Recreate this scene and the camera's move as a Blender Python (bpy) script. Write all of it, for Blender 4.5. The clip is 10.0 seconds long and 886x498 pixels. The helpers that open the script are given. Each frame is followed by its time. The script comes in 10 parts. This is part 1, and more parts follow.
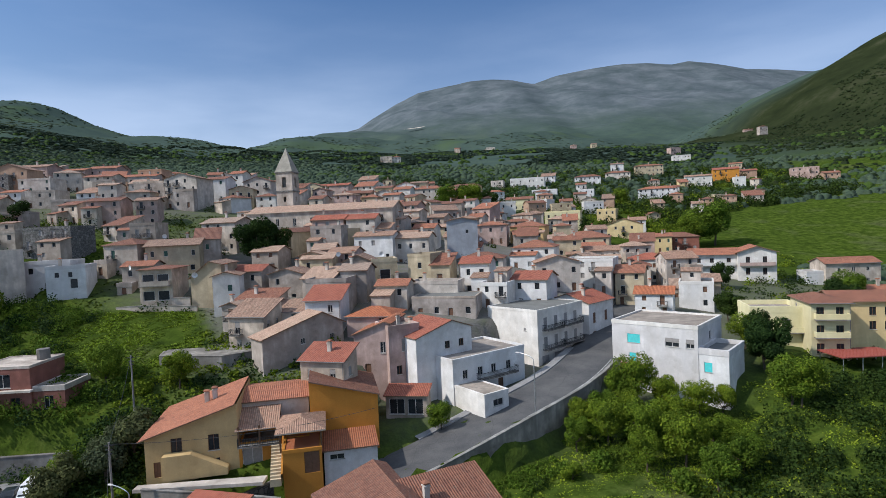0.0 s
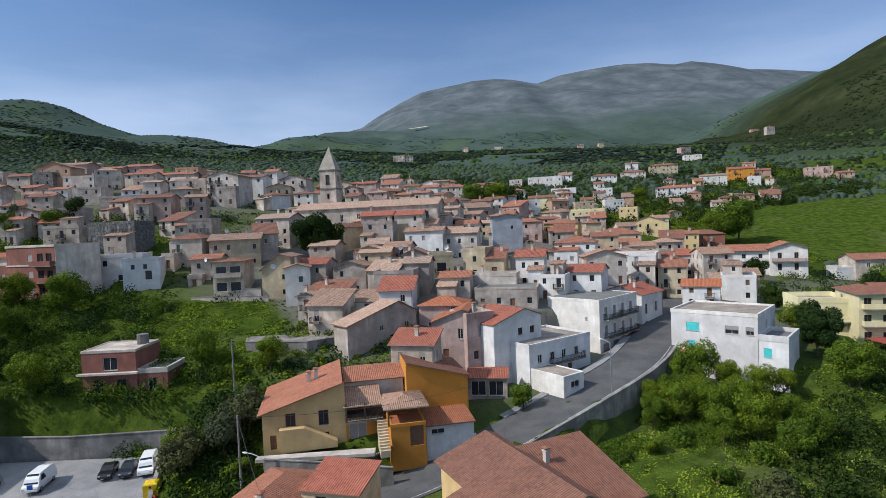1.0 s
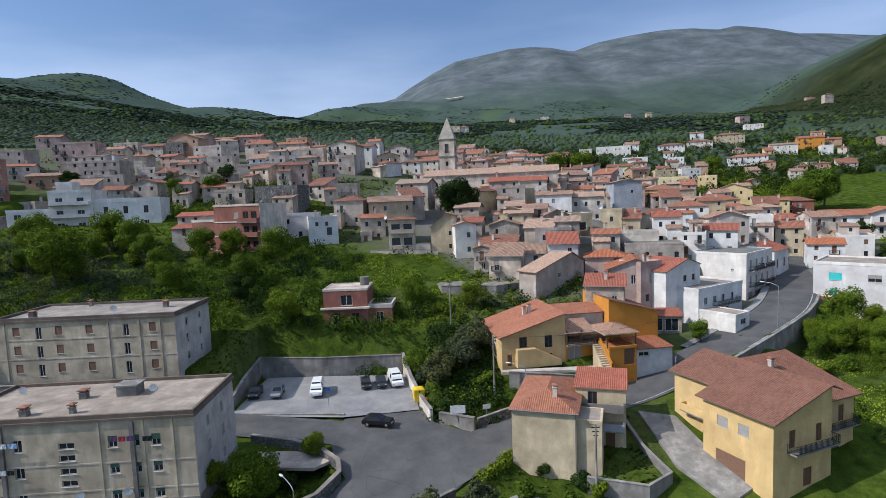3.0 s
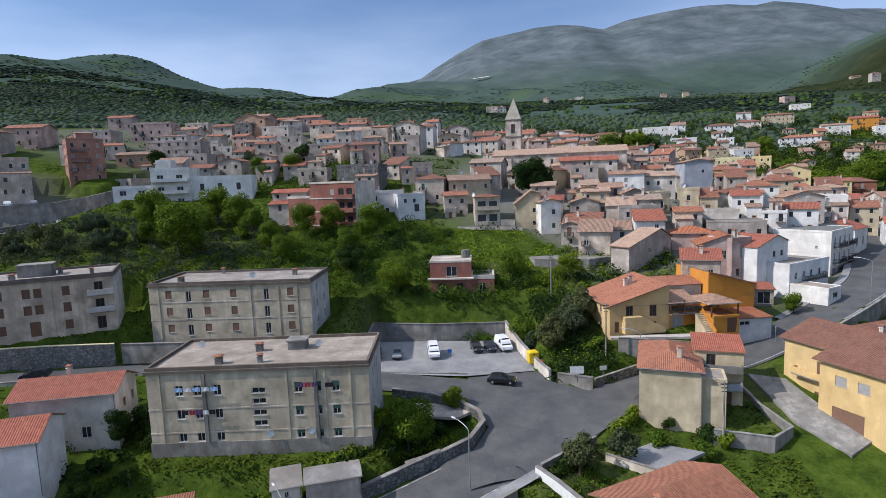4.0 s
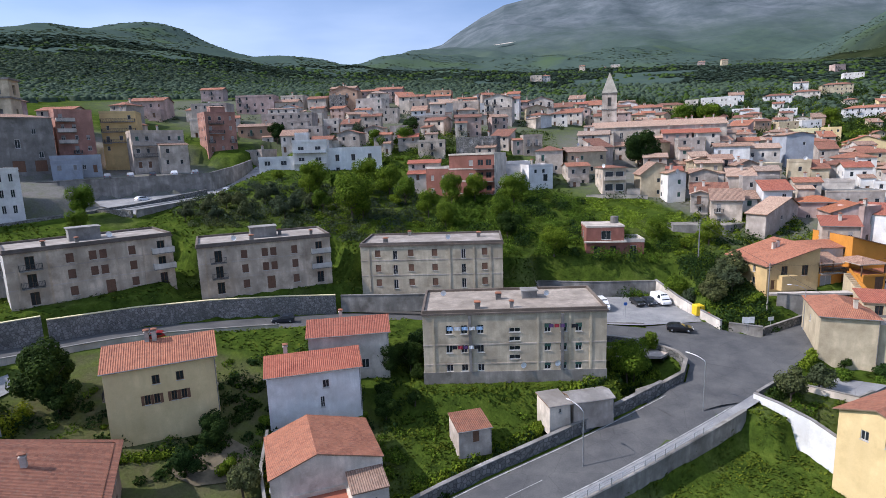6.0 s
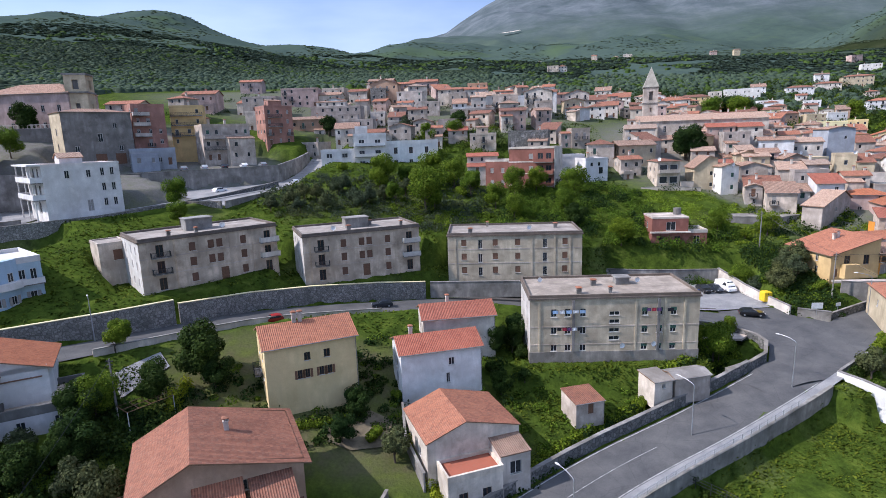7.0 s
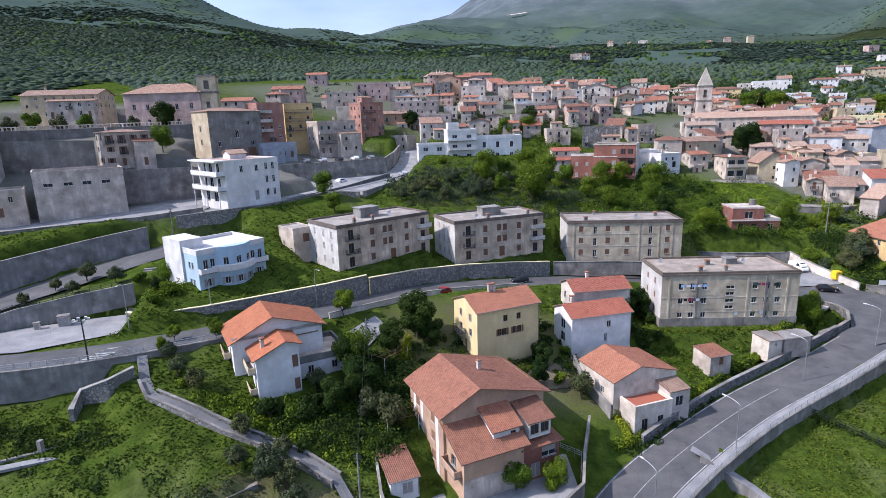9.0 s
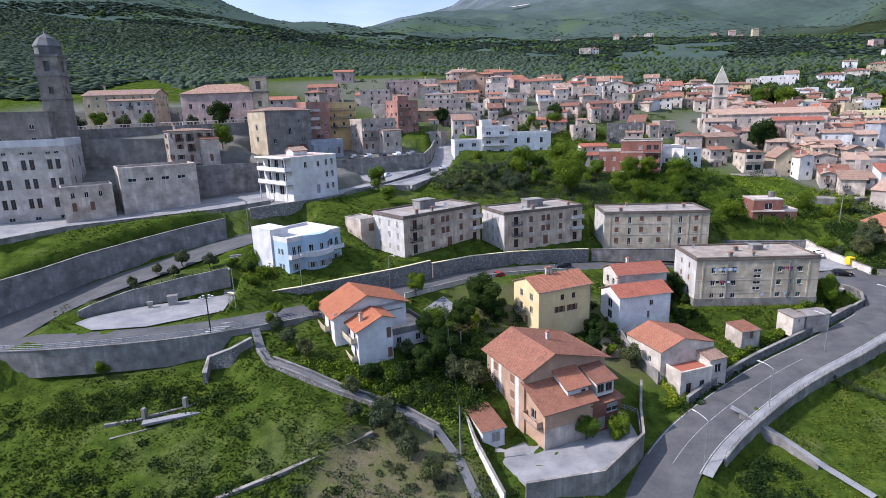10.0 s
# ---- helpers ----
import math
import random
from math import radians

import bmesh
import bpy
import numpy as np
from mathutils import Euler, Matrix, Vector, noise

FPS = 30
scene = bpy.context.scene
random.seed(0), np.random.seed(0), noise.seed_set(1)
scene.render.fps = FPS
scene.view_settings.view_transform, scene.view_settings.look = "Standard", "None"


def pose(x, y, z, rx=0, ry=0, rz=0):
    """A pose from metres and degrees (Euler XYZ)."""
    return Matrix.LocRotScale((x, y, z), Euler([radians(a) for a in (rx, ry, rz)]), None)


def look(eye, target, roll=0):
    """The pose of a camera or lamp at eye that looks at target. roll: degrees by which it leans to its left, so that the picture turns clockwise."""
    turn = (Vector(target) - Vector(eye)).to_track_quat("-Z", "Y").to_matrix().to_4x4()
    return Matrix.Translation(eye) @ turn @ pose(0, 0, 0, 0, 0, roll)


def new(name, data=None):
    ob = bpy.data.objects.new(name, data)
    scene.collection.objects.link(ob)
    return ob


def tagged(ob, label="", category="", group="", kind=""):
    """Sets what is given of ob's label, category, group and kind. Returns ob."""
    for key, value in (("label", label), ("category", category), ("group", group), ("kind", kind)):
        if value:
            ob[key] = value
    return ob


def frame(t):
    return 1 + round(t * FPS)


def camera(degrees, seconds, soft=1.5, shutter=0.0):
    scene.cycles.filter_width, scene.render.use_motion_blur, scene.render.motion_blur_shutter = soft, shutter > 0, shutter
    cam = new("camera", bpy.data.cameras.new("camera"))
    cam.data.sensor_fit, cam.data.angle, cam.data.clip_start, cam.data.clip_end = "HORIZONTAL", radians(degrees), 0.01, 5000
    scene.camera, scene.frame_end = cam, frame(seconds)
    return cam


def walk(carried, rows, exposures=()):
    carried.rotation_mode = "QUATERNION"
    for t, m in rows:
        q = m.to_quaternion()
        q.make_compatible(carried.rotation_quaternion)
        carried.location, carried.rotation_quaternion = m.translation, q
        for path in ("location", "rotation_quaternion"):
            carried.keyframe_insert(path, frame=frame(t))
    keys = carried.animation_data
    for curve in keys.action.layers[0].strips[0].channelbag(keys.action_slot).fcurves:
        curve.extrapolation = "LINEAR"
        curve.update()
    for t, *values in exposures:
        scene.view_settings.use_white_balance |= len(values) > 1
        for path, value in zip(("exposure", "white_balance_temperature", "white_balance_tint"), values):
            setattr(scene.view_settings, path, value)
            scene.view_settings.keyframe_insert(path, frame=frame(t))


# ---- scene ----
cam = camera(77.1, 10.0, 0.8)
METRES, EYE, TILT, LEAN, TURN = 175.0, 40.0, 4.0, 0.8, 0.0
ROWS = [
    (0.0, 0.0, 0.0, 0.0, -0.19, -6.29, 1.77),
    (0.5, -0.0349, -0.0139, -0.0008, -0.11, -6.31, 1.72),
    (1.0, -0.0709, -0.0323, -0.0015, -0.09, -6.33, 1.66),
    (1.5, -0.1094, -0.0552, -0.0027, -0.07, -6.69, 1.67),
    (2.0, -0.1505, -0.0799, -0.0033, 0.31, -7.36, 1.7),
    (2.5, -0.1925, -0.1039, -0.0033, 1.49, -8.22, 1.75),
    (4.0, -0.3218, -0.1731, -0.0019, 5.31, -11.01, 1.67),
    (4.5, -0.3659, -0.196, 0.0021, 5.97, -11.87, 1.67),
    (5.0, -0.4093, -0.2191, 0.0059, 6.52, -12.69, 1.63),
    (5.5, -0.4515, -0.244, 0.0099, 6.8, -13.47, 1.7),
    (7.0, -0.5877, -0.3229, 0.0282, 7.14, -15.26, 1.61),
    (7.5, -0.6357, -0.3498, 0.0385, 7.12, -15.74, 1.5),
    (8.0, -0.6785, -0.3822, 0.0485, 7.1, -16.21, 1.46),
    (8.5, -0.7138, -0.4216, 0.0585, 7.12, -16.64, 1.38),
    (9.0, -0.7473, -0.4632, 0.0683, 7.11, -17.04, 1.31),
    (9.5, -0.7812, -0.5049, 0.0784, 7.12, -17.44, 1.28),
    (10.0, -0.8127, -0.5477, 0.0874, 7.1, -17.83, 1.42),
]
walk(cam, [(t, pose(0, 0, EYE, TILT, LEAN, TURN) @ pose(METRES * x, METRES * y, METRES * z, 90 + pitch, roll, yaw)) for t, x, y, z, yaw, pitch, roll in ROWS], exposures=[(0, -0.22, 6050, 13), (4.5, -0.05, 5950, 16), (8.5, 0.35, 5800, 22), (10, 0.34, 5800, 22)])

# ---- light: clear spring sky, sun from the west over the viewer's shoulder side ----
SUN_AZ, SUN_EL = (-0.96, -0.28), 43.0
world = bpy.data.worlds.new("sky_world")
scene.world = world
world.use_nodes = True
wn = world.node_tree
sky = wn.nodes.new("ShaderNodeTexSky")
sky.sky_type, sky.sun_disc = "NISHITA", False
sky.sun_elevation, sky.sun_rotation = radians(SUN_EL), math.atan2(SUN_AZ[0], SUN_AZ[1])
sky.air_density, sky.dust_density, sky.ozone_density = 1.0, 3.6, 1.4
# thin spring haze and cirrus, whitest above the horizon
aim = wn.nodes.new("ShaderNodeTexCoord").outputs["Generated"]
up = wn.nodes.new("ShaderNodeSeparateXYZ")
wn.links.new(aim, up.inputs[0])
veil = wn.nodes.new("ShaderNodeValToRGB")
for e, (at, v) in zip([veil.color_ramp.elements[0], veil.color_ramp.elements[1], veil.color_ramp.elements.new(0.3), veil.color_ramp.elements.new(0.5)], ((0.0, 0.92), (0.15, 0.84), (0.27, 0.22), (0.42, 0.0))):
    e.position, e.color = at, (v, v, v, 1)
wn.links.new(up.outputs[2], veil.inputs[0])
stretch = wn.nodes.new("ShaderNodeMapping")
stretch.inputs["Scale"].default_value = (1.6, 1.6, 7.0)
wn.links.new(aim, stretch.inputs[0])
wisps = wn.nodes.new("ShaderNodeTexNoise")
wisps.inputs["Scale"].default_value, wisps.inputs["Detail"].default_value = 1.7, 6.0
wn.links.new(stretch.outputs[0], wisps.inputs["Vector"])
wispy = wn.nodes.new("ShaderNodeMapRange")
for i, v in ((1, 0.35), (2, 0.65), (3, 0.6), (4, 1.05)):
    wispy.inputs[i].default_value = v
wn.links.new(wisps.outputs["Fac"], wispy.inputs[0])
amount = wn.nodes.new("ShaderNodeMath")
amount.operation = "MULTIPLY"
wn.links.new(veil.outputs[0], amount.inputs[0])
wn.links.new(wispy.outputs[0], amount.inputs[1])
whiten = wn.nodes.new("ShaderNodeMix")
whiten.data_type = "RGBA"
whiten.inputs[7].default_value = (9.9, 11.3, 13.4, 1)
wn.links.new(amount.outputs[0], whiten.inputs[0])
clear = wn.nodes.new("ShaderNodeMix")
clear.data_type, clear.blend_type = "RGBA", "MULTIPLY"
clear.inputs[0].default_value, clear.inputs[7].default_value = 1.0, (0.62, 1.0, 1.36, 1)
wn.links.new(sky.outputs[0], clear.inputs[6])
wn.links.new(clear.outputs[2], whiten.inputs[6])
wn.links.new(whiten.outputs[2], wn.nodes["Background"].inputs[0])
wn.nodes["Background"].inputs[1].default_value = 0.1
sun_data = bpy.data.lights.new("sun", "SUN")
sun_data.energy, sun_data.angle, sun_data.color = 5.0, radians(0.5), (1.0, 0.92, 0.8)
sun = new("sun", sun_data)
ce = math.cos(radians(SUN_EL)) / math.hypot(*SUN_AZ)
sun.matrix_basis = look((0, 0, 400), (-SUN_AZ[0] * ce, -SUN_AZ[1] * ce, 400 - math.sin(radians(SUN_EL))))


# ---- materials ----
def material(name, rough=0.85, metal=0.0):
    m = bpy.data.materials.new(name)
    m.use_nodes = True
    b = m.node_tree.nodes["Principled BSDF"]
    b.inputs["Roughness"].default_value, b.inputs["Metallic"].default_value = rough, metal
    b.inputs["Specular IOR Level"].default_value = 0.25
    return m, m.node_tree, b


def node(nt, kind, **values):
    n = nt.nodes.new(kind)
    for key, value in values.items():
        n.inputs[key.replace("_", " ")].default_value = value
    return n


def noise_at(nt, coords, scale, detail=4.0, stretch=None, rough=0.6):
    if stretch:
        mp = nt.nodes.new("ShaderNodeMapping")
        mp.inputs["Scale"].default_value = stretch
        nt.links.new(coords, mp.inputs["Vector"])
        coords = mp.outputs[0]
    n = node(nt, "ShaderNodeTexNoise", Scale=scale, Detail=detail, Roughness=rough)
    nt.links.new(coords, n.inputs["Vector"])
    return n.outputs["Fac"]


def ramp(nt, fac, stops):
    r = nt.nodes.new("ShaderNodeValToRGB")
    while len(r.color_ramp.elements) < len(stops):
        r.color_ramp.elements.new(0.5)
    for e, (p, c) in zip(r.color_ramp.elements, stops):
        e.position, e.color = p, (*c, 1)
    nt.links.new(fac, r.inputs[0])
    return r.outputs[0]


def mix(nt, fac, a, b, mode="MIX"):
    m = nt.nodes.new("ShaderNodeMix")
    m.data_type, m.blend_type = "RGBA", mode
    for socket, value in ((m.inputs[0], fac), (m.inputs[6], a), (m.inputs[7], b)):
        if isinstance(value, (int, float)):
            socket.default_value = value
        elif isinstance(value, tuple):
            socket.default_value = (*value, 1)
        else:
            nt.links.new(value, socket)
    return m.outputs[2]


def bump(nt, bsdf, height, strength, distance):
    n = nt.nodes.new("ShaderNodeBump")
    n.inputs["Strength"].default_value, n.inputs["Distance"].default_value = strength, distance
    nt.links.new(height, n.inputs["Height"])
    nt.links.new(n.outputs[0], bsdf.inputs["Normal"])


def grey(v):
    return (v, v, v)


def math_node(nt, op, a, b=None):
    n = nt.nodes.new("ShaderNodeMath")
    n.operation = op
    for i, v in enumerate((a, b)):
        if v is None:
            continue
        if isinstance(v, (int, float)):
            n.inputs[i].default_value = v
        else:
            nt.links.new(v, n.inputs[i])
    return n.outputs[0]


def plaster(name, colour, dirt=0.35, rough=0.9):
    """Painted render: blotches, rain streaks, fine grain."""
    m, nt, b = material(name, rough)
    pos = nt.nodes.new("ShaderNodeNewGeometry").outputs["Position"]
    rnd = nt.nodes.new("ShaderNodeObjectInfo").outputs["Random"]
    blotch = noise_at(nt, pos, 0.35, 5)
    streak = noise_at(nt, pos, 1.1, 4, (1, 1, 0.12))
    fine = noise_at(nt, pos, 9, 3)
    dark = tuple(c * (1 - dirt) * k for c, k in zip(colour, (0.95, 0.93, 0.9)))
    c1 = mix(nt, ramp(nt, blotch, [(0.38, grey(0)), (0.66, grey(1))]), dark, colour)
    c2 = mix(nt, ramp(nt, streak, [(0.3, grey(0)), (0.62, grey(1))]), tuple(c * (1 - 0.8 * dirt) for c in colour), c1)
    c3 = mix(nt, 0.25, c2, ramp(nt, fine, [(0.3, grey(0.55)), (0.7, grey(1.0))]), "MULTIPLY")
    tint = ramp(nt, rnd, [(0, (0.86, 0.84, 0.84)), (0.5, (1, 1, 1)), (1, (1, 0.95, 0.88))])
    nt.links.new(mix(nt, 1.0, c3, tint, "MULTIPLY"), b.inputs["Base Color"])
    bump(nt, b, fine, 0.25, 0.02)
    return m


def tiles(name, colour, dark, lichen=0.3):
    """Clay pantiles: ribs down the slope, courses, single fired tones, lichen."""
    m, nt, b = material(name, 0.85)
    uv = nt.nodes.new("ShaderNodeUVMap").outputs[0]
    sep = nt.nodes.new("ShaderNodeSeparateXYZ")
    nt.links.new(uv, sep.inputs[0])
    u, v = sep.outputs[0], sep.outputs[1]
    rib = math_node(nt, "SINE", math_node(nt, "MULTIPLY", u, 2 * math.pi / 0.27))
    course = math_node(nt, "FRACT", math_node(nt, "DIVIDE", v, 0.36))
    iu, iv = math_node(nt, "FLOOR", math_node(nt, "DIVIDE", u, 0.27)), math_node(nt, "FLOOR", math_node(nt, "DIVIDE", v, 0.36))
    comb = nt.nodes.new("ShaderNodeCombineXYZ")
    nt.links.new(iu, comb.inputs[0])
    nt.links.new(iv, comb.inputs[1])
    wnoise = nt.nodes.new("ShaderNodeTexWhiteNoise")
    wnoise.noise_dimensions = "2D"
    nt.links.new(comb.outputs[0], wnoise.inputs["Vector"])
    pos = nt.nodes.new("ShaderNodeNewGeometry").outputs["Position"]
    big = noise_at(nt, pos, 0.5, 5)
    small = noise_at(nt, pos, 2.6, 4)
    c = mix(nt, wnoise.outputs["Value"], dark, colour)
    c = mix(nt, ramp(nt, big, [(0.4, grey(0)), (0.7, grey(0.6))]), c, tuple(x * 1.12 for x in colour))
    c = mix(nt, ramp(nt, small, [(0.52, grey(0)), (0.72, grey(lichen))]), c, (0.25, 0.22, 0.17))
    # base colour multiplied down in the troughs between the ribs
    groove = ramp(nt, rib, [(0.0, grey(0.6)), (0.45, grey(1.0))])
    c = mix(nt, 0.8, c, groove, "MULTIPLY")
    rnd = nt.nodes.new("ShaderNodeObjectInfo").outputs["Random"]
    c = mix(nt, 1.0, c, ramp(nt, rnd, [(0, (0.82, 0.84, 0.86)), (1, (1.08, 1.0, 0.95))]), "MULTIPLY")
    nt.links.new(c, b.inputs["Base Color"])
    h = math_node(nt, "ADD", math_node(nt, "MULTIPLY", rib, 0.5), math_node(nt, "MULTIPLY", course, 0.6))
    bump(nt, b, h, 0.9, 0.06)
    return m


def rubble(name, light, dark, scale=2.2):
    """Stone masonry: irregular blocks with recessed mortar."""
    m, nt, b = material(name, 0.92)
    pos = nt.nodes.new("ShaderNodeNewGeometry").outputs["Position"]
    vor = node(nt, "ShaderNodeTexVoronoi", Scale=scale)
    vor.feature = "DISTANCE_TO_EDGE"
    nt.links.new(pos, vor.inputs["Vector"])
    cell = node(nt, "ShaderNodeTexVoronoi", Scale=scale)
    nt.links.new(pos, cell.inputs["Vector"])
    edge = ramp(nt, vor.outputs["Distance"], [(0.0, grey(0)), (0.12, grey(1))])
    sepc = nt.nodes.new("ShaderNodeSeparateColor")
    nt.links.new(cell.outputs["Color"], sepc.inputs[0])
    c = mix(nt, sepc.outputs[0], dark, light)
    c = mix(nt, edge, tuple(x * 0.55 for x in dark), c)
    big = noise_at(nt, pos, 0.3, 4)
    c = mix(nt, ramp(nt, big, [(0.4, grey(0)), (0.7, grey(0.5))]), c, (0.1, 0.1, 0.085))
    nt.links.new(c, b.inputs["Base Color"])
    bump(nt, b, edge, 0.7, 0.08)
    return m


def simple(name, colour, rough=0.6, metal=0.0, vary=0.2, scale=3.0):
    m, nt, b = material(name, rough, metal)
    pos = nt.nodes.new("ShaderNodeNewGeometry").outputs["Position"]
    n = noise_at(nt, pos, scale, 4)
    c = mix(nt, ramp(nt, n, [(0.35, grey(0)), (0.65, grey(1))]), tuple(x * (1 - vary) for x in colour), colour)
    nt.links.new(c, b.inputs["Base Color"])
    return m


def leaves(name, a, b_, c_):
    m, nt, b = material(name, 0.8)
    b.inputs["Specular IOR Level"].default_value = 0.08
    pos = nt.nodes.new("ShaderNodeNewGeometry")
    rnd = nt.nodes.new("ShaderNodeObjectInfo").outputs["Random"]
    c = ramp(nt, pos.outputs["Random Per Island"], [(0, a), (0.5, b_), (1, c_)])
    big = noise_at(nt, pos.outputs["Position"], 0.35, 3)
    c = mix(nt, 1.0, c, ramp(nt, big, [(0.3, grey(0.65)), (0.7, (1.2, 1.15, 0.9))]), "MULTIPLY")
    c = mix(nt, 1.0, c, ramp(nt, rnd, [(0, (0.75, 0.85, 0.9)), (1, (1.2, 1.1, 0.8))]), "MULTIPLY")
    nt.links.new(c, b.inputs["Base Color"])
    tr = nt.nodes.new("ShaderNodeBsdfTranslucent")
    nt.links.new(c, tr.inputs[0])
    mx = nt.nodes.new("ShaderNodeMixShader")
    mx.inputs[0].default_value = 0.25
    nt.links.new(b.outputs[0], mx.inputs[1])
    nt.links.new(tr.outputs[0], mx.inputs[2])
    nt.links.new(mx.outputs[0], nt.nodes["Material Output"].inputs[0])
    return m


def ground_material():
    """Grass, weeds and bare earth near by; woods on the hills; pale limestone high on the mountain. Woods and rock
    carry distance haze as a bluish tint of their colour.
    """
    m, nt, b = material("ground_cover", 1.0)
    b.inputs["Specular IOR Level"].default_value = 0.0
    pos = nt.nodes.new("ShaderNodeNewGeometry").outputs["Position"]
    sep = nt.nodes.new("ShaderNodeSeparateXYZ")
    nt.links.new(pos, sep.inputs[0])
    n1, n2, n3 = noise_at(nt, pos, 0.05, 5), noise_at(nt, pos, 0.4, 5), noise_at(nt, pos, 2.5, 4)
    grass = ramp(nt, n2, [(0.3, (0.026, 0.042, 0.008)), (0.5, (0.048, 0.075, 0.011)), (0.72, (0.085, 0.115, 0.018))])
    earth = mix(nt, n3, (0.12, 0.1, 0.065), (0.2, 0.17, 0.12))
    near = mix(nt, ramp(nt, n1, [(0.56, grey(0)), (0.68, grey(0.2))]), grass, earth)
    near = mix(nt, 0.5, near, ramp(nt, n3, [(0.3, grey(0.5)), (0.7, grey(1.2))]), "MULTIPLY")
    at = nt.nodes.new("ShaderNodeAttribute")
    at.attribute_name = "built"
    paved = math_node(nt, "MULTIPLY", at.outputs["Fac"], ramp(nt, n2, [(0.4, grey(1)), (0.78, grey(0.55))]))
    near = mix(nt, paved, near, mix(nt, n3, (0.1, 0.095, 0.085), (0.2, 0.19, 0.175)))
    at2 = nt.nodes.new("ShaderNodeAttribute")
    at2.attribute_name = "dry"
    near = mix(nt, math_node(nt, "MULTIPLY", at2.outputs["Fac"], ramp(nt, n2, [(0.3, grey(0.95)), (0.65, grey(0.35))])), near, mix(nt, n3, (0.09, 0.075, 0.045), (0.2, 0.165, 0.105)))
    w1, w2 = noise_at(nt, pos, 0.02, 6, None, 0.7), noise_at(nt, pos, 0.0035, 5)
    # woodland greens shifted towards blue: distance haze put into the base colour
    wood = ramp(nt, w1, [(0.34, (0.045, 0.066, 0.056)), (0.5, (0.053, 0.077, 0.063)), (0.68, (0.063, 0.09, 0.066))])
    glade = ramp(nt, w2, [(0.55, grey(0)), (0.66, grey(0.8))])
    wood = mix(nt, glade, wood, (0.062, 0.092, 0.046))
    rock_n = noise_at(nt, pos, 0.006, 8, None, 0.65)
    # limestone cooled to blue-grey, aerial haze painted into its tones
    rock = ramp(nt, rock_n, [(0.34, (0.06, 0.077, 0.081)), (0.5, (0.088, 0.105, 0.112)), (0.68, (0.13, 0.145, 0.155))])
    hz = math_node(nt, "ADD", sep.outputs[2], math_node(nt, "MULTIPLY", math_node(nt, "SUBTRACT", w2, 0.5), 500.0))
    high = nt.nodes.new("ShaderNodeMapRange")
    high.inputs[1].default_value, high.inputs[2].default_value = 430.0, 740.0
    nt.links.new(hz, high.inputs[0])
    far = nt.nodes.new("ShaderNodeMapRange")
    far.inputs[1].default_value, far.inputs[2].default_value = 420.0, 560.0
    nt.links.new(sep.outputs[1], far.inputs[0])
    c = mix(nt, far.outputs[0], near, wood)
    east = nt.nodes.new("ShaderNodeMapRange")
    east.inputs[1].default_value, east.inputs[2].default_value = 240.0, 420.0
    nt.links.new(sep.outputs[0], east.inputs[0])
    scrub = ramp(nt, noise_at(nt, pos, 0.014, 6, None, 0.7), [(0.35, (0.014, 0.019, 0.009)), (0.55, (0.024, 0.031, 0.013)), (0.7, (0.044, 0.047, 0.025))])
    spur = nt.nodes.new("ShaderNodeMapRange")
    spur.inputs[1].default_value, spur.inputs[2].default_value = 1500.0, 1150.0
    nt.links.new(sep.outputs[1], spur.inputs[0])
    c = mix(nt, math_node(nt, "MULTIPLY", math_node(nt, "MULTIPLY", east.outputs[0], far.outputs[0]), spur.outputs[0]), c, scrub)
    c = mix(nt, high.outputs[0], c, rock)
    nt.links.new(c, b.inputs["Base Color"])
    bump(nt, b, n3, 0.6, 0.25)
    return m


def asphalt(name, v):
    m, nt, b = material(name, 0.9)
    pos = nt.nodes.new("ShaderNodeNewGeometry").outputs["Position"]
    n1, n2 = noise_at(nt, pos, 0.25, 5), noise_at(nt, pos, 6, 4)
    c = ramp(nt, n1, [(0.32, (v * 0.72, v * 0.72, v * 0.74)), (0.7, (v * 1.25, v * 1.22, v * 1.17))])
    c = mix(nt, 0.5, c, ramp(nt, n2, [(0.3, grey(0.6)), (0.7, grey(1.1))]), "MULTIPLY")
    crack = node(nt, "ShaderNodeTexVoronoi", Scale=0.22)
    crack.feature = "DISTANCE_TO_EDGE"
    nt.links.new(pos, crack.inputs["Vector"])
    c = mix(nt, ramp(nt, crack.outputs["Distance"], [(0.0, grey(0.5)), (0.012, grey(0))]), c, grey(v * 0.45))
    nt.links.new(c, b.inputs["Base Color"])
    bump(nt, b, n2, 0.3, 0.02)
    return m


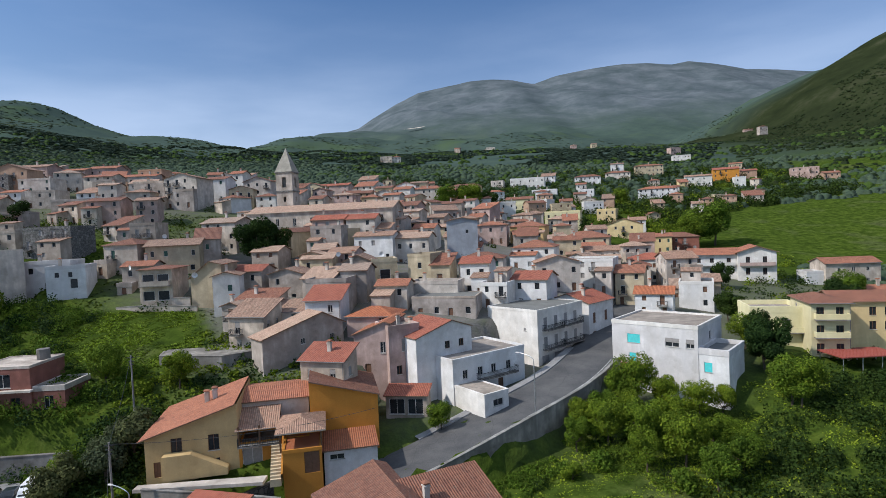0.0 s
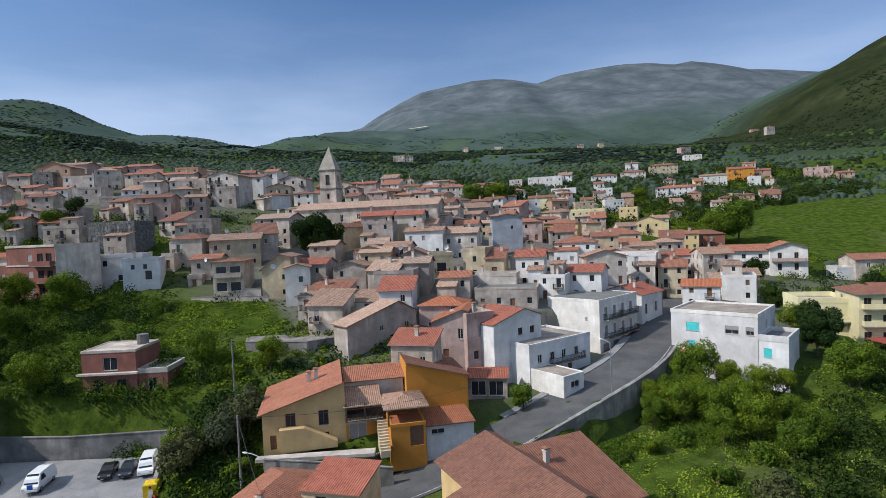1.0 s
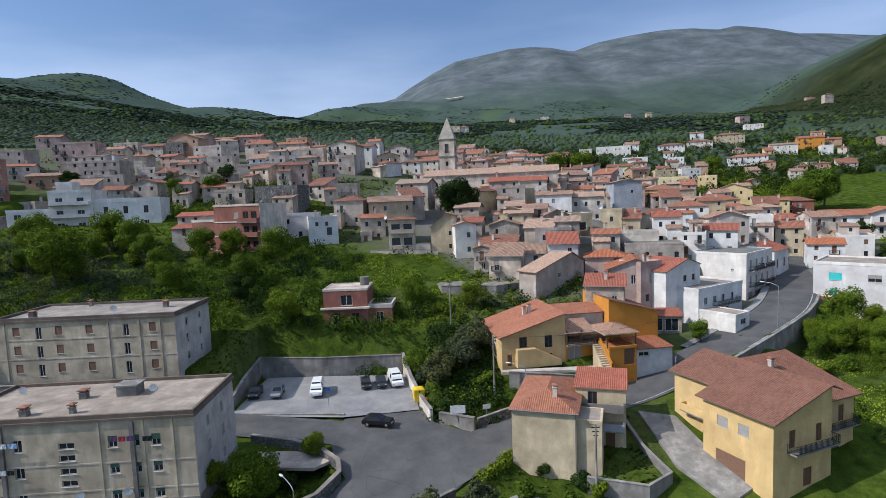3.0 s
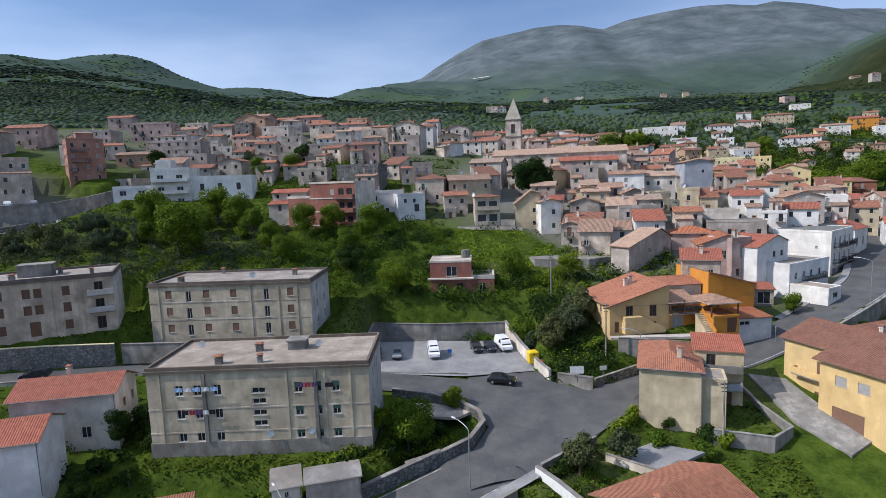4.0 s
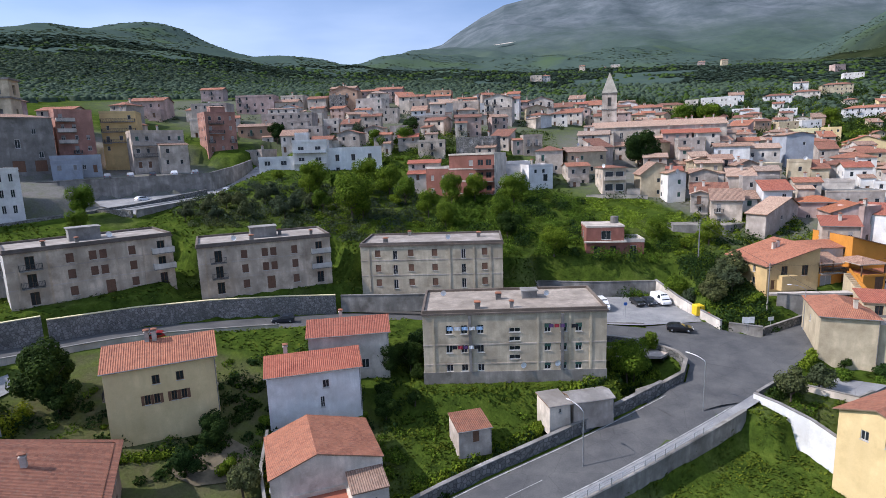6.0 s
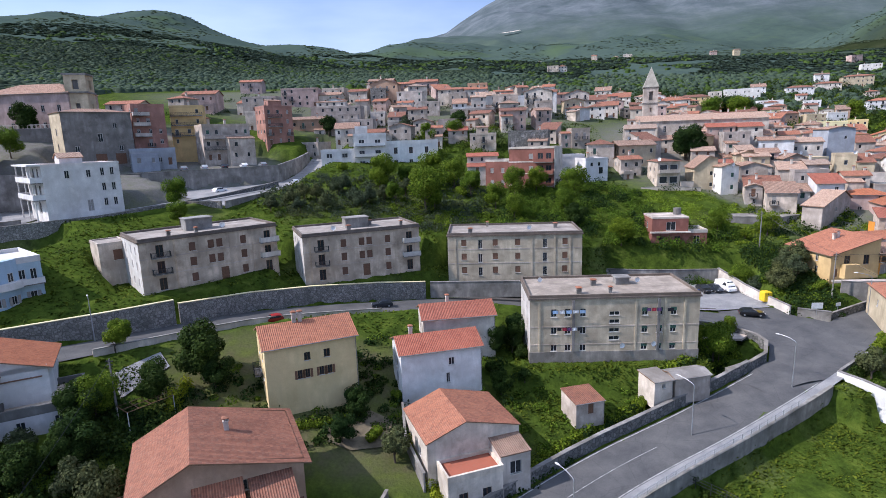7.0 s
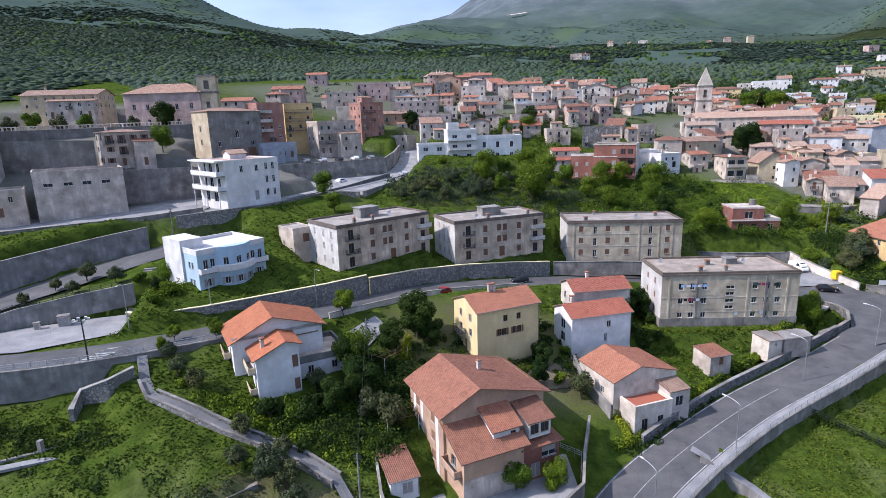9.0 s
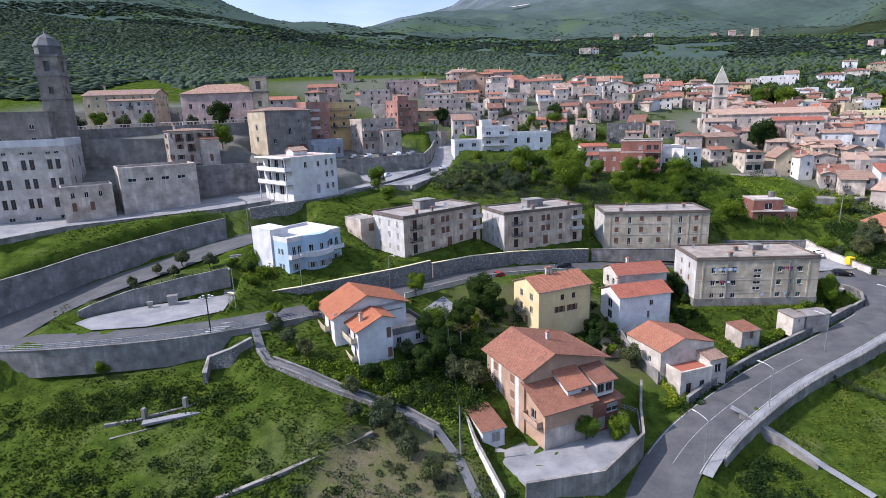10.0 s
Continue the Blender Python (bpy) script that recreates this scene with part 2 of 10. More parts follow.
P = {
    "white": plaster("white_plaster", (0.814, 0.802, 0.78), 0.3),
    "offwhite": plaster("offwhite_plaster", (0.784, 0.706, 0.616), 0.48),
    "cream": plaster("cream_plaster", (0.672, 0.56, 0.381), 0.42),
    "grey": plaster("grey_plaster", (0.538, 0.47, 0.414), 0.5),
    "dirty": plaster("weathered_plaster", (0.715, 0.616, 0.517), 0.55),
    "block": plaster("ochre_grey_plaster", (0.7, 0.6, 0.44), 0.5),
    "flats": plaster("stained_beige_plaster", (0.72, 0.59, 0.45), 0.55),
    "lime": plaster("whitewashed_plaster", (0.68, 0.65, 0.6), 0.4),
    "soot": plaster("blackened_plaster", (0.2, 0.165, 0.14), 0.45),
    "pink": plaster("pink_plaster", (0.626, 0.464, 0.41), 0.46),
    "peach": plaster("peach_plaster", (0.58, 0.39, 0.27), 0.36),
    "orange": plaster("orange_plaster", (0.62, 0.27, 0.045), 0.2),
    "ochre": plaster("ochre_plaster", (0.74, 0.53, 0.25), 0.28),
    "yellow": plaster("yellow_plaster", (0.777, 0.609, 0.326), 0.22),
    "lemon": plaster("pale_yellow_plaster", (0.778, 0.713, 0.432), 0.18),
    "red": plaster("brick_red_plaster", (0.33, 0.14, 0.105), 0.4),
    "blue": plaster("pale_blue_plaster", (0.42, 0.56, 0.68), 0.15),
    "bluegrey": plaster("blue_grey_plaster", (0.4, 0.43, 0.48), 0.3),
    "stone": rubble("grey_rubble", (0.34, 0.32, 0.29), (0.17, 0.16, 0.145)),
    "darkstone": rubble("dark_rubble", (0.22, 0.21, 0.2), (0.1, 0.1, 0.095), 1.6),
    "concrete": plaster("stained_concrete", (0.37, 0.352, 0.325), 0.62),
    "salmon": plaster("salmon_plaster", (0.47, 0.25, 0.195), 0.42),
    "keep": plaster("dark_grey_plaster", (0.33, 0.31, 0.28), 0.55),
    "darkconcrete": plaster("dark_concrete", (0.22, 0.22, 0.215), 0.5),
}
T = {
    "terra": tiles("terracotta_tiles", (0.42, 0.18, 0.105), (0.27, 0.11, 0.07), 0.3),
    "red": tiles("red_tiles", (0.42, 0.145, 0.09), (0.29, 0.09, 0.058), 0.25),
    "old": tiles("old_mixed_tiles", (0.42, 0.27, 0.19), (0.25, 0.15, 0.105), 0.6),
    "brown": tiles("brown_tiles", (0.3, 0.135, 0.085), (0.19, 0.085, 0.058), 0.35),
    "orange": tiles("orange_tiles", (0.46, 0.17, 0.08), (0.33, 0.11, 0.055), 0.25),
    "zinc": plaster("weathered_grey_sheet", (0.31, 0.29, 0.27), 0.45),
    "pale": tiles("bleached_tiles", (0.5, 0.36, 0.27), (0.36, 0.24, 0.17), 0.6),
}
FLATROOF = plaster("roof_screed", (0.42, 0.37, 0.32), 0.5)
EAVE = plaster("clay_eaves", (0.3, 0.19, 0.13), 0.4)
BITUMEN = plaster("grey_roof_sheet", (0.2, 0.21, 0.205), 0.3)
GLASS = simple("window_glass", (0.03, 0.035, 0.04), 0.12, 0.0, 0.4)
FRAME = simple("window_frame_white", (0.55, 0.53, 0.5), 0.6)
WOODF = simple("brown_wood", (0.14, 0.075, 0.04), 0.6)
SHUT_G = simple("green_shutter", (0.05, 0.11, 0.085), 0.6)
SHUT_B = simple("brown_shutter", (0.17, 0.09, 0.055), 0.6)
SHUT_GREY = simple("grey_shutter", (0.3, 0.28, 0.26), 0.6)
SHUT_T = simple("turquoise_shutter", (0.02, 0.5, 0.5), 0.5)
METAL = simple("dark_railing_iron", (0.06, 0.06, 0.06), 0.5, 0.6)
GUTTER = simple("dull_zinc_gutter", (0.2, 0.19, 0.18), 0.7, 0.0)
GALV = simple("galvanised_steel", (0.4, 0.41, 0.42), 0.45, 0.7)
SILL = simple("travertine_sill", (0.55, 0.52, 0.47), 0.7)
ASPH = asphalt("asphalt", 0.09)
PAVE = asphalt("pale_paving", 0.24)
LINE = simple("road_paint", (0.42, 0.42, 0.4), 0.8, 0, 0.6, 1.2)
GROUND = ground_material()
LEAF = leaves("spring_leaves", (0.05, 0.09, 0.009), (0.095, 0.155, 0.016), (0.165, 0.225, 0.027))
GRASS = leaves("long_grass", (0.032, 0.056, 0.008), (0.054, 0.087, 0.011), (0.094, 0.124, 0.018))
FRESH = leaves("fresh_grass", (0.12, 0.185, 0.018), (0.165, 0.245, 0.026), (0.22, 0.3, 0.04))
LEAF_D = leaves("dark_leaves", (0.014, 0.031, 0.008), (0.026, 0.051, 0.013), (0.046, 0.08, 0.02))
LEAF_O = leaves("olive_leaves", (0.045, 0.058, 0.032), (0.07, 0.088, 0.05), (0.11, 0.13, 0.078))
LEAF_Y = leaves("yellow_green_leaves", (0.13, 0.18, 0.015), (0.2, 0.25, 0.02), (0.28, 0.32, 0.03))
# crowns for hills and valley, bluish because haze is mixed into the leaf colour
WOODS = leaves("hazy_mixed_woods", (0.068, 0.1, 0.077), (0.076, 0.109, 0.082), (0.085, 0.119, 0.086))
MEADOWLEAF = leaves("valley_leaves", (0.05, 0.088, 0.022), (0.062, 0.104, 0.026), (0.078, 0.122, 0.032))
SCRUB = leaves("hill_scrub", (0.022, 0.035, 0.014), (0.03, 0.045, 0.017), (0.042, 0.056, 0.022))
BARK = simple("bark", (0.09, 0.07, 0.05), 0.9)


# ---- mesh helpers ----
def finish(name, bm, mats, smooth=False):
    me = bpy.data.meshes.new(name)
    bm.to_mesh(me)
    bm.free()
    for m in mats if isinstance(mats, (list, tuple)) else [mats]:
        me.materials.append(m)
    if smooth:
        for p in me.polygons:
            p.use_smooth = True
    return me


def part(name, bm, mats, parent=None, label="", smooth=False):
    ob = new(name, finish(name, bm, mats, smooth) if isinstance(bm, bmesh.types.BMesh) else bm)
    ob.parent = parent
    if label:
        ob["label"] = label
    return ob


def thing(name, m, label, category, group="", kind=""):
    ob = new(name)
    ob.empty_display_size = 0.5
    ob.matrix_basis = m
    return tagged(ob, label, category, group, kind)


def quad(bm, pts, mi=0):
    f = bm.faces.new([bm.verts.new(p) for p in pts])
    f.material_index = mi
    return f


def box(bm, x0, y0, z0, x1, y1, z1, mi=0):
    v = [bm.verts.new((x, y, z)) for z in (z0, z1) for x, y in ((x0, y0), (x1, y0), (x1, y1), (x0, y1))]
    for f in ((3, 2, 1, 0), (4, 5, 6, 7), (0, 1, 5, 4), (1, 2, 6, 5), (2, 3, 7, 6), (3, 0, 4, 7)):
        bm.faces.new([v[i] for i in f]).material_index = mi


def tube(bm, a, b, r0, r1, n=8, mi=0, caps=True):
    a, b = Vector(a), Vector(b)
    q = (b - a).to_track_quat("Z", "Y")
    ra = [bm.verts.new(a + q @ Vector((r0 * math.cos(2 * math.pi * i / n), r0 * math.sin(2 * math.pi * i / n), 0))) for i in range(n)]
    rb = [bm.verts.new(b + q @ Vector((r1 * math.cos(2 * math.pi * i / n), r1 * math.sin(2 * math.pi * i / n), 0))) for i in range(n)]
    for i in range(n):
        bm.faces.new((ra[i], ra[(i + 1) % n], rb[(i + 1) % n], rb[i])).material_index = mi
    if caps:
        bm.faces.new(rb).material_index = mi
        bm.faces.new(ra[::-1]).material_index = mi


# ---- the lie of the land: heights on a 50 m lattice, x from -350, y from -100 ----
LOWER = [
    [-4.2, -7.1, -11.2, -16.5, -20.9, -23.4, -24.1, -22.6, -19.0, -14.3, -10.4, -7.4, -5.0, -2.9],
    [12.8, 9.3, 5.6, -1.0, -8.8, -14.2, -15.7, -15.3, -11.9, -7.5, -4.7, -2.6, -0.8, 0.9],
    [30.3, 24.8, 20.0, 15.9, 4.6, -5.5, -6.7, -7.1, -4.0, -1.2, 0.7, 2.1, 3.5, 4.9],
    [46.7, 41.0, 33.3, 27.7, 17.6, 8.4, 3.8, 6.5, 5.5, 5.5, 5.9, 6.7, 8.1, 9.7],
    [59.4, 54.8, 49.3, 37.0, 30.9, 25.5, 21.7, 21.7, 16.1, 12.3, 10.8, 11.6, 13.4, 15.5],
    [68.2, 63.2, 57.2, 47.9, 40.9, 39.2, 35.6, 31.6, 22.5, 17.8, 15.4, 17.4, 19.9, 22.6],
]
UPPER = [
    [73.6, 69.4, 64.9, 60.0, 54.2, 51.5, 45.1, 38.4, 29.6, 22.9, 21.5, 24.0, 27.5, 30.9],
    [77.2, 74.2, 71.8, 69.7, 66.0, 60.5, 53.5, 45.9, 37.5, 30.2, 30.2, 32.6, 36.2, 40.2],
    [80.9, 78.4, 77.4, 75.9, 72.7, 67.2, 60.5, 53.3, 46.6, 42.0, 41.1, 42.1, 45.4, 49.9],
    [86.0, 84.0, 82.4, 80.4, 77.1, 72.3, 66.6, 60.9, 56.3, 53.3, 51.7, 51.4, 53.9, 59.4],
    [92.1, 89.7, 87.2, 84.3, 80.8, 76.7, 72.4, 68.3, 65.6, 63.7, 61.9, 60.6, 62.1, 69.0],
    [98.6, 95.2, 91.7, 88.1, 84.4, 81.0, 78.0, 75.8, 74.6, 73.8, 72.9, 71.6, 72.5, 76.1],
]
LAT = np.array(LOWER + UPPER)
# crests of the hills, x and height along each crest
LEFT_HILL = [(-2600, 330), (-1900, 352), (-1526, 374), (-1419, 378), (-1359, 382), (-1333, 391), (-1283, 392), (-1217, 390), (-1167, 394), (-1093, 402), (-1020, 402), (-966, 387), (-929, 364), (-884, 341), (-824, 318), (-779, 302), (-719, 281), (-658, 270), (-642, 272), (-597, 270), (-553, 258), (-528, 245), (-450, 223), (-333, 202), (0, 195), (3000, 195)]
FOOTHILL = [(-3500, 380), (-1800, 420), (-990, 466), (-699, 531), (-424, 570), (-136, 569), (75, 547), (285, 508), (526, 476), (980, 450), (1434, 411), (1737, 385), (3600, 380)]
MOUNTAIN = [(-3500, 420), (-1800, 590), (-1369, 645), (-1157, 694), (-966, 736), (-734, 763), (-585, 793), (-477, 863), (-305, 959), (-134, 1039), (119, 1085), (245, 1108), (412, 1113), (558, 1103), (723, 1066), (893, 1121), (1165, 1162), (1374, 1182), (1583, 1185), (1749, 1165), (1875, 1184), (2041, 1160), (2290, 1104), (2540, 1092), (3600, 1000)]
RIGHT_SLOPE = [(-2600, 130), (200, 130), (480, 142), (592, 172), (638, 207), (672, 241), (706, 270), (750, 293), (778, 311), (828, 334), (882, 358), (1100, 440), (1600, 560), (3600, 600)]


def lattice(x, y):
    """Catmull-Rom surface over the lattice."""
    u = np.clip((x + 350) / 50, 0, LAT.shape[1] - 1.001)
    v = np.clip((y + 100) / 50, 0, LAT.shape[0] - 1.001)
    i, j = u.astype(int), v.astype(int)
    a, b = u - i, v - j
    def w(t):
        return (-0.5 * t + t * t - 0.5 * t ** 3, 1 - 2.5 * t * t + 1.5 * t ** 3, 0.5 * t + 2 * t * t - 1.5 * t ** 3, -0.5 * t * t + 0.5 * t ** 3)
    z = 0
    for dj, wj in zip((-1, 0, 1, 2), w(b)):
        for di, wi in zip((-1, 0, 1, 2), w(a)):
            z = z + wi * wj * LAT[np.clip(j + dj, 0, LAT.shape[0] - 1), np.clip(i + di, 0, LAT.shape[1] - 1)]
    return z


def smooth(t):
    t = np.clip(t, 0, 1)
    return t * t * (3 - 2 * t)


def hillside(x, y):
    z = lattice(x, y) + 0.12 * np.maximum(y - 450, 0) + 0.12 * np.maximum(-350 - x, 0) + 0.1 * np.maximum(x - 300, 0) - 0.04 * np.maximum(-100 - y, 0)
    z = np.minimum(z, 205 + 0.02 * np.maximum(y - 1300, 0))
    def crest(rows, yc, y0, power, back):
        c = np.interp(x, [r[0] for r in rows], [r[1] for r in rows])
        t = np.clip((y - y0) / (yc - y0), 0, 1) ** power
        t = np.where(y > yc, 1 - back * (y - yc) / 1000, t)
        return z + np.maximum(c - z, 0) * t
    return np.maximum(np.maximum(crest(LEFT_HILL, 1400, 420, 1.25, 0.6), crest(RIGHT_SLOPE, 1100, 330, 1.3, 0.1)), np.maximum(crest(FOOTHILL, 3000, 1250, 1.2, 0.5), crest(MOUNTAIN, 4150, 1700, 1.35, 0.0)))


# roads: centre line (x, y, z) and half width
ROADS = {
    "main": (4.4, [(-149.15, -76.2, -11), (-129.15, -41.2, -8), (-120.85, -21.7, -6.2), (-115.15, -11.8, -5), (-106.55, -2.0, -3.7), (-91.6, 11.4, -1.9), (-75.8, 22.2, 0.2), (-64.2, 30.2, 2.1), (-57.5, 35.3, 3.1), (-52, 39.9, 3.8), (-46, 45.4, 4.5), (-40, 51.3, 5.1), (-34, 55.6, 5.7), (-27, 59.2, 6.5), (-17, 63.5, 7.8), (-6, 70, 9.8), (8, 79, 13), (20, 90, 15), (31, 108, 17), (42, 132, 19), (62, 165, 21)]),
    "upper": (3.8, [(-60.8, 54.2, 5.6), (-65, 54.7, 5.85), (-70, 55.2, 6.1), (-82, 56.6, 6.6), (-92, 57.6, 7), (-106, 58, 8), (-125, 50.3, 9.4), (-148, 38, 11.2), (-160, 26.5, 12), (-172, 13.5, 12.6), (-187, 1.5, 13), (-202, -7.4, 13), (-222, -13, 12.8), (-245, -16, 12.4), (-290, -30, 12)]),
    "loop": (6.2, [(-238, -14, 12.6), (-238.8, -3.5, 13.3), (-235.6, 5, 14.5), (-231, 12, 15.8), (-224.5, 20, 17.3), (-218, 28, 19), (-211.5, 35, 20.4), (-204, 42, 21.8)]),
    "terrace": (4.4, [(-216, 47.5, 26.7), (-208, 53.5, 27.1), (-199, 60, 27.6), (-187, 78, 28.7), (-175.5, 98, 30.1), (-170.5, 112, 31.4), (-170, 127, 34), (-173, 150, 39)]),
}
# level ground: corner x, y, direction in degrees, length, depth, height at the near and far edge, soft edge
PADS = [
    (-112, 105, 20, 26, 12, 26.6, 28.4, 2.5),
    (-81, 60, 1, 31, 18.2, 5.9, 6.6, 0.6),
    (-172, 29, 48, 35, 17, 16.6, 17.2, 1.2),
    (-148, 44.5, 30, 33, 17, 14.4, 15.0, 1.2),
    (-119, 58.5, 3.6, 32, 15, 12.4, 12.8, 1.2),
    (-102, 30, 5.7, 31, 17, 4.6, 5.2, 1.5),
    (-205, 6, 45, 26, 22, 16.6, 17.4, 1.5),
    (-142, -24, 28, 20, 13, -2.5, -2.2, 1.5),
    (-43.5, 31.5, 30, 14, 9, 2.9, 3.1, 1.2), (-52, 27, 40, 11, 6, 2.6, 3.2, 1.5),
    (-196, 96, -12, 22, 34, 30.0, 31.5, 3.0),
    (-213, 82.6, 35, 50, 30, 35.4, 38.5, 0.8), (-246, 60.4, 48, 16, 12, 37.9, 38.4, 0.9), (-225, 80, 54, 20, 14, 37.9, 38.3, 1.0), (-292, 70, 30, 70, 30, 47.2, 48.4, 1.2),
]


# paved areas with a free outline and the heights of their corners
JUNCTION = [(-60.2, 38.8, 3.2), (-67.2, 33.8, 1.9), (-64.6, 29.2, 2.0), (-53.6, 32.4, 3.1), (-44.5, 40.3, 4.2), (-40.8, 45.2, 4.7), (-35.0, 53.4, 5.5), (-35.5, 56.2, 5.6), (-42.0, 54.6, 5.0), (-47.2, 57.2, 5.3), (-50.0, 61.3, 5.9), (-55.6, 60.6, 5.85), (-61.8, 58.9, 5.7), (-61.8, 50.6, 5.65), (-60.2, 46.4, 4.9), (-58.2, 43.4, 4.2)]
LOT = [(-226.5, -5.6, 13.1), (-220.5, -8.6, 13.1), (-211, -6.2, 13.1), (-200.2, 2.4, 13.1), (-203, 12.4, 13.4), (-212, 8.2, 13.3), (-221, 2.8, 13.2), (-225.8, -2.2, 13.1)]
INFILL = [(-229.5, -2.5, 13.6), (-226, -2.2, 14.0), (-221.2, 2.6, 15.6), (-212.2, 8.2, 17.2), (-203.2, 12.5, 18.4), (-206, 27, 19.4), (-214, 22, 18.0), (-222, 13, 16.2), (-228, 5, 14.9)]
MEADOW = [(-235, -22, 6.8), (-212.2, -13.5, 7.3), (-203.8, -9.6, 8.6), (-195.5, -9.0, 10.2), (-188, -16, 8.4), (-167, -22, 3.0), (-177, -35, 0.0), (-215, -48, -0.6), (-236, -48, 0.6)]
STREETSIDE = [(-10, 73, 10.8), (2, 80.5, 12.6), (12, 88.5, 13.8), (20, 97, 14.6), (28, 109, 15.6), (23, 114, 15.8), (12, 104, 14.6), (0, 95, 13.4), (-14, 85, 12.0)]
GROVE_LOW = [(-4, 63.0, 6.0), (8, 71.0, 8.0), (19, 80.5, 9.6), (25.5, 92, 10.8), (29, 97, 11.2), (40, 88, 10.8), (47, 82, 10.2), (50, 75, 9.4), (30, 58, 6.6), (10, 52, 5.0)]
PIAZZA = [(-174, 72, 28.2), (-190, 82, 28.9), (-204, 87.4, 30.2), (-186, 99.6, 30.4), (-176, 106.6, 30.9), (-173.5, 112, 31.2), (-166, 112, 31.0), (-167, 94, 29.5)]
TERRACE = [(-292, -3, 24.6), (-257, 10, 25.2), (-250, 23.5, 25.5), (-236.5, 32.4, 25.9), (-221, 41.6, 26.4), (-211, 52, 27), (-214, 66, 27.6), (-231, 78, 28), (-240, 62, 27.4), (-250, 48, 26.6), (-262, 38, 26), (-292, 24, 25.2)]


def outline_distance(poly, x, y):
    """Distance to a closed outline, nought inside it."""
    d = np.full(x.shape, 1e9)
    inside = np.zeros(x.shape, bool)
    for (ax, ay, _), (bx, by, _) in zip(poly, poly[1:] + poly[:1]):
        t = np.clip(((x - ax) * (bx - ax) + (y - ay) * (by - ay)) / ((bx - ax) ** 2 + (by - ay) ** 2), 0, 1)
        d = np.minimum(d, np.hypot(x - ax - t * (bx - ax), y - ay - t * (by - ay)))
        inside ^= ((ay > y) != (by > y)) & (x < (bx - ax) * (y - ay) / (by - ay + 1e-12) + ax)
    return np.where(inside, 0, d)


def outline_height(poly, x, y):
    """Twisted plane through the corners; at the junction a surface through the corners and both centre lines."""
    if poly is JUNCTION:
        rows = poly + [(-64.2, 30.2, 2.1), (-57.5, 35.3, 3.1), (-52, 39.9, 3.8), (-46, 45.4, 4.5), (-40, 51.3, 5.1), (-61.5, 54.4, 5.66), (-56, 51, 5.0), (-51, 54, 5.2)]
        w = [1 / ((x - a) ** 2 + (y - b) ** 2 + 0.4) ** 1.5 for a, b, _ in rows]
        return sum(k * r[2] for k, r in zip(w, rows)) / sum(w)
    q = np.array(poly)
    cx, cy = q[:, 0].mean(), q[:, 1].mean()
    def rows(u, v):
        return np.stack([np.ones_like(u), u, v, u * v], -1)
    k = np.linalg.lstsq(rows(q[:, 0] - cx, q[:, 1] - cy), q[:, 2], rcond=None)[0]
    return rows(x - cx, y - cy) @ k


def road_line(name):
    """Centre line smoothed to a point about every 1.5 m."""
    pts = np.array(ROADS[name][1], float)
    out = []
    for k in range(len(pts) - 1):
        p0, p1, p2, p3 = pts[max(k - 1, 0)], pts[k], pts[k + 1], pts[min(k + 2, len(pts) - 1)]
        n = max(2, int(np.linalg.norm(p2 - p1) / 1.5))
        for t in np.arange(n) / n:
            out.append(0.5 * (2 * p1 + (p2 - p0) * t + (2 * p0 - 5 * p1 + 4 * p2 - p3) * t * t + (3 * p1 - p0 - 3 * p2 + p3) * t ** 3))
    return np.array(out + [pts[-1]])


LINES = {name: road_line(name) for name in ROADS}


def terrain(x, y):
    x, y = np.atleast_1d(np.asarray(x, float)), np.atleast_1d(np.asarray(y, float))
    z = hillside(x, y)
    for px, py, ang, length, depth, z0, z1, soft in PADS:
        c, s = math.cos(radians(ang)), math.sin(radians(ang))
        u, v = (x - px) * c + (y - py) * s, -(x - px) * s + (y - py) * c
        d = np.hypot(np.maximum(np.maximum(-u, u - length), 0), np.maximum(np.maximum(-v, v - depth), 0))
        target = z0 + (z1 - z0) * np.clip(v / depth, 0, 1)
        z = z + (target - z) * (1 - smooth(d / soft))
    for poly, soft in ((STREETSIDE, 2.5), (GROVE_LOW, 2.5), (MEADOW, 2.5)):
        z = z + (outline_height(poly, x, y) - z) * (1 - smooth(outline_distance(poly, x, y) / soft))
    for name, (half, _) in ROADS.items():
        line = LINES[name]
        near = (x > line[:, 0].min() - 16) & (x < line[:, 0].max() + 16) & (y > line[:, 1].min() - 16) & (y < line[:, 1].max() + 16)
        idx = np.nonzero(near)[0]
        for chunk in np.array_split(idx, max(1, len(idx) // 4000)):
            if not len(chunk):
                continue
            d = np.hypot(x[chunk, None] - line[None, :, 0], y[chunk, None] - line[None, :, 1])
            k = d.argmin(1)
            dm = d[np.arange(len(chunk)), k]
            # sheer edge above the retaining wall on the valley side of the upper road
            sheer = (name == "upper") & (x[chunk] < -182) & (y[chunk] < line[k, 1])
            # and along the street wall above the grove
            walled = (name == "main") & (x[chunk] > -5) & (x[chunk] < 24) & (y[chunk] < line[k, 1])
            f = 1 - smooth((dm - half - np.where(sheer, -2.2, np.where(walled, -0.3, 2.0 if name == "loop" else 0.6))) / np.where(sheer, 0.9, np.where(walled, 0.6, 2.4)))
            z[chunk] = z[chunk] + (line[k, 2] - 0.12 - z[chunk]) * f
    for poly, grow, soft in ((INFILL, 0.3, 1.2), (JUNCTION, 0.4, 1.6), (LOT, 1.7, 0.9), (TERRACE, 0.4, 1.6), (PIAZZA, 0.4, 1.4)):
        f = 1 - smooth((outline_distance(poly, x, y) - grow) / soft)
        z = z + (outline_height(poly, x, y) - 0.16 - z) * f
    return z


def ground_z(x, y):
    return float(terrain(x, y)[0])


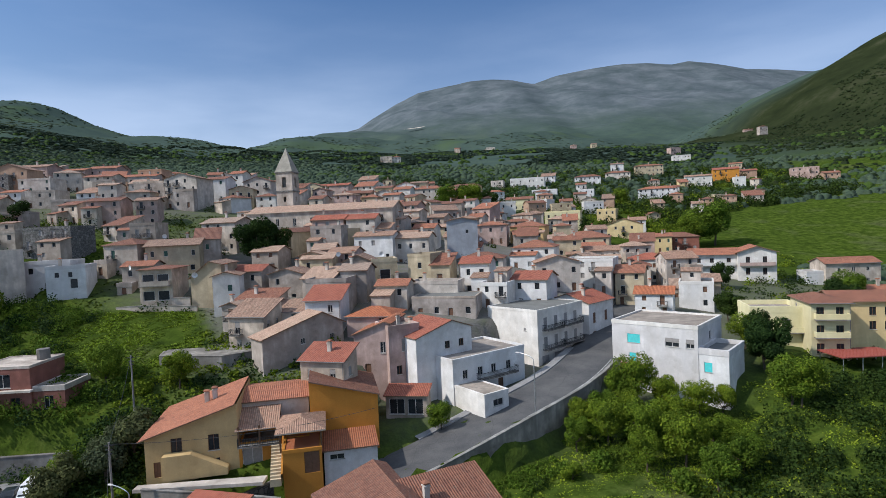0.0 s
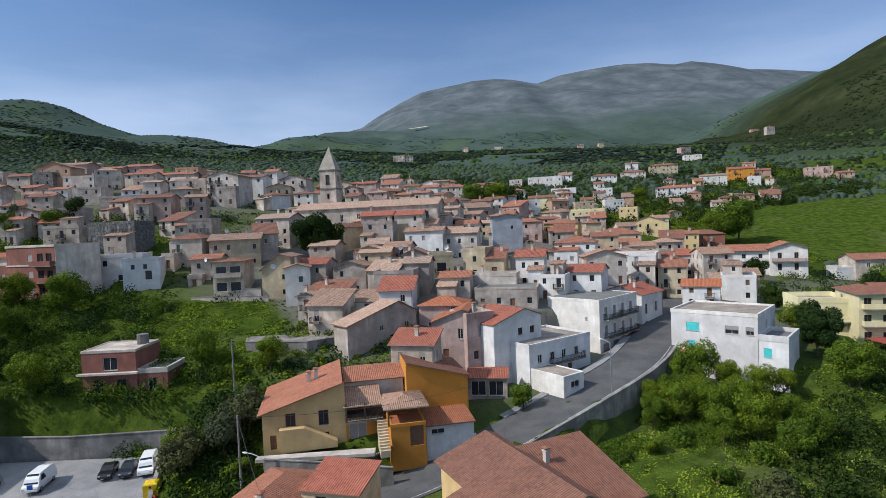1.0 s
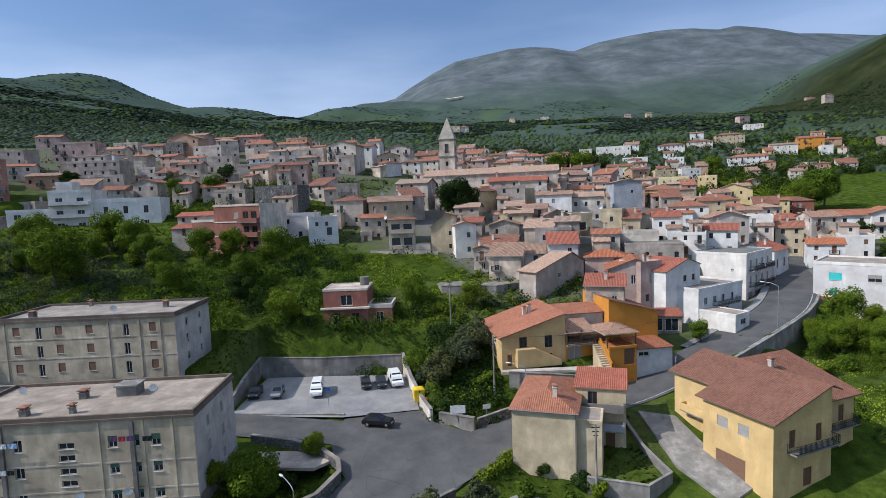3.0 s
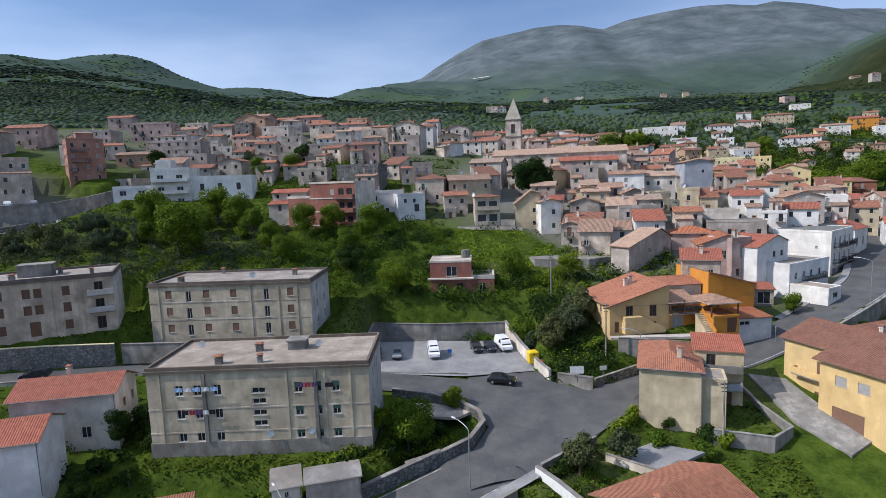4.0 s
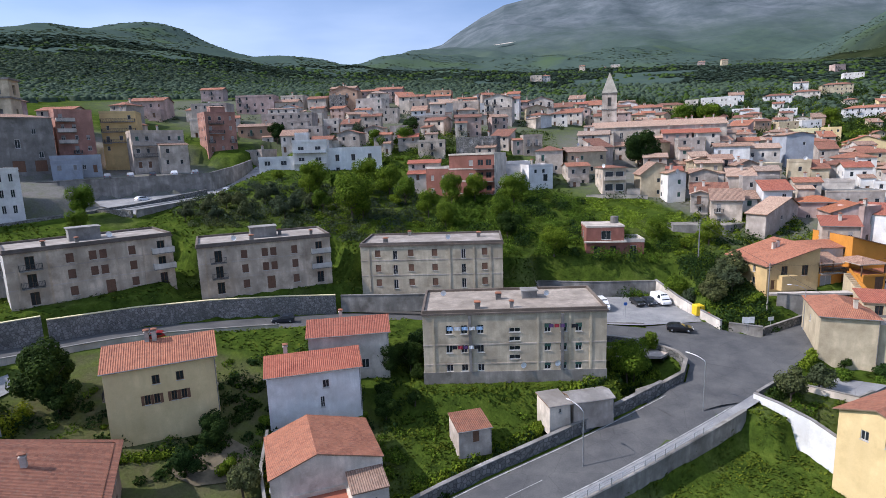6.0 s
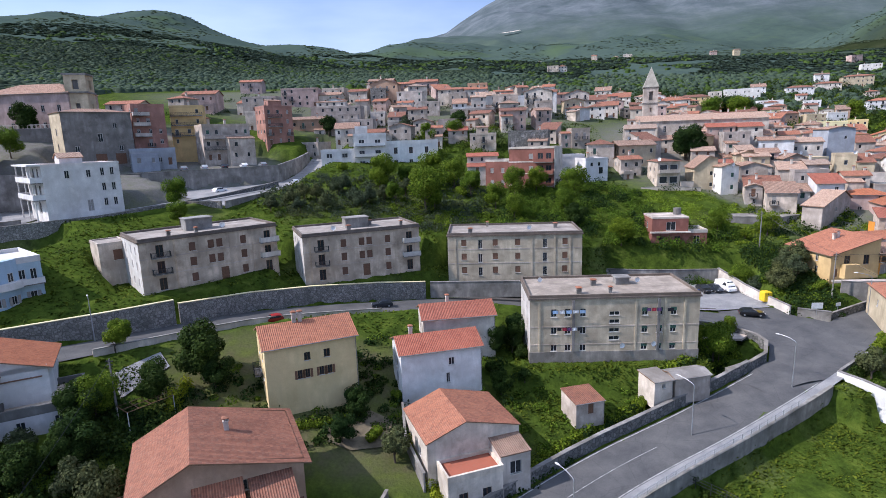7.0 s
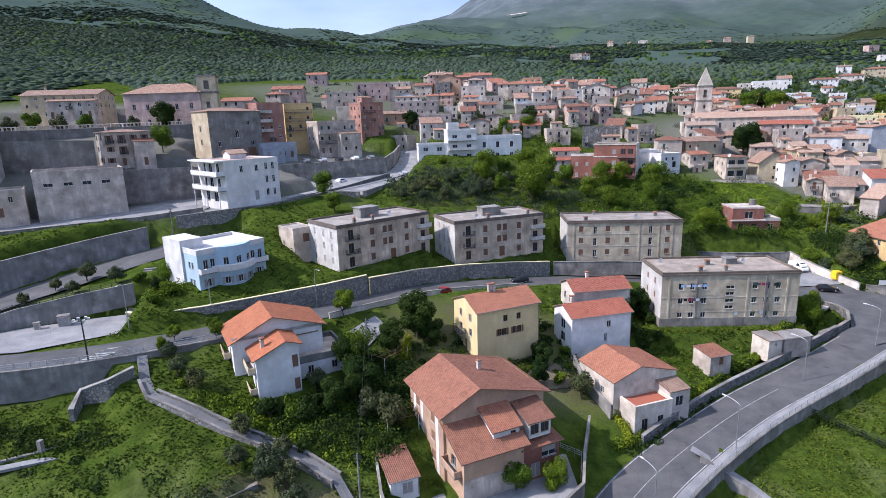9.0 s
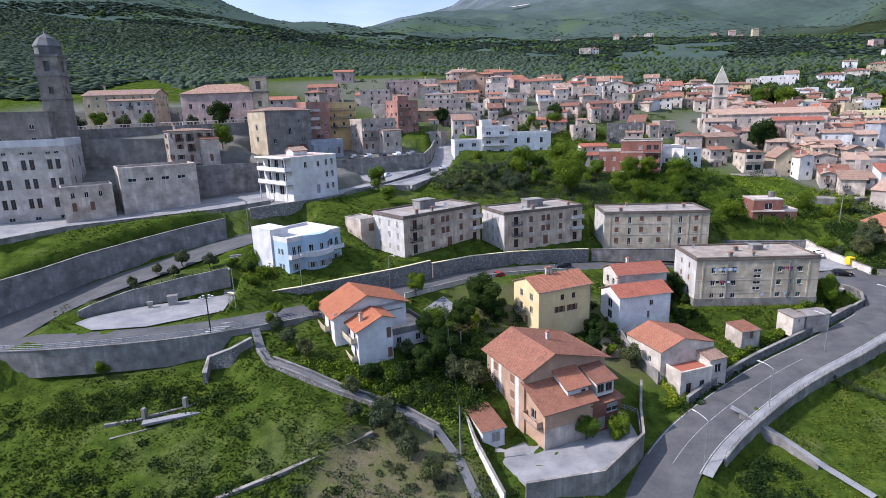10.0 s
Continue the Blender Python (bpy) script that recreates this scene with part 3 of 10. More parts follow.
def graded(lo, hi, a, b, fine, grow):
    """Coordinates: fine steps between a and b, growing ones out to lo and hi."""
    mid = list(np.arange(a, b + 0.01, fine))
    left, step, p = [], fine, a
    while p > lo:
        step = min(step * grow, 60)
        p -= step
        left.append(p)
    right, step, p = [], fine, b
    while p < hi:
        step = min(step * grow, 60)
        p += step
        right.append(p)
    return np.array(left[::-1] + mid + right)


# the open grassy plot below the old houses
OPEN_GRASS = [(-70, 98, 0), (-67, 110, 0), (-52, 113, 0), (-44, 101, 0), (-43, 92, 0), (-57, 90, 0)]
SHEET = []


def on_sheet(x, y):
    """Height of the finished ground sheet, gullies and all."""
    gx, gy, zz = SHEET
    i, j = np.clip(np.searchsorted(gx, x) - 1, 0, len(gx) - 2), np.clip(np.searchsorted(gy, y) - 1, 0, len(gy) - 2)
    u, v = np.clip((x - gx[i]) / (gx[i + 1] - gx[i]), 0, 1), np.clip((y - gy[j]) / (gy[j + 1] - gy[j]), 0, 1)
    return zz[j, i] * (1 - u) * (1 - v) + zz[j, i + 1] * u * (1 - v) + zz[j + 1, i] * (1 - u) * v + zz[j + 1, i + 1] * u * v


def build_ground():
    gx, gy = graded(-3600, 3900, -262, 60, 1.6, 1.045), graded(-600, 4250, -48, 100, 1.6, 1.03)
    xx, yy = np.meshgrid(gx, gy)
    zz = terrain(xx.ravel(), yy.ravel())
    # gullies and spurs on the far slopes
    far = smooth((yy.ravel() - 450) / 900)
    fx, fy = xx.ravel(), yy.ravel()
    calm = (1 - 0.9 * np.exp(-((fy - 1400) / 150) ** 2)) * (1 - 0.92 * smooth((fy - 3500) / 550)) * (1 - 0.8 * np.exp(-((fy - 3000) / 160) ** 2))
    for sc, amp in ((0.0022, 60), (0.006, 30), (0.016, 11)):
        zz = zz + far * calm * amp * 0.5 * np.sin(fx * sc * 2.1 + 1.7 * np.sin(fy * sc * 1.3 + amp)) * np.cos(fy * sc * 1.1 + 1.3 * np.sin(fx * sc * 0.9))
    rough = np.random.default_rng(3).normal(0, 0.07, zz.shape)
    zz = zz + rough
    n, m = len(gx), len(gy)
    SHEET.extend((gx, gy, zz.reshape(m, n)))
    verts = np.stack([xx.ravel(), yy.ravel(), zz], 1)
    i = (np.arange(m - 1)[:, None] * n + np.arange(n - 1)[None]).ravel()
    faces = np.stack([i, i + 1, i + n + 1, i + n], 1)
    me = bpy.data.meshes.new("ground")
    me.from_pydata(verts.tolist(), [], faces.tolist())
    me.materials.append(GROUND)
    for p in me.polygons:
        p.use_smooth = True
    built = np.zeros(len(verts))
    for cx, cy, rx, ry, v in TOWN:
        built = np.maximum(built, v * (1 - smooth((np.hypot((verts[:, 0] - cx) / rx, (verts[:, 1] - cy) / ry) - 0.75) / 0.5)))
    built *= smooth(outline_distance(OPEN_GRASS, verts[:, 0], verts[:, 1]) / 3)
    dry = 1 - smooth((np.hypot(verts[:, 0] + 158, (verts[:, 1] + 34) * 0.8) - 10) / 6)
    dry = np.maximum(dry, 0.6 * (1 - smooth((np.hypot((verts[:, 0] + 130) / 26, (verts[:, 1] - 18) / 14) - 0.8) / 0.4)))
    me.attributes.new("dry", "FLOAT", "POINT").data.foreach_set("value", dry)
    me.attributes.new("built", "FLOAT", "POINT").data.foreach_set("value", built)
    tagged(new("ground", me), "green hillside ground rising to wooded hills and a bare limestone mountain", "ground", kind="structure")


# built-up ground, trodden and paved: centre, radii, share
TOWN = [(0, 156, 74, 70, 1.0), (8, 118, 36, 24, 0.9), (-170, 215, 110, 60, 0.6), (-262, 82, 62, 44, 1.0), (-215, 100, 42, 34, 1.0), (60, 150, 50, 45, 0.5), (-30, 300, 90, 60, 0.35)]
build_ground()


def ribbon(name, line, offsets, lift, mat, label, category="road"):
    """A strip along a line between two offsets from its centre."""
    d = np.gradient(line[:, :2], axis=0)
    d /= np.linalg.norm(d, axis=1)[:, None]
    nrm = np.stack([-d[:, 1], d[:, 0]], 1)
    bm = bmesh.new()
    rows = []
    for p, q in zip(line, nrm):
        rows.append([bm.verts.new((p[0] + q[0] * o, p[1] + q[1] * o, p[2] + l)) for o, l in zip(offsets, lift)])
    for a, b in zip(rows, rows[1:]):
        for k in range(len(a) - 1):
            bm.faces.new((a[k + 1], a[k], b[k], b[k + 1]))
    return tagged(part(name, bm, mat), label, category, kind="structure")


for name, (half, _) in ROADS.items():
    ribbon("road", LINES[name], (-half, -half * 0.5, 0, half * 0.5, half), (0.02, 0.06, 0.09, 0.06, 0.02), PAVE if name == "terrace" else ASPH, "grey worn asphalt village road with patches and cracks")


def paved_area(name, poly, mat, label, lift):
    bm = bmesh.new()
    bm.faces.new([bm.verts.new((x, y, 0)) for x, y, _ in poly])
    for axis in (0, 1):
        lo, hi = min(p[axis] for p in poly), max(p[axis] for p in poly)
        for c in np.arange(lo + 2, hi, 2.0):
            bmesh.ops.bisect_plane(bm, geom=bm.verts[:] + bm.edges[:] + bm.faces[:], plane_co=(c, c, 0), plane_no=(1 - axis, axis, 0))
    for v in bm.verts:
        v.co.z = float(outline_height(poly, np.array(v.co.x), np.array(v.co.y))) + lift
    bmesh.ops.recalc_face_normals(bm, faces=bm.faces)
    if sum(f.normal.z for f in bm.faces) < 0:
        bmesh.ops.reverse_faces(bm, faces=bm.faces)
    return tagged(part(name, bm, mat), label, "pavement", kind="structure")


paved_area("road", JUNCTION, ASPH, "wide grey asphalt road junction with worn patches", 0.1)
paved_area("island", LOT, PAVE, "pale broken concrete lot in the road bend", 0.08)
paved_area("piazza", PIAZZA, PAVE, "wide pale asphalt square below the hilltop houses", 0.06)
paved_area("terrace_yard", TERRACE, PAVE, "grey concrete terrace yard above the retaining walls", 0.08)
# ---- end of ground ----


# ---- houses ----
def wall_face(bm, o, u, n, width, z0, z1, rects, reveal=0.22, mi=0):
    """One wall from o along u, outward normal n, with openings (u0, u1, v0, v1) set back by the reveal."""
    us = sorted({0.0, width, *[r[0] for r in rects], *[r[1] for r in rects]})
    vs = sorted({z0, z1, *[r[2] for r in rects], *[r[3] for r in rects]})
    def p(a, z, back=0.0):
        return (o[0] + u[0] * a - n[0] * back, o[1] + u[1] * a - n[1] * back, z)
    for a0, a1 in zip(us, us[1:]):
        for b0, b1 in zip(vs, vs[1:]):
            ca, cb = (a0 + a1) / 2, (b0 + b1) / 2
            if not any(r[0] < ca < r[1] and r[2] < cb < r[3] for r in rects):
                quad(bm, (p(a0, b0), p(a1, b0), p(a1, b1), p(a0, b1)), mi)
    for a0, a1, b0, b1 in rects:
        quad(bm, (p(a0, b0), p(a1, b0), p(a1, b0, reveal), p(a0, b0, reveal)), mi)
        quad(bm, (p(a0, b1, reveal), p(a1, b1, reveal), p(a1, b1), p(a0, b1)), mi)
        quad(bm, (p(a0, b0, reveal), p(a0, b1, reveal), p(a0, b1), p(a0, b0)), mi)
        quad(bm, (p(a1, b0), p(a1, b1), p(a1, b1, reveal), p(a1, b0, reveal)), mi)


WINDOWS = {}


def window_mesh(w, h, style):
    """Frame with mullion, set-back pane, sill; shutters by style. Origin at the opening's lower left, y inward."""
    key = (round(w, 1), round(h, 1), style)
    if key in WINDOWS:
        return WINDOWS[key]
    shut = {"g": SHUT_G, "b": SHUT_B, "y": SHUT_GREY, "t": SHUT_T}.get(style[-1], SHUT_GREY)
    frame_bm, pane_bm = bmesh.new(), bmesh.new()
    t = 0.07
    wall_face(frame_bm, (0, 0.1), (1, 0), (0, -1), w, 0, h, [(t, w / 2 - t / 2, t, h - t), (w / 2 + t / 2, w - t, t, h - t)], 0.08)
    bmesh.ops.remove_doubles(frame_bm, verts=frame_bm.verts, dist=0.002)
    extra = []
    if not style.startswith("door"):
        bm = bmesh.new()
        box(bm, -0.08, -0.1, -0.06, w + 0.08, 0.12, 0.0)
        extra.append(("sill", finish("sill", bm, SILL)))
    if style.startswith("open"):
        for x0, x1 in ((-w * 0.5 - 0.02, -0.03), (w + 0.03, w * 1.5 + 0.02)):
            bm = bmesh.new()
            box(bm, x0, -0.07, 0.0, x1, -0.02, h)
            extra.append(("shutter", finish("shutter", bm, shut)))
    if style.startswith("shut"):
        # louvred leaf: a zigzag of slats, one sheet
        n = max(4, int(h / 0.12))
        rows = []
        for k in range(n + 1):
            z = 0.02 + (h - 0.04) * k / n
            for y, dz in ((0.1, -0.004), (0.03, 0.004)):
                rows.append([pane_bm.verts.new((x, y, z + dz)) for x in (0.02, w - 0.02)])
        for a, b in zip(rows, rows[1:]):
            pane_bm.faces.new((a[0], a[1], b[1], b[0]))
        pm = shut
    elif style.startswith("half"):
        box(pane_bm, t, 0.15, t, w - t, 0.17, h - t, 0)
        bm = bmesh.new()
        box(bm, 0.03, 0.03, h * 0.5, w - 0.03, 0.08, h - 0.01)
        extra.append(("roller_blind", finish("roller_blind", bm, shut)))
        pm = GLASS
    elif style.startswith("door"):
        box(pane_bm, t, 0.12, 0.0, w - t, 0.18, h - t, 0)
        pm = shut
    else:
        box(pane_bm, t, 0.14, t, w - t, 0.16, h - t, 0)
        pm = GLASS
    fr = WOODF if style[-1] == "b" else FRAME
    WINDOWS[key] = (finish("window", frame_bm, fr), [("panel" if style.startswith(("door", "shut")) else "pane", finish("pane", pane_bm, pm)), *extra])
    return WINDOWS[key]


def far_window(style):
    """Pane and surround in one sheet, one metre square, for houses far off."""
    key = ("far", style)
    if key not in WINDOWS:
        bm = bmesh.new()
        v = [[bm.verts.new((x, y, z)) for x, z in ((a, a), (1 - a, a), (1 - a, 1 - a), (a, 1 - a))] for a, y in ((0.0, 0.1), (0.05, 0.1), (0.05, 0.18))]
        for p, q in zip(v, v[1:]):
            for i in range(4):
                bm.faces.new((p[i], p[(i + 1) % 4], q[(i + 1) % 4], q[i]))
        bm.faces.new(v[-1]).material_index = 1
        shut = {"g": SHUT_G, "b": SHUT_B, "y": SHUT_GREY, "t": SHUT_T}.get(style[-1], SHUT_GREY)
        WINDOWS[key] = finish("window", bm, [FRAME, shut if style.startswith(("shut", "door")) else GLASS])
    return WINDOWS[key]


def set_window(parent, m, w, h, style, detail=True):
    if not detail:
        ob = part("window", far_window(style), None, parent)
        ob.matrix_basis = m @ Matrix.Diagonal((w, 1, h, 1))
        return
    a, more = window_mesh(w, h, style)
    ob = part("door" if style.startswith("door") else "window", a, None, parent)
    ob.matrix_basis = m @ Matrix.Diagonal((w / round(w, 1), 1, h / round(h, 1), 1))
    for sub, me in more:
        part(sub, me, None, ob)


def uv_face(bm, pts, uvs, mi=0):
    f = quad(bm, pts, mi)
    layer = bm.loops.layers.uv.verify()
    for loop, c in zip(f.loops, uvs):
        loop[layer].uv = c
    return f


def slab(bm, pts, th, mi=0, edge=1):
    """A roof plane from eave to ridge, given thickness: tiled top, plain edges and soffit."""
    top = [Vector(p) for p in pts]
    e = (top[1] - top[0]).normalized()
    n = (top[1] - top[0]).cross(top[-1] - top[0]).normalized()
    down = n.cross(e)
    uvs = [((p - top[0]).dot(e) + top[0].x, (p - top[0]).dot(down) + top[0].y) for p in top]
    uv_face(bm, top, uvs, mi)
    low = [p - Vector((0, 0, th)) for p in top]
    uv_face(bm, low[::-1], uvs[::-1], edge)
    for i in range(len(top)):
        j = (i + 1) % len(top)
        uv_face(bm, (low[i], low[j], top[j], top[i]), [(0, 0)] * 4, edge)


def gable_roof(bm, w, d, h, pitch, over, axis, th=0.16):
    """Ridge along x or y."""
    if axis == "x":
        r = h + (d / 2) * pitch
        e = h - over * pitch
        slab(bm, ((-over, -over, e), (w + over, -over, e), (w + over, d / 2, r), (-over, d / 2, r)), th)
        slab(bm, ((w + over, d + over, e), (-over, d + over, e), (-over, d / 2, r), (w + over, d / 2, r)), th)
    else:
        r = h + (w / 2) * pitch
        e = h - over * pitch
        slab(bm, ((-over, d + over, e), (-over, -over, e), (w / 2, -over, r), (w / 2, d + over, r)), th)
        slab(bm, ((w + over, -over, e), (w + over, d + over, e), (w / 2, d + over, r), (w / 2, -over, r)), th)
    return r


def asym_roof(bm, w, d, h, over, ridge, th=0.16):
    """Ridge along y at x = rx, height rz; left eave h, right eave hr. rx 0 or w gives a lean-to."""
    rx, rz, hr = ridge
    if rx > 0.3:
        k = (rz - h) / rx
        slab(bm, ((-over, d + over, h - over * k), (-over, -over, h - over * k), (rx, -over, rz), (rx, d + over, rz)), th)
    if rx < w - 0.3:
        k = (rz - hr) / (w - rx)
        slab(bm, ((w + over, -over, hr - over * k), (w + over, d + over, hr - over * k), (rx, d + over, rz), (rx, -over, rz)), th)


def hip_roof(bm, w, d, h, pitch, over, th=0.16):
    e, m = h - over * pitch, min(w, d) / 2
    r = h + m * pitch
    a, b, c, f = (-over, -over, e), (w + over, -over, e), (w + over, d + over, e), (-over, d + over, e)
    if w >= d:
        p, q = (m, d / 2, r), (w - m, d / 2, r)
        for pts in ((a, b, q, p), (b, c, q), (c, f, p, q), (f, a, p)):
            slab(bm, pts, th)
    else:
        p, q = (w / 2, m, r), (w / 2, d - m, r)
        for pts in ((a, b, p), (b, c, q, p), (c, f, q), (f, a, p, q)):
            slab(bm, pts, th)
    return r


def mono_roof(bm, w, d, h, pitch, over, th=0.16):
    slab(bm, ((-over, -over, h - over * pitch), (w + over, -over, h - over * pitch), (w + over, d + over, h + (d + over) * pitch), (-over, d + over, h + (d + over) * pitch)), th)
    return h + d * pitch


def flat_roof(bm, w, d, h, parapet=0.5, th=0.25, mi=0, edge=1):
    """One tray: outer face, coping, inner face and the roof's floor."""
    def ring(o, z):
        return [bm.verts.new(c) for c in ((-o, -o, z), (w + o, -o, z), (w + o, d + o, z), (-o, d + o, z))]
    rings = [ring(-0.3, h - 0.3), ring(0.06, h - 0.3), ring(0.06, h + parapet), ring(-th, h + parapet), ring(-th, h)]
    for a, b in zip(rings, rings[1:]):
        for i in range(4):
            j = (i + 1) % 4
            bm.faces.new((a[i], a[j], b[j], b[i])).material_index = edge
    bm.faces.new(rings[-1]).material_index = mi
    return h + parapet


def chimney(parent, x, y, z, s=0.55, h=1.2, mat=None):
    bm = bmesh.new()
    prev = None
    for o, level, mi in ((0, -0.8, 0), (0, h, 0), (0.08, h, 0), (0.08, h + 0.1, 0), (-0.08, h + 0.1, 0), (-0.08, h + 0.32, 0), (0.12, h + 0.32, 1), (0.12, h + 0.42, 1), (-s * 0.3, h + 0.56, 1)):
        r = s / 2 + o
        cur = [bm.verts.new((sx * r, sy * r, level)) for sx, sy in ((-1, -1), (1, -1), (1, 1), (-1, 1))]
        if prev:
            for i in range(4):
                bm.faces.new((prev[i], prev[(i + 1) % 4], cur[(i + 1) % 4], cur[i])).material_index = mi
        prev = cur
    bm.faces.new(prev).material_index = 1
    ob = part("chimney", bm, [mat or P["offwhite"], T["terra"]], parent)
    ob.location = (x, y, z)


def railing(bm, o, u, n, length, h=1.0, gap=0.2, bar=0.04):
    """Iron bars between two rails, as one pierced sheet with thickness."""
    k = max(1, int(length / gap))
    gaps = [(i * length / k + bar / 2, (i + 1) * length / k - bar / 2, 0.1, h - 0.06) for i in range(k)]
    wall_face(bm, o, u, n, length, 0.02, h, gaps, bar)


def balcony(parent, m, w, out=1.1, solid=None):
    """Slab with a railing of iron bars, or a plastered parapet."""
    bm = bmesh.new()
    box(bm, 0, -out, -0.18, w, 0.05, 0, 0)
    ob = part("balcony", bm, P["concrete"], parent)
    ob.matrix_basis = m
    bm = bmesh.new()
    if solid:
        box(bm, 0, -out, 0.0, w, -out + 0.12, 0.95)
        box(bm, 0, -out + 0.12, 0.0, 0.12, 0, 0.95)
        box(bm, w - 0.12, -out + 0.12, 0.0, w, 0, 0.95)
        part("parapet", bm, solid, ob)
        return
    for o, u, n, length in (((0, -out), (1, 0), (0, -1), w), ((w, -out), (0, 1), (1, 0), out), ((0, 0), (0, -1), (-1, 0), out)):
        railing(bm, o, u, n, length)
    bmesh.ops.remove_doubles(bm, verts=bm.verts, dist=0.002)
    part("railing", bm, METAL, ob)


WALLROT = [(lambda w, d: (0, 0), 0), (lambda w, d: (w, 0), 90), (lambda w, d: (w, d), 180), (lambda w, d: (0, d), 270)]


def house(x, y, z, yaw, w, d, h, roof="gx", wall="offwhite", tile="terra", wins=None, pitch=0.33, over=0.4, label="", chimneys=(), balconies=(), deep=3.0, group="", parapet=0.45, style=None, name="house", category="house", seed=None, flat=None, cornice=None, detail=True, root=None, at=(0, 0, 0), ridge=None, gutters=True, ends=None):
    """A house from its near left corner: yaw of the front, width, depth, eave height; roof gx gy hip mono flat.
    wins: (side, storey heights, columns, width, height, style) for sides 0 front 1 right 2 back 3 left."""
    rng = random.Random(seed if seed is not None else round(x * 7.3 + y * 13.7 + w * 3.1))
    off = Matrix.Translation(at)
    root = root or thing(name, pose(x, y, z, 0, 0, yaw), label, category, group)
    sides = [[], [], [], []]
    if wins is None:
        wins = []
        storeys = max(1, round(h / 3.1))
        sh = h / storeys
        st = style or rng.choice(["plain", "plain", "shuty", "shutb", "openb", "halfy", "plainb", "shutg"])
        for side, length in ((0, w), (1, d), (3, d)) if detail else ((0, w), (3, d)) if y < 225 else ((0, w),):
            n = max(1, int(length / 2.9))
            for s in range(storeys):
                for c in range(n):
                    if rng.random() < 0.18:
                        continue
                    u = length * (c + 0.5) / n + rng.uniform(-0.25, 0.25)
                    if s == 0 and side == 0 and rng.random() < 0.35:
                        sides[side].append((u - 0.5, u + 0.5, 0.05, 2.15, "doorb"))
                    elif s > 0 and side == 0 and rng.random() < (0.3 if detail else 0.12):
                        sides[side].append((u - 0.5, u + 0.5, s * sh + 0.1, s * sh + 2.25, st))
                        balconies = (*balconies, (0, u - 1.0, s * sh + 0.08, 2.0, None))
                    else:
                        ww = rng.choice((0.8, 0.9, 1.0))
                        sides[side].append((u - ww / 2, u + ww / 2, s * sh + 0.95, s * sh + 0.95 + min(1.35, sh - 1.3), rng.choice((st, st, "plain", "halfy"))))
    for side, levels, cols, ww, wh, st in wins:
        for s in levels:
            for u in cols:
                sides[side].append((u - ww / 2, u + ww / 2, s, s + wh, st))
    bm = bmesh.new()
    for k, (f, rot) in enumerate(WALLROT):
        o = f(w, d)
        length = w if k % 2 == 0 else d
        u = (round(math.cos(radians(rot))), round(math.sin(radians(rot))))
        n = (u[1], -u[0])
        rects = [(max(r[0], 0.1), min(r[1], length - 0.1), r[2], min(r[3], h - 0.1)) for r in sides[k]]
        wall_face(bm, o, u, n, length, -deep, h, rects, mi=1 if ends and k in (1, 3) else 0)
        for r, src in zip(rects, sides[k]):
            m = off @ pose(o[0] + u[0] * r[0], o[1] + u[1] * r[0], r[2], 0, 0, rot)
            set_window(root, m, r[1] - r[0], r[3] - r[2], src[4], detail)
    top = h + (d if roof == "mono" else 0) * pitch
    if roof == "gx":
        for xx in (0, w):
            quad(bm, ((xx, 0, h), (xx, d, h), (xx, d / 2, h + d / 2 * pitch), (xx, d / 2, h + d / 2 * pitch - 0.001)))
    elif roof == "gy":
        for yy in (0, d):
            quad(bm, ((0, yy, h), (w, yy, h), (w / 2, yy, h + w / 2 * pitch), (w / 2, yy, h + w / 2 * pitch - 0.001)))
    elif roof == "ay":
        rx, rz, hr = ridge
        for yy in (0, d):
            quad(bm, ((0, yy, h), (w, yy, h), (w, yy, hr), (rx, yy, rz)) if 0.3 < rx < w - 0.3 else ((0, yy, h), (w, yy, h), (w, yy, max(hr, rz if rx > w - 0.3 else hr)), (0, yy, rz if rx < 0.3 else h + 0.001)))
        quad(bm, ((w, 0, h), (w, d, h), (w, d, rz if rx > w - 0.3 else hr), (w, 0, rz if rx > w - 0.3 else hr)))
        if rx < 0.3:
            quad(bm, ((0, 0, h), (0, d, h), (0, d, rz), (0, 0, rz)))
    elif roof == "mono":
        quad(bm, ((w, d, h), (0, d, h), (0, d, top), (w, d, top)))
        for xx in (0, w):
            quad(bm, ((xx, 0, h), (xx, d, h), (xx, d, top), (xx, 0, h + 0.001)))
    body = part("wall", bm, P[wall], root)
    body.matrix_basis = off
    if ends:
        body.data.materials.append(P[ends])
    bm = bmesh.new()
    if roof == "ay":
        rx, rz, hr = ridge
        asym_roof(bm, w, d, h + 0.1, over, (rx, rz + 0.1, hr + 0.1))
    elif roof == "gx":
        gable_roof(bm, w, d, h + 0.1, pitch, over, "x")
    elif roof == "gy":
        gable_roof(bm, w, d, h + 0.1, pitch, over, "y")
    elif roof == "hip":
        hip_roof(bm, w, d, h + 0.1, pitch, over)
    elif roof == "mono":
        mono_roof(bm, w, d, h + 0.1, pitch, over)
    else:
        flat_roof(bm, w, d, h, parapet)
    bmesh.ops.remove_doubles(bm, verts=bm.verts, dist=0.002)
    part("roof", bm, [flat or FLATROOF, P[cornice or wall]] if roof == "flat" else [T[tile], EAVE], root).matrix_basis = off
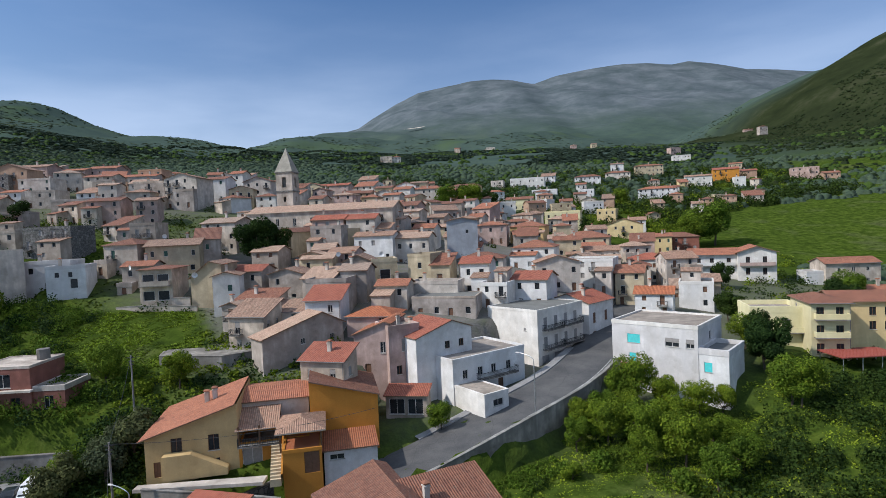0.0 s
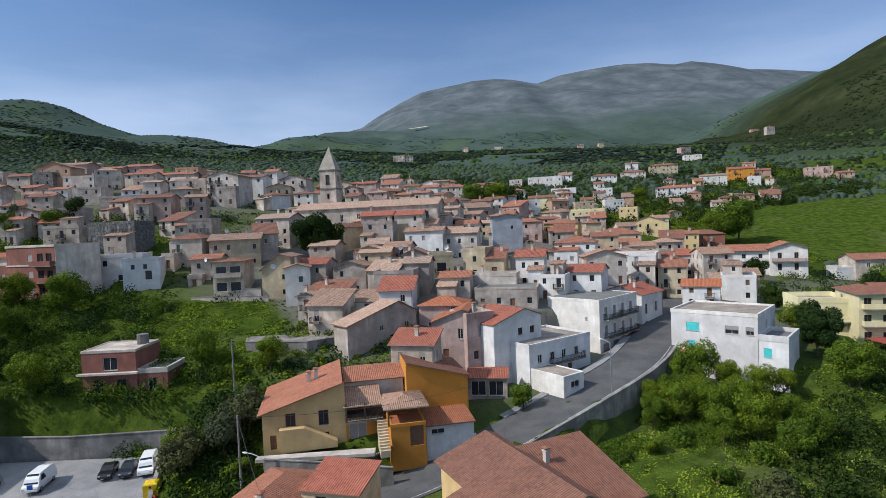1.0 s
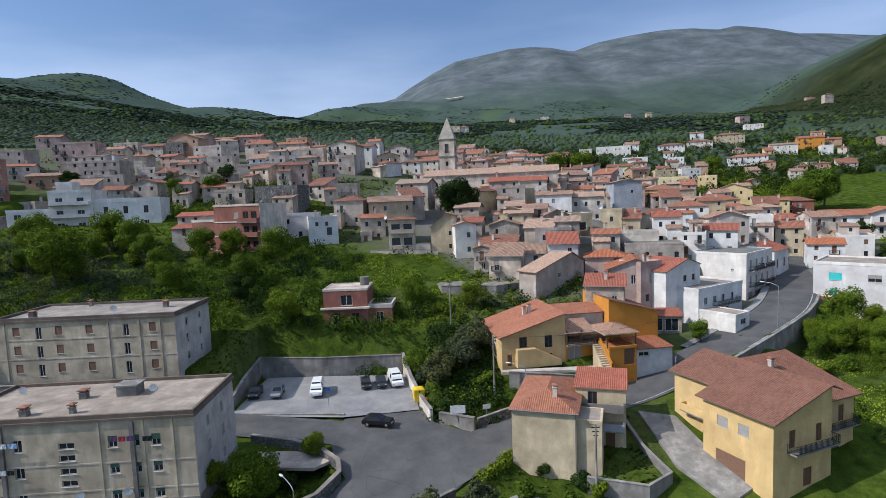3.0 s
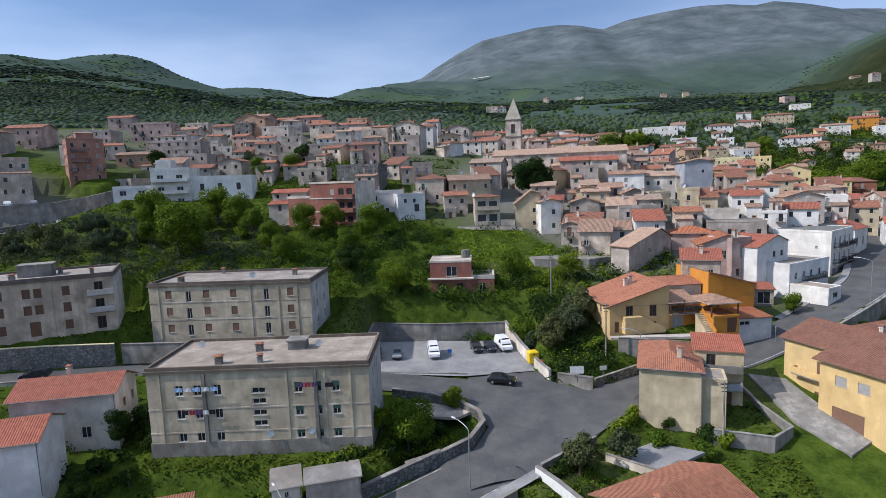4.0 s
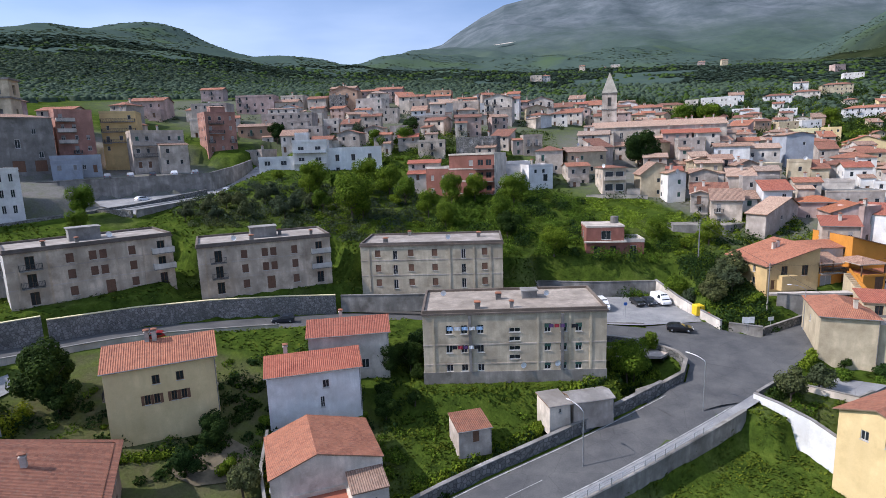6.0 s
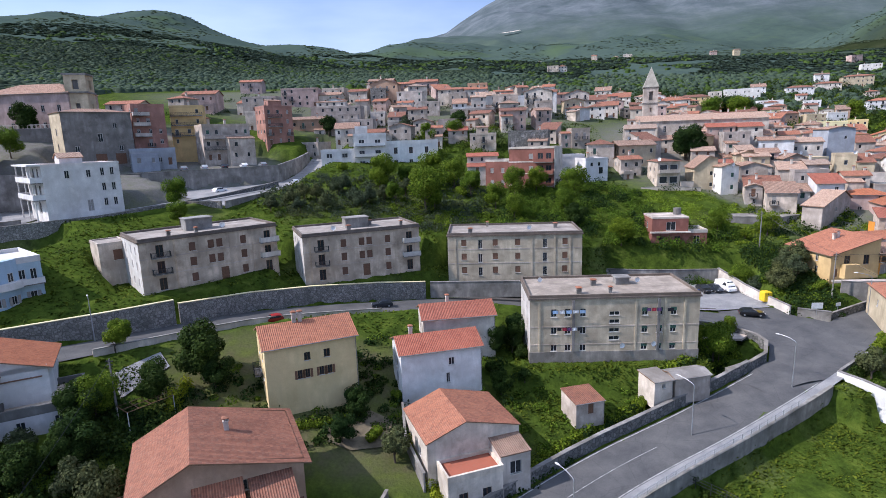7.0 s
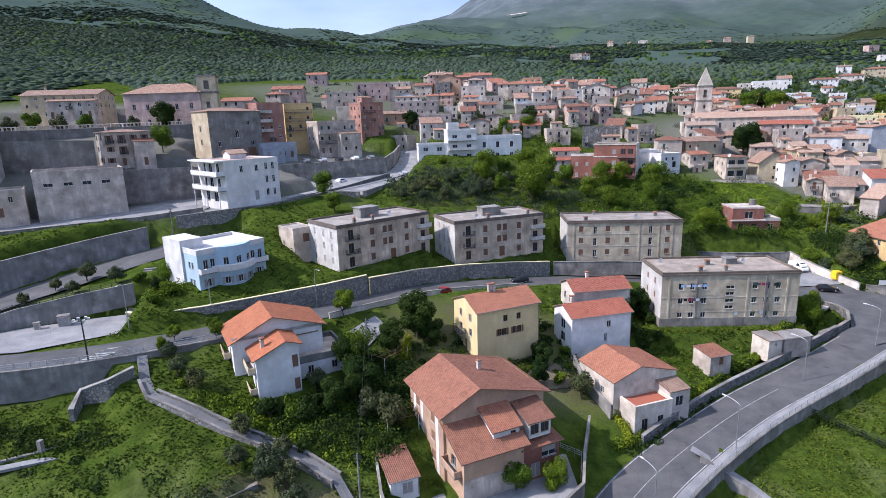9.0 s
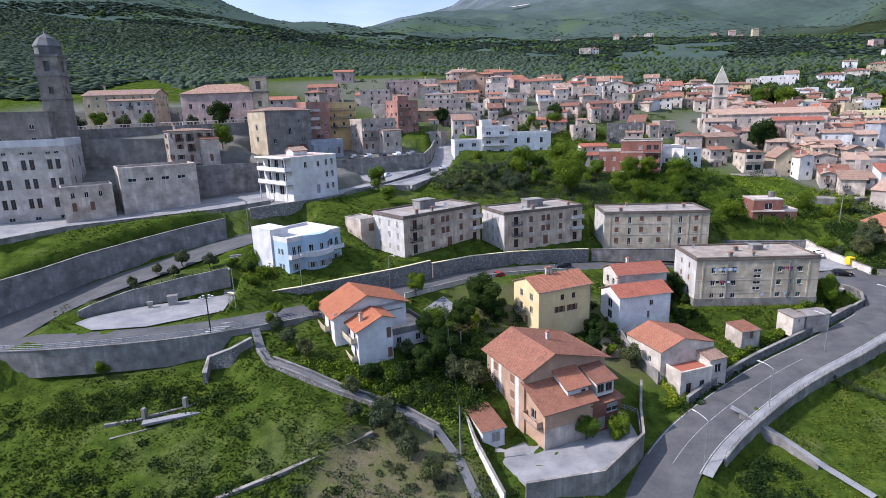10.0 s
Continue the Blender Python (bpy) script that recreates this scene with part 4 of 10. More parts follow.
    if roof != "flat" and detail and gutters:
        bm = bmesh.new()
        tube(bm, (-over, -over - 0.06, h - over * pitch + 0.02), (w + over, -over - 0.06, h - over * pitch + 0.02), 0.07, 0.07, 6)
        part("gutter", bm, GUTTER, root).matrix_basis = off
        bm = bmesh.new()
        tube(bm, (w - 0.1, -0.1, -0.2), (w - 0.1, -0.1, h - over * pitch), 0.05, 0.05, 6)
        part("downpipe", bm, GUTTER, root).matrix_basis = off
    def rise(u):
        return h + (ridge[1] - h) * u / ridge[0] if u < ridge[0] else ridge[1] + (ridge[2] - ridge[1]) * (u - ridge[0]) / max(w - ridge[0], 0.1)
    for cx, cy in chimneys:
        zc = h + (min(cy, d - cy) * pitch if roof == "gx" else min(cx, w - cx) * pitch if roof == "gy" else min(cx, w - cx, cy, d - cy) * pitch if roof == "hip" else 0.3 if roof == "flat" else (rise(cx) - h if roof == "ay" else cy * pitch))
        chimney(root, cx + at[0], cy + at[1], zc + at[2])
    for side, u, zb, bw, solid in balconies:
        f, rot = WALLROT[side]
        o = f(w, d)
        balcony(root, off @ pose(o[0] + math.cos(radians(rot)) * u, o[1] + math.sin(radians(rot)) * u, zb, 0, 0, rot), bw, 1.1, P[solid] if solid else None)
    return root


NAMES_W = {"salmon": "salmon-red", "white": "white", "offwhite": "off-white", "cream": "cream", "grey": "grey", "dirty": "weathered grey-beige", "pink": "pale pink", "peach": "peach", "orange": "orange", "ochre": "ochre", "yellow": "yellow", "lemon": "pale yellow", "red": "brick-red", "stone": "bare stone", "darkstone": "dark stone", "bluegrey": "blue-grey", "block": "ochre-grey", "blue": "pale blue", "concrete": "concrete"}
NAMES_T = {"terra": "terracotta", "red": "red", "old": "old weathered", "brown": "brown", "orange": "orange", "pale": "bleached"}


def village(x, y, yaw, w, d, h, roof, wall, tile, z=None, **kw):
    """A village house standing on the slope."""
    if z is None:
        c, s = math.cos(radians(yaw)), math.sin(radians(yaw))
        z = ground_z(x + c * w / 2, y + s * w / 2) - 0.2
    r = random.Random(round(x * 3 + y * 5))
    label = f"{NAMES_W[wall]} {'plastered' if 'stone' not in wall else 'walled'} village house with {'a flat roof terrace' if roof == 'flat' else NAMES_T[tile] + ' tiled roof'}"
    ch = kw.pop("chimneys", ((w * r.uniform(0.2, 0.8), d * r.uniform(0.25, 0.75)),) if r.random() < 0.6 else ())
    annex = kw.pop("annex", True)
    root = house(x, y, z, yaw, w, d, h, roof, wall, tile, label=label, group="village houses", chimneys=ch, deep=6.0, detail=y < 105, pitch=kw.pop("pitch", r.uniform(0.26, 0.36)), **kw)
    if annex and y < 205 and r.random() < 0.75:
        pick, wall_b = r.random(), r.choice((wall, wall, "dirty", "offwhite", "grey"))
        if pick < 0.4:
            aw, ad, ah = r.uniform(2.4, 0.6 * w + 0.6), r.uniform(2.2, 4.2), h * r.uniform(0.35, 0.75)
            house(0, 0, 0, 0, aw, ad, ah, r.choice(("mono", "flat", "mono")), wall_b, r.choice((tile, "old", "pale", "brown")), root=root, at=(r.choice((0.0, w - aw)), -ad, 0), deep=5.0, over=0.25, pitch=0.22, gutters=False, detail=y < 105, parapet=0.6)
        elif pick < 0.7:
            aw, ah = r.uniform(2.2, 4.0), h * r.uniform(0.4, 0.85)
            house(0, 0, 0, 0, aw, d * r.uniform(0.5, 0.9), ah, r.choice(("gx", "flat", "mono")), wall_b, r.choice((tile, "old", "pale", "terra")), root=root, at=(-aw if r.random() < 0.5 else w, r.uniform(0.2, 1.2), 0), deep=5.0, over=0.2, pitch=0.25, gutters=False, detail=y < 105, parapet=0.7)
        elif roof == "flat":
            aw = r.uniform(2.4, 0.6 * w)
            house(0, 0, 0, 0, aw, d * 0.45, 2.4, r.choice(("mono", "flat")), wall_b, tile, root=root, at=(r.uniform(0.3, w - aw - 0.3), d * 0.5, h), deep=0.2, over=0.2, pitch=0.15, gutters=False, detail=y < 105, parapet=0.15)
    return root


# ---- the larger houses along the roads ----
FLATBLOCK = "ochre-grey three-storey apartment block with a flat screeded roof"


def block(x, y, z, yaw, w, d, h, wins, base=None, wall="block", hut=None, label=FLATBLOCK, seed=1, balconies=(), ends=None):
    root = house(x, y, z, yaw, w, d, h, "flat", wall, wins=wins, label=label, category="apartment block", name="apartment_block", group="apartment blocks", parapet=0.4, deep=4.0, cornice="soot", balconies=balconies, ends=ends)
    rng = random.Random(seed)
    bm = bmesh.new()
    box(bm, -0.22, -0.22, h - 0.34, w + 0.22, d + 0.22, h - 0.06)
    part("cornice", bm, P["soot"], root, "blackened concrete cornice band")
    for k in range(7):
        u = w * (k + 0.5) / 7 + (0.4 if k % 2 else -0.4)
        if all(abs(u - c) > r[3] / 2 + 0.3 for r in wins if r[0] == 0 for c in r[2]):
            bm = bmesh.new()
            box(bm, u - 0.16, -0.1, (base or 0) - 0.2, u + 0.16, 0.02, h - 0.35)
            part("pilaster", bm, P[wall], root)
    for z in (3.2, 6.3):
        bm = bmesh.new()
        box(bm, -0.04, -0.05, z - 0.09, w + 0.04, 0.0, z + 0.09)
        part("string_course", bm, P["dirty"], root)
    if base:
        bm = bmesh.new()
        box(bm, -0.12, -0.12, -4, w + 0.12, d + 0.12, base)
        part("plinth", bm, P["concrete"], root, "stained grey rendered plinth")
    for k in range(3):
        chimney(root, rng.uniform(0.12, 0.9) * w, rng.choice((0.16, 0.55, 0.85)) * d, h + 0.1, rng.uniform(0.5, 0.9), 0.6, P["concrete"])
    if hut:
        bm = bmesh.new()
        hx, hy, hw, hd, hh = hut
        box(bm, hx, hy, h - 0.1, hx + hw, hy + hd, h + hh)
        box(bm, hx - 0.2, hy - 0.2, h + hh, hx + hw + 0.2, hy + hd + 0.2, h + hh + 0.18)
        part("stair_head", bm, P["concrete"], root)
    return root


b4w = [(0, (2.0, 5.0, 8.0), (4.0, 6.3, 8.8), 1.0, 1.35, "plain"), (0, (2.0, 5.0, 8.0), (19.0, 21.4, 23.7), 1.0, 1.35, "halfg"),
       (0, (3.8, 5.2, 6.7, 8.1), (14.0,), 1.7, 0.7, "plain"), (3, (2.4, 5.4, 8.4), (4.5, 9.0), 0.9, 1.3, "shutb"), (1, (2.4, 5.4, 8.4), (4.0, 8.5), 0.9, 1.3, "shuty")]
block(-100.6, 33.0, 4.7, 5.7, 27.9, 13, 11.4, b4w, 1.9, hut=(16, 7, 2.4, 2.0, 1.2), seed=4, ends="lime")
b3w = [(0, (1.0, 4.0, 7.0), (3.5, 10.2, 15.0, 25.0), 1.1, 1.4, "shutb"), (0, (0.4, 3.4, 6.4), (7.0, 20.8), 0.9, 1.9, "plain"), (3, (1.2, 4.2, 7.0), (4, 9), 0.9, 1.3, "shuty"), (1, (1.2, 4.2, 7.0), (4, 9), 0.9, 1.3, "plain")]
block(-117.4, 60.2, 12.6, 3.6, 28.6, 13, 9.5, b3w, seed=3, ends="lime")
b2w = [(0, (0.9, 3.9, 6.7), (8.2, 17.6), 1.15, 1.6, "shutb"), (0, (3.9, 6.7), (12.0, 13.6), 1.15, 1.6, "shutb"), (0, (0.2,), (12.8,), 1.5, 2.5, "doorb"), (0, (0.3, 3.4, 6.4), (3.6, 22.4), 1.3, 2.2, "plainb"), (3, (1.2, 4.2, 7.0), (3.5, 6.5, 9.5), 0.9, 1.4, "shuty")]
block(-144.9, 47.5, 14.7, 30, 24.7, 13, 9.7, b2w, wall="flats", hut=(10, 5, 5, 3.2, 2.0), seed=2, ends="lime", balconies=((0, 20.8, 3.4, 3.8, "lime"), (0, 20.8, 6.4, 3.8, "lime"), (0, 2.2, 3.4, 2.8, None), (0, 2.2, 6.4, 2.8, None)), label="weathered grey three-storey apartment block with a stair head on top")
b1w = [(0, (0.9, 3.9, 6.7), (9.0, 18.6), 1.15, 1.6, "shutb"), (0, (3.9, 6.7), (12.4, 14.0), 1.15, 1.6, "shutb"), (0, (0.2,), (14.6,), 1.5, 2.5, "doorb"), (0, (0.3, 3.4, 6.4), (3.4, 23.5), 1.3, 2.2, "plainb"), (3, (1.2, 4.2, 7.0), (3, 7, 10.5), 0.9, 1.4, "shuty")]
block(-168.5, 31.3, 16.9, 48, 25.5, 13, 9.6, b1w, wall="flats", hut=(10, 6, 5, 3.2, 2.2), seed=1, ends="lime", balconies=((0, 21.8, 3.4, 3.8, "lime"), (0, 21.8, 6.4, 3.8, "lime"), (0, 1.8, 3.4, 3.2, None), (0, 1.8, 6.4, 3.2, None)), label="three-storey weathered grey apartment block with whitewashed end wall")

# yellow house below the road
h = house(-137.3, 11.7, 6.0, 31.5, 13.0, 9.6, 8.8, "gx", "yellow", "terra", label="yellow house with a red tiled gable roof below the road", chimneys=((5.0, 4.6), (5.9, 4.6)), pitch=0.4, over=0.35,
          wins=[(0, (6.2,), (5.8, 8.6), 0.9, 1.2, "plainb"), (0, (3.6,), (4.6, 5.7, 7.7, 8.9), 0.7, 1.3, "openb"), (3, (3.4, 6.2), (3.0, 6.8), 1.1, 1.5, "plain"), (3, (0.3,), (5.0,), 1.0, 2.1, "doorb"), (1, (3.6, 6.2), (3.0, 6.5), 0.9, 1.2, "shutb")],
          balconies=((3, 1.6, 3.3, 3.2, None),))
# pair of white houses with red roofs
house(-119.9, 19.6, 4.9, 22, 12.6, 7.6, 6.3, "gx", "white", "red", label="white house with red tiled roof stepping down the slope", chimneys=((2.6, 5.2),), pitch=0.42, over=0.35, wins=[(0, (3.7,), (7.8,), 0.9, 1.2, "plain"), (0, (0.9,), (7.2,), 0.6, 1.6, "plain"), (3, (3.0, 0.4), (3.8,), 1.8, 1.9, "plain")])
house(-118.4, 31.5, 6.3, 16, 12.4, 7.6, 6.4, "gx", "offwhite", "red", label="off-white house with red tiled roof beside the upper road", chimneys=((5, 5.4),), pitch=0.42, over=0.35, wins=[(0, (0.6,), (8.6,), 1.2, 1.5, "plain"), (3, (0.4, 3.4), (2.5, 5.5), 1.2, 1.6, "plain"), (1, (3.4,), (3, 6), 0.9, 1.2, "shutb")])
# villa with broad asymmetric roof
v = house(-140.6, -12.3, -2.2, 32, 16.8, 12.4, 10.6, "ay", "peach", "brown", ridge=(5.6, 13.4, 10.4), over=0.8, chimneys=((9.5, 7),), label="peach and white villa with broad brown tiled roof and lower wings", gutters=False,
          wins=[(3, (1.6, 4.7, 7.6), (3.2, 8.8), 1.3, 1.5, "shutb"), (0, (8.6,), (10.4,), 0.9, 1.2, "plain"), (1, (4.7, 7.6), (3.5, 8.5), 1.2, 1.4, "shutb")])
house(0, 0, 0, 0, 9.4, 5.4, 6.6, "mono", "peach", "terra", root=v, at=(0.4, -5.5, 0), pitch=0.42, over=0.7, gutters=False, wins=[(0, (0.1,), (4.9,), 1.0, 2.3, "doory"), (3, (3.8,), (2.2,), 1.4, 1.7, "plain")], balconies=((3, 0.3, 3.6, 4.4, "peach"),))
house(0, 0, 0, 0, 6.2, 5.4, 5.2, "mono", "red", "brown", root=v, at=(9.8, -5.2, 0), pitch=0.12, over=0.5, gutters=False, wins=[(0, (0.2,), (2.2,), 1.6, 2.3, "doory"), (0, (3.0,), (4.4,), 2.4, 1.6, "halfy")])
house(0, 0, 0, 0, 3.6, 4.6, 2.6, "mono", "white", "brown", root=v, at=(11.4, -4.4, 6.0), pitch=0.26, over=0.5, gutters=False, deep=0.1, wins=[(0, (0.5,), (0.9, 2.6), 1.4, 1.5, "plainb")])
house(0, 0, 0, 0, 4.2, 4.6, 2.2, "mono", "white", "terra", root=v, at=(5.8, -4.0, 6.3), pitch=0.42, over=0.4, gutters=False, deep=0.1, wins=[(0, (0.5,), (3.2,), 0.9, 1.0, "plainb")])
bm = bmesh.new()
for k, (y0, y1) in enumerate(((4.2, 5.2), (9.8, 10.8), (1.5, 2.4))):
    box(bm, -0.04, 12.4 - y1, -0.5, 0.02, 12.4 - y0, 10.4)
part("wall_band", bm, P["white"], v, "white painted band")
bm = bmesh.new()
box(bm, 0.3, -5.58, -0.5, 9.86, -5.505, 3.3)
part("stone_base", bm, P["dirty"], v, "pale rendered base storey")
house(-147.2, -17.6, -1.6, 28, 4.0, 6.8, 2.6, "mono", "white", "brown", label="small white garden shed with brown tiled lean-to roof", pitch=0.1, name="shed", category="shed", wins=[(0, (0.2,), (2.4,), 1.5, 1.8, "doory")], over=0.25)
# stepped villa with orange roofs
v = house(-174.9, -4.6, 5.2, 36, 14.5, 8.8, 9.8, "ay", "white", "orange", ridge=(6.4, 12.9, 10.2), over=0.7, label="white villa with stepped orange tiled roofs and a brown terrace", gutters=False, wins=[(3, (3.6, 6.6), (2.5, 6.0), 1.1, 1.9, "plainb"), (0, (10.4,), (9.2,), 1.2, 0.9, "plain")], balconies=((3, 0.5, 6.4, 6.0, "cream"), (3, 0.5, 3.2, 6.0, "cream")))
house(0, 0, 0, 0, 6.6, 6.6, 8.6, "ay", "white", "orange", root=v, at=(2.4, -5.8, 0), ridge=(4.6, 10.6, 9.9), over=0.6, chimneys=((1.6, 2.4),), gutters=False, wins=[(0, (6.0,), (5.9,), 0.9, 2.0, "shutb"), (0, (2.2,), (6.0,), 0.9, 1.9, "shutb"), (0, (0.3,), (4.0,), 1.1, 0.8, "plain"), (3, (2.8, 6.2), (2.0, 4.8), 1.0, 2.0, "plainb")], balconies=((3, 0.3, 6.0, 5.6, "cream"), (3, 0.3, 2.6, 5.6, "cream")))
house(0, 0, 0, 0, 8.6, 9.0, 5.4, "flat", "white", root=v, at=(9.1, -3.4, 0), parapet=0.9, flat=P["dirty"], cornice="darkconcrete", wins=[(0, (3.2,), (2.2, 6.2), 1.0, 1.3, "plain"), (0, (0.3,), (6.4,), 2.2, 2.1, "doorb")])
house(0, 0, 0, 0, 4.0, 4.4, 3.6, "mono", "red", "brown", root=v, at=(9.1, 0.6, 5.4), pitch=0.2, over=0.7, deep=0.1, gutters=False, wins=[(0, (0.1,), (2.0,), 1.8, 2.1, "plainb")])


# pale blue villa with bow front
def blue_villa():
    w, d, hh = 14.4, 12.5, 7.6
    root = house(-190.2, 13.4, 17.3, 57, w, d, hh, "flat", "blue", label="pale blue villa with bow front, curved balcony and flat white roof", flat=P["white"], cornice="white", parapet=0.7,
                 wins=[(0, (0.9,), (1.9, 12.8), 1.0, 1.5, "openw"), (0, (4.2,), (1.6, 3.0, 11.6, 13.2), 0.9, 2.0, "plain"), (3, (1.0, 4.4), (3.4,), 0.9, 1.3, "plain"), (3, (1.0, 4.4), (9.2, 10.4), 0.8, 1.3, "plain"), (1, (1.0, 4.4), (4, 8), 1.0, 1.4, "plain")])
    def bow(z0, z1, r, half):
        bm = bmesh.new()
        n = 14
        rows = []
        for i in range(n + 1):
            a = radians(180 + half + (180 - 2 * half) * i / n)
            rows.append((7.4 + r * math.cos(a), 2.2 + r * 0.95 * math.sin(a)))
        lo = [bm.verts.new((x, y, z0)) for x, y in rows]
        hi = [bm.verts.new((x, y, z1)) for x, y in rows]
        for i in range(n):
            bm.faces.new((lo[i], lo[i + 1], hi[i + 1], hi[i]))
        bm.faces.new(hi)
        bm.faces.new(lo[::-1])
        return bm
    part("bow_front", bow(-2, hh + 0.7, 4.4, 32), P["blue"], root)
    part("curved_balcony", bow(3.6, 4.7, 5.3, 26), P["white"], root, "white curved balcony parapet")
    for z, st, hgt in ((1.0, "openw", 1.4), (4.75, "plain", 1.5)):
        for a in (238, 270, 302):
            x, y = 7.4 + 4.42 * math.cos(radians(a)), 2.2 + 4.42 * 0.95 * math.sin(radians(a))
            set_window(root, pose(x, y, z, 0, 0, a - 270) @ pose(-0.5, -0.14, 0), 1.0, hgt, st)
    for x in (0.0, 11.2):
        balcony(root, pose(x, 0, 3.75), 3.2, 1.2, P["white"])
    bm = bmesh.new()
    box(bm, -0.4, 5.5, -2, 4.2, d + 0.4, hh + 2.0)
    part("stair_tower", bm, P["white"], root, "white stair tower above the roof")


blue_villa()
house(-180.5, 36.5, 17.6, 50, 5.0, 7.0, 7.5, "flat", "dirty", label="small weathered plaster tower house with flat roof", wins=[(0, (4.2,), (3.2,), 1.6, 2.0, "shutb")], parapet=0.2)
# white modern house with long balconies
m = house(-203.4, 51.3, 28.8, 54, 15.2, 15.0, 9.2, "flat", "white", label="white modern house with long balconies and a flat roof", flat=P["pink"], parapet=0.15, wins=[(0, (1.0, 3.9, 6.8), (11.6, 13.6), 0.8, 1.5, "plain"), (0, (0.2,), (8.4,), 1.2, 2.2, "doory"), (0, (6.6,), (4.6, 8.8), 0.9, 1.4, "plain"), (3, (3.4, 6.5), (3.5, 7.2, 11.2), 1.9, 2.1, "plain"), (3, (0.3,), (4.0, 9.0), 2.4, 2.2, "plain")])
for z in (3.0, 6.1):
    balcony(m, pose(0, 15.0, z, 0, 0, 270), 15.0, 2.2, P["white"])
bm = bmesh.new()
box(bm, -2.5, -0.3, 9.05, 0, 15.4, 9.35)
part("canopy", bm, P["white"], m)
for y in (0.3, 7.4, 14.6):
    bm = bmesh.new()
    tube(bm, (-1.9, y, -1), (-1.9, y, 9.1), 0.14, 0.14, 8)
    part("column", bm, P["white"], m)
house(0, 0, 0, 0, 4.6, 4.0, 1.2, "gx", "white", "pale", root=m, at=(5.0, 6.4, 9.2), pitch=0.4, over=0.3, deep=0.1, wins=[], gutters=False)
m.matrix_basis = m.matrix_basis @ Matrix.Diagonal((1, 1, 1.19, 1))
# warehouse, small house and the big hospice above the bend
house(-247.0, 40.0, 28.6, 42, 19.5, 12, 9.6, "flat", "dirty", label="grey-beige concrete warehouse with a row of high windows", wins=[(0, (6.3,), (3.0, 7.2, 11.2, 15.4), 2.0, 0.9, "plain"), (1, (6.3,), (4, 8), 1.6, 0.9, "plain")], parapet=0.6)
house(-256.5, 30.5, 28.4, 42, 11.5, 9, 6.2, "flat", "dirty", label="low weathered house beside the warehouse with rooftop parapet", wins=[(0, (0.2,), (2.4, 6.4), 1.0, 2.2, "doorb"), (0, (3.6,), (2.4, 5.4, 8.6), 0.9, 1.4, "plain")])
hospice = house(-277.5, 11.5, 27.5, 26, 33, 14, 16.5, "flat", "offwhite", label="large pale four-storey hospice with paired shuttered windows and cornice", name="hospice", category="building", wins=[(0, (3.2, 7.4, 11.4), (2.2, 3.9, 7.6, 9.3, 13.0, 14.7, 18.4, 20.1, 23.8, 25.5, 29.2, 30.9), 1.0, 2.1, "plainb"), (0, (0.6,), (3, 8.4, 13.8, 19.2, 24.6, 30), 1.3, 0.8, "plain"), (0, (14.6,), (2.2, 3.9, 7.6, 9.3, 13.0, 14.7, 18.4, 20.1, 23.8, 25.5, 29.2, 30.9), 1.0, 0.6, "plain"), (1, (3.2, 7.4, 11.4), (4, 10), 1.0, 2.0, "shutb")], parapet=1.2, cornice="white")
hospice.matrix_basis = pose(-292.4, 23.0, 25.2, 0, 0, 26) @ Matrix.Diagonal((1.09, 1.1, 1.23, 1))
# palace, castle, little bell tower
house(-262.0, 97.7, 48.5, 6, 26.5, 14, 11.5, "hip", "pink", "old", label="pale pink palace with hipped terracotta roof on the hilltop", wins=[(0, (1.0, 6.0), (3.4, 8, 13, 18, 23), 1.1, 1.9, "plain"), (3, (1.0, 6.0), (4, 9.5), 1.2, 1.9, "plain")], pitch=0.46, deep=6)
# castle: cream side walls carry the sunlit look of the west face as colour
house(-223.5, 81.9, 38.2, 54, 17.5, 11.5, 14.8, "hip", "keep", "old", label="tall grey weathered castle keep with shallow tiled roof", ends="cream", name="castle", category="castle", wins=[(0, (6.6,), (9.0,), 1.2, 2.4, "plain"), (0, (10.4,), (13.0,), 1.0, 1.3, "plain"), (0, (4.0,), (3.0, 14.0), 1.1, 1.6, "plain"), (0, (0.3,), (8.6, 13.6), 2.8, 3.0, "doorb"), (3, (4.5, 8.6), (5.5,), 1.1, 1.8, "plain")], pitch=0.2, deep=6, over=0.3)


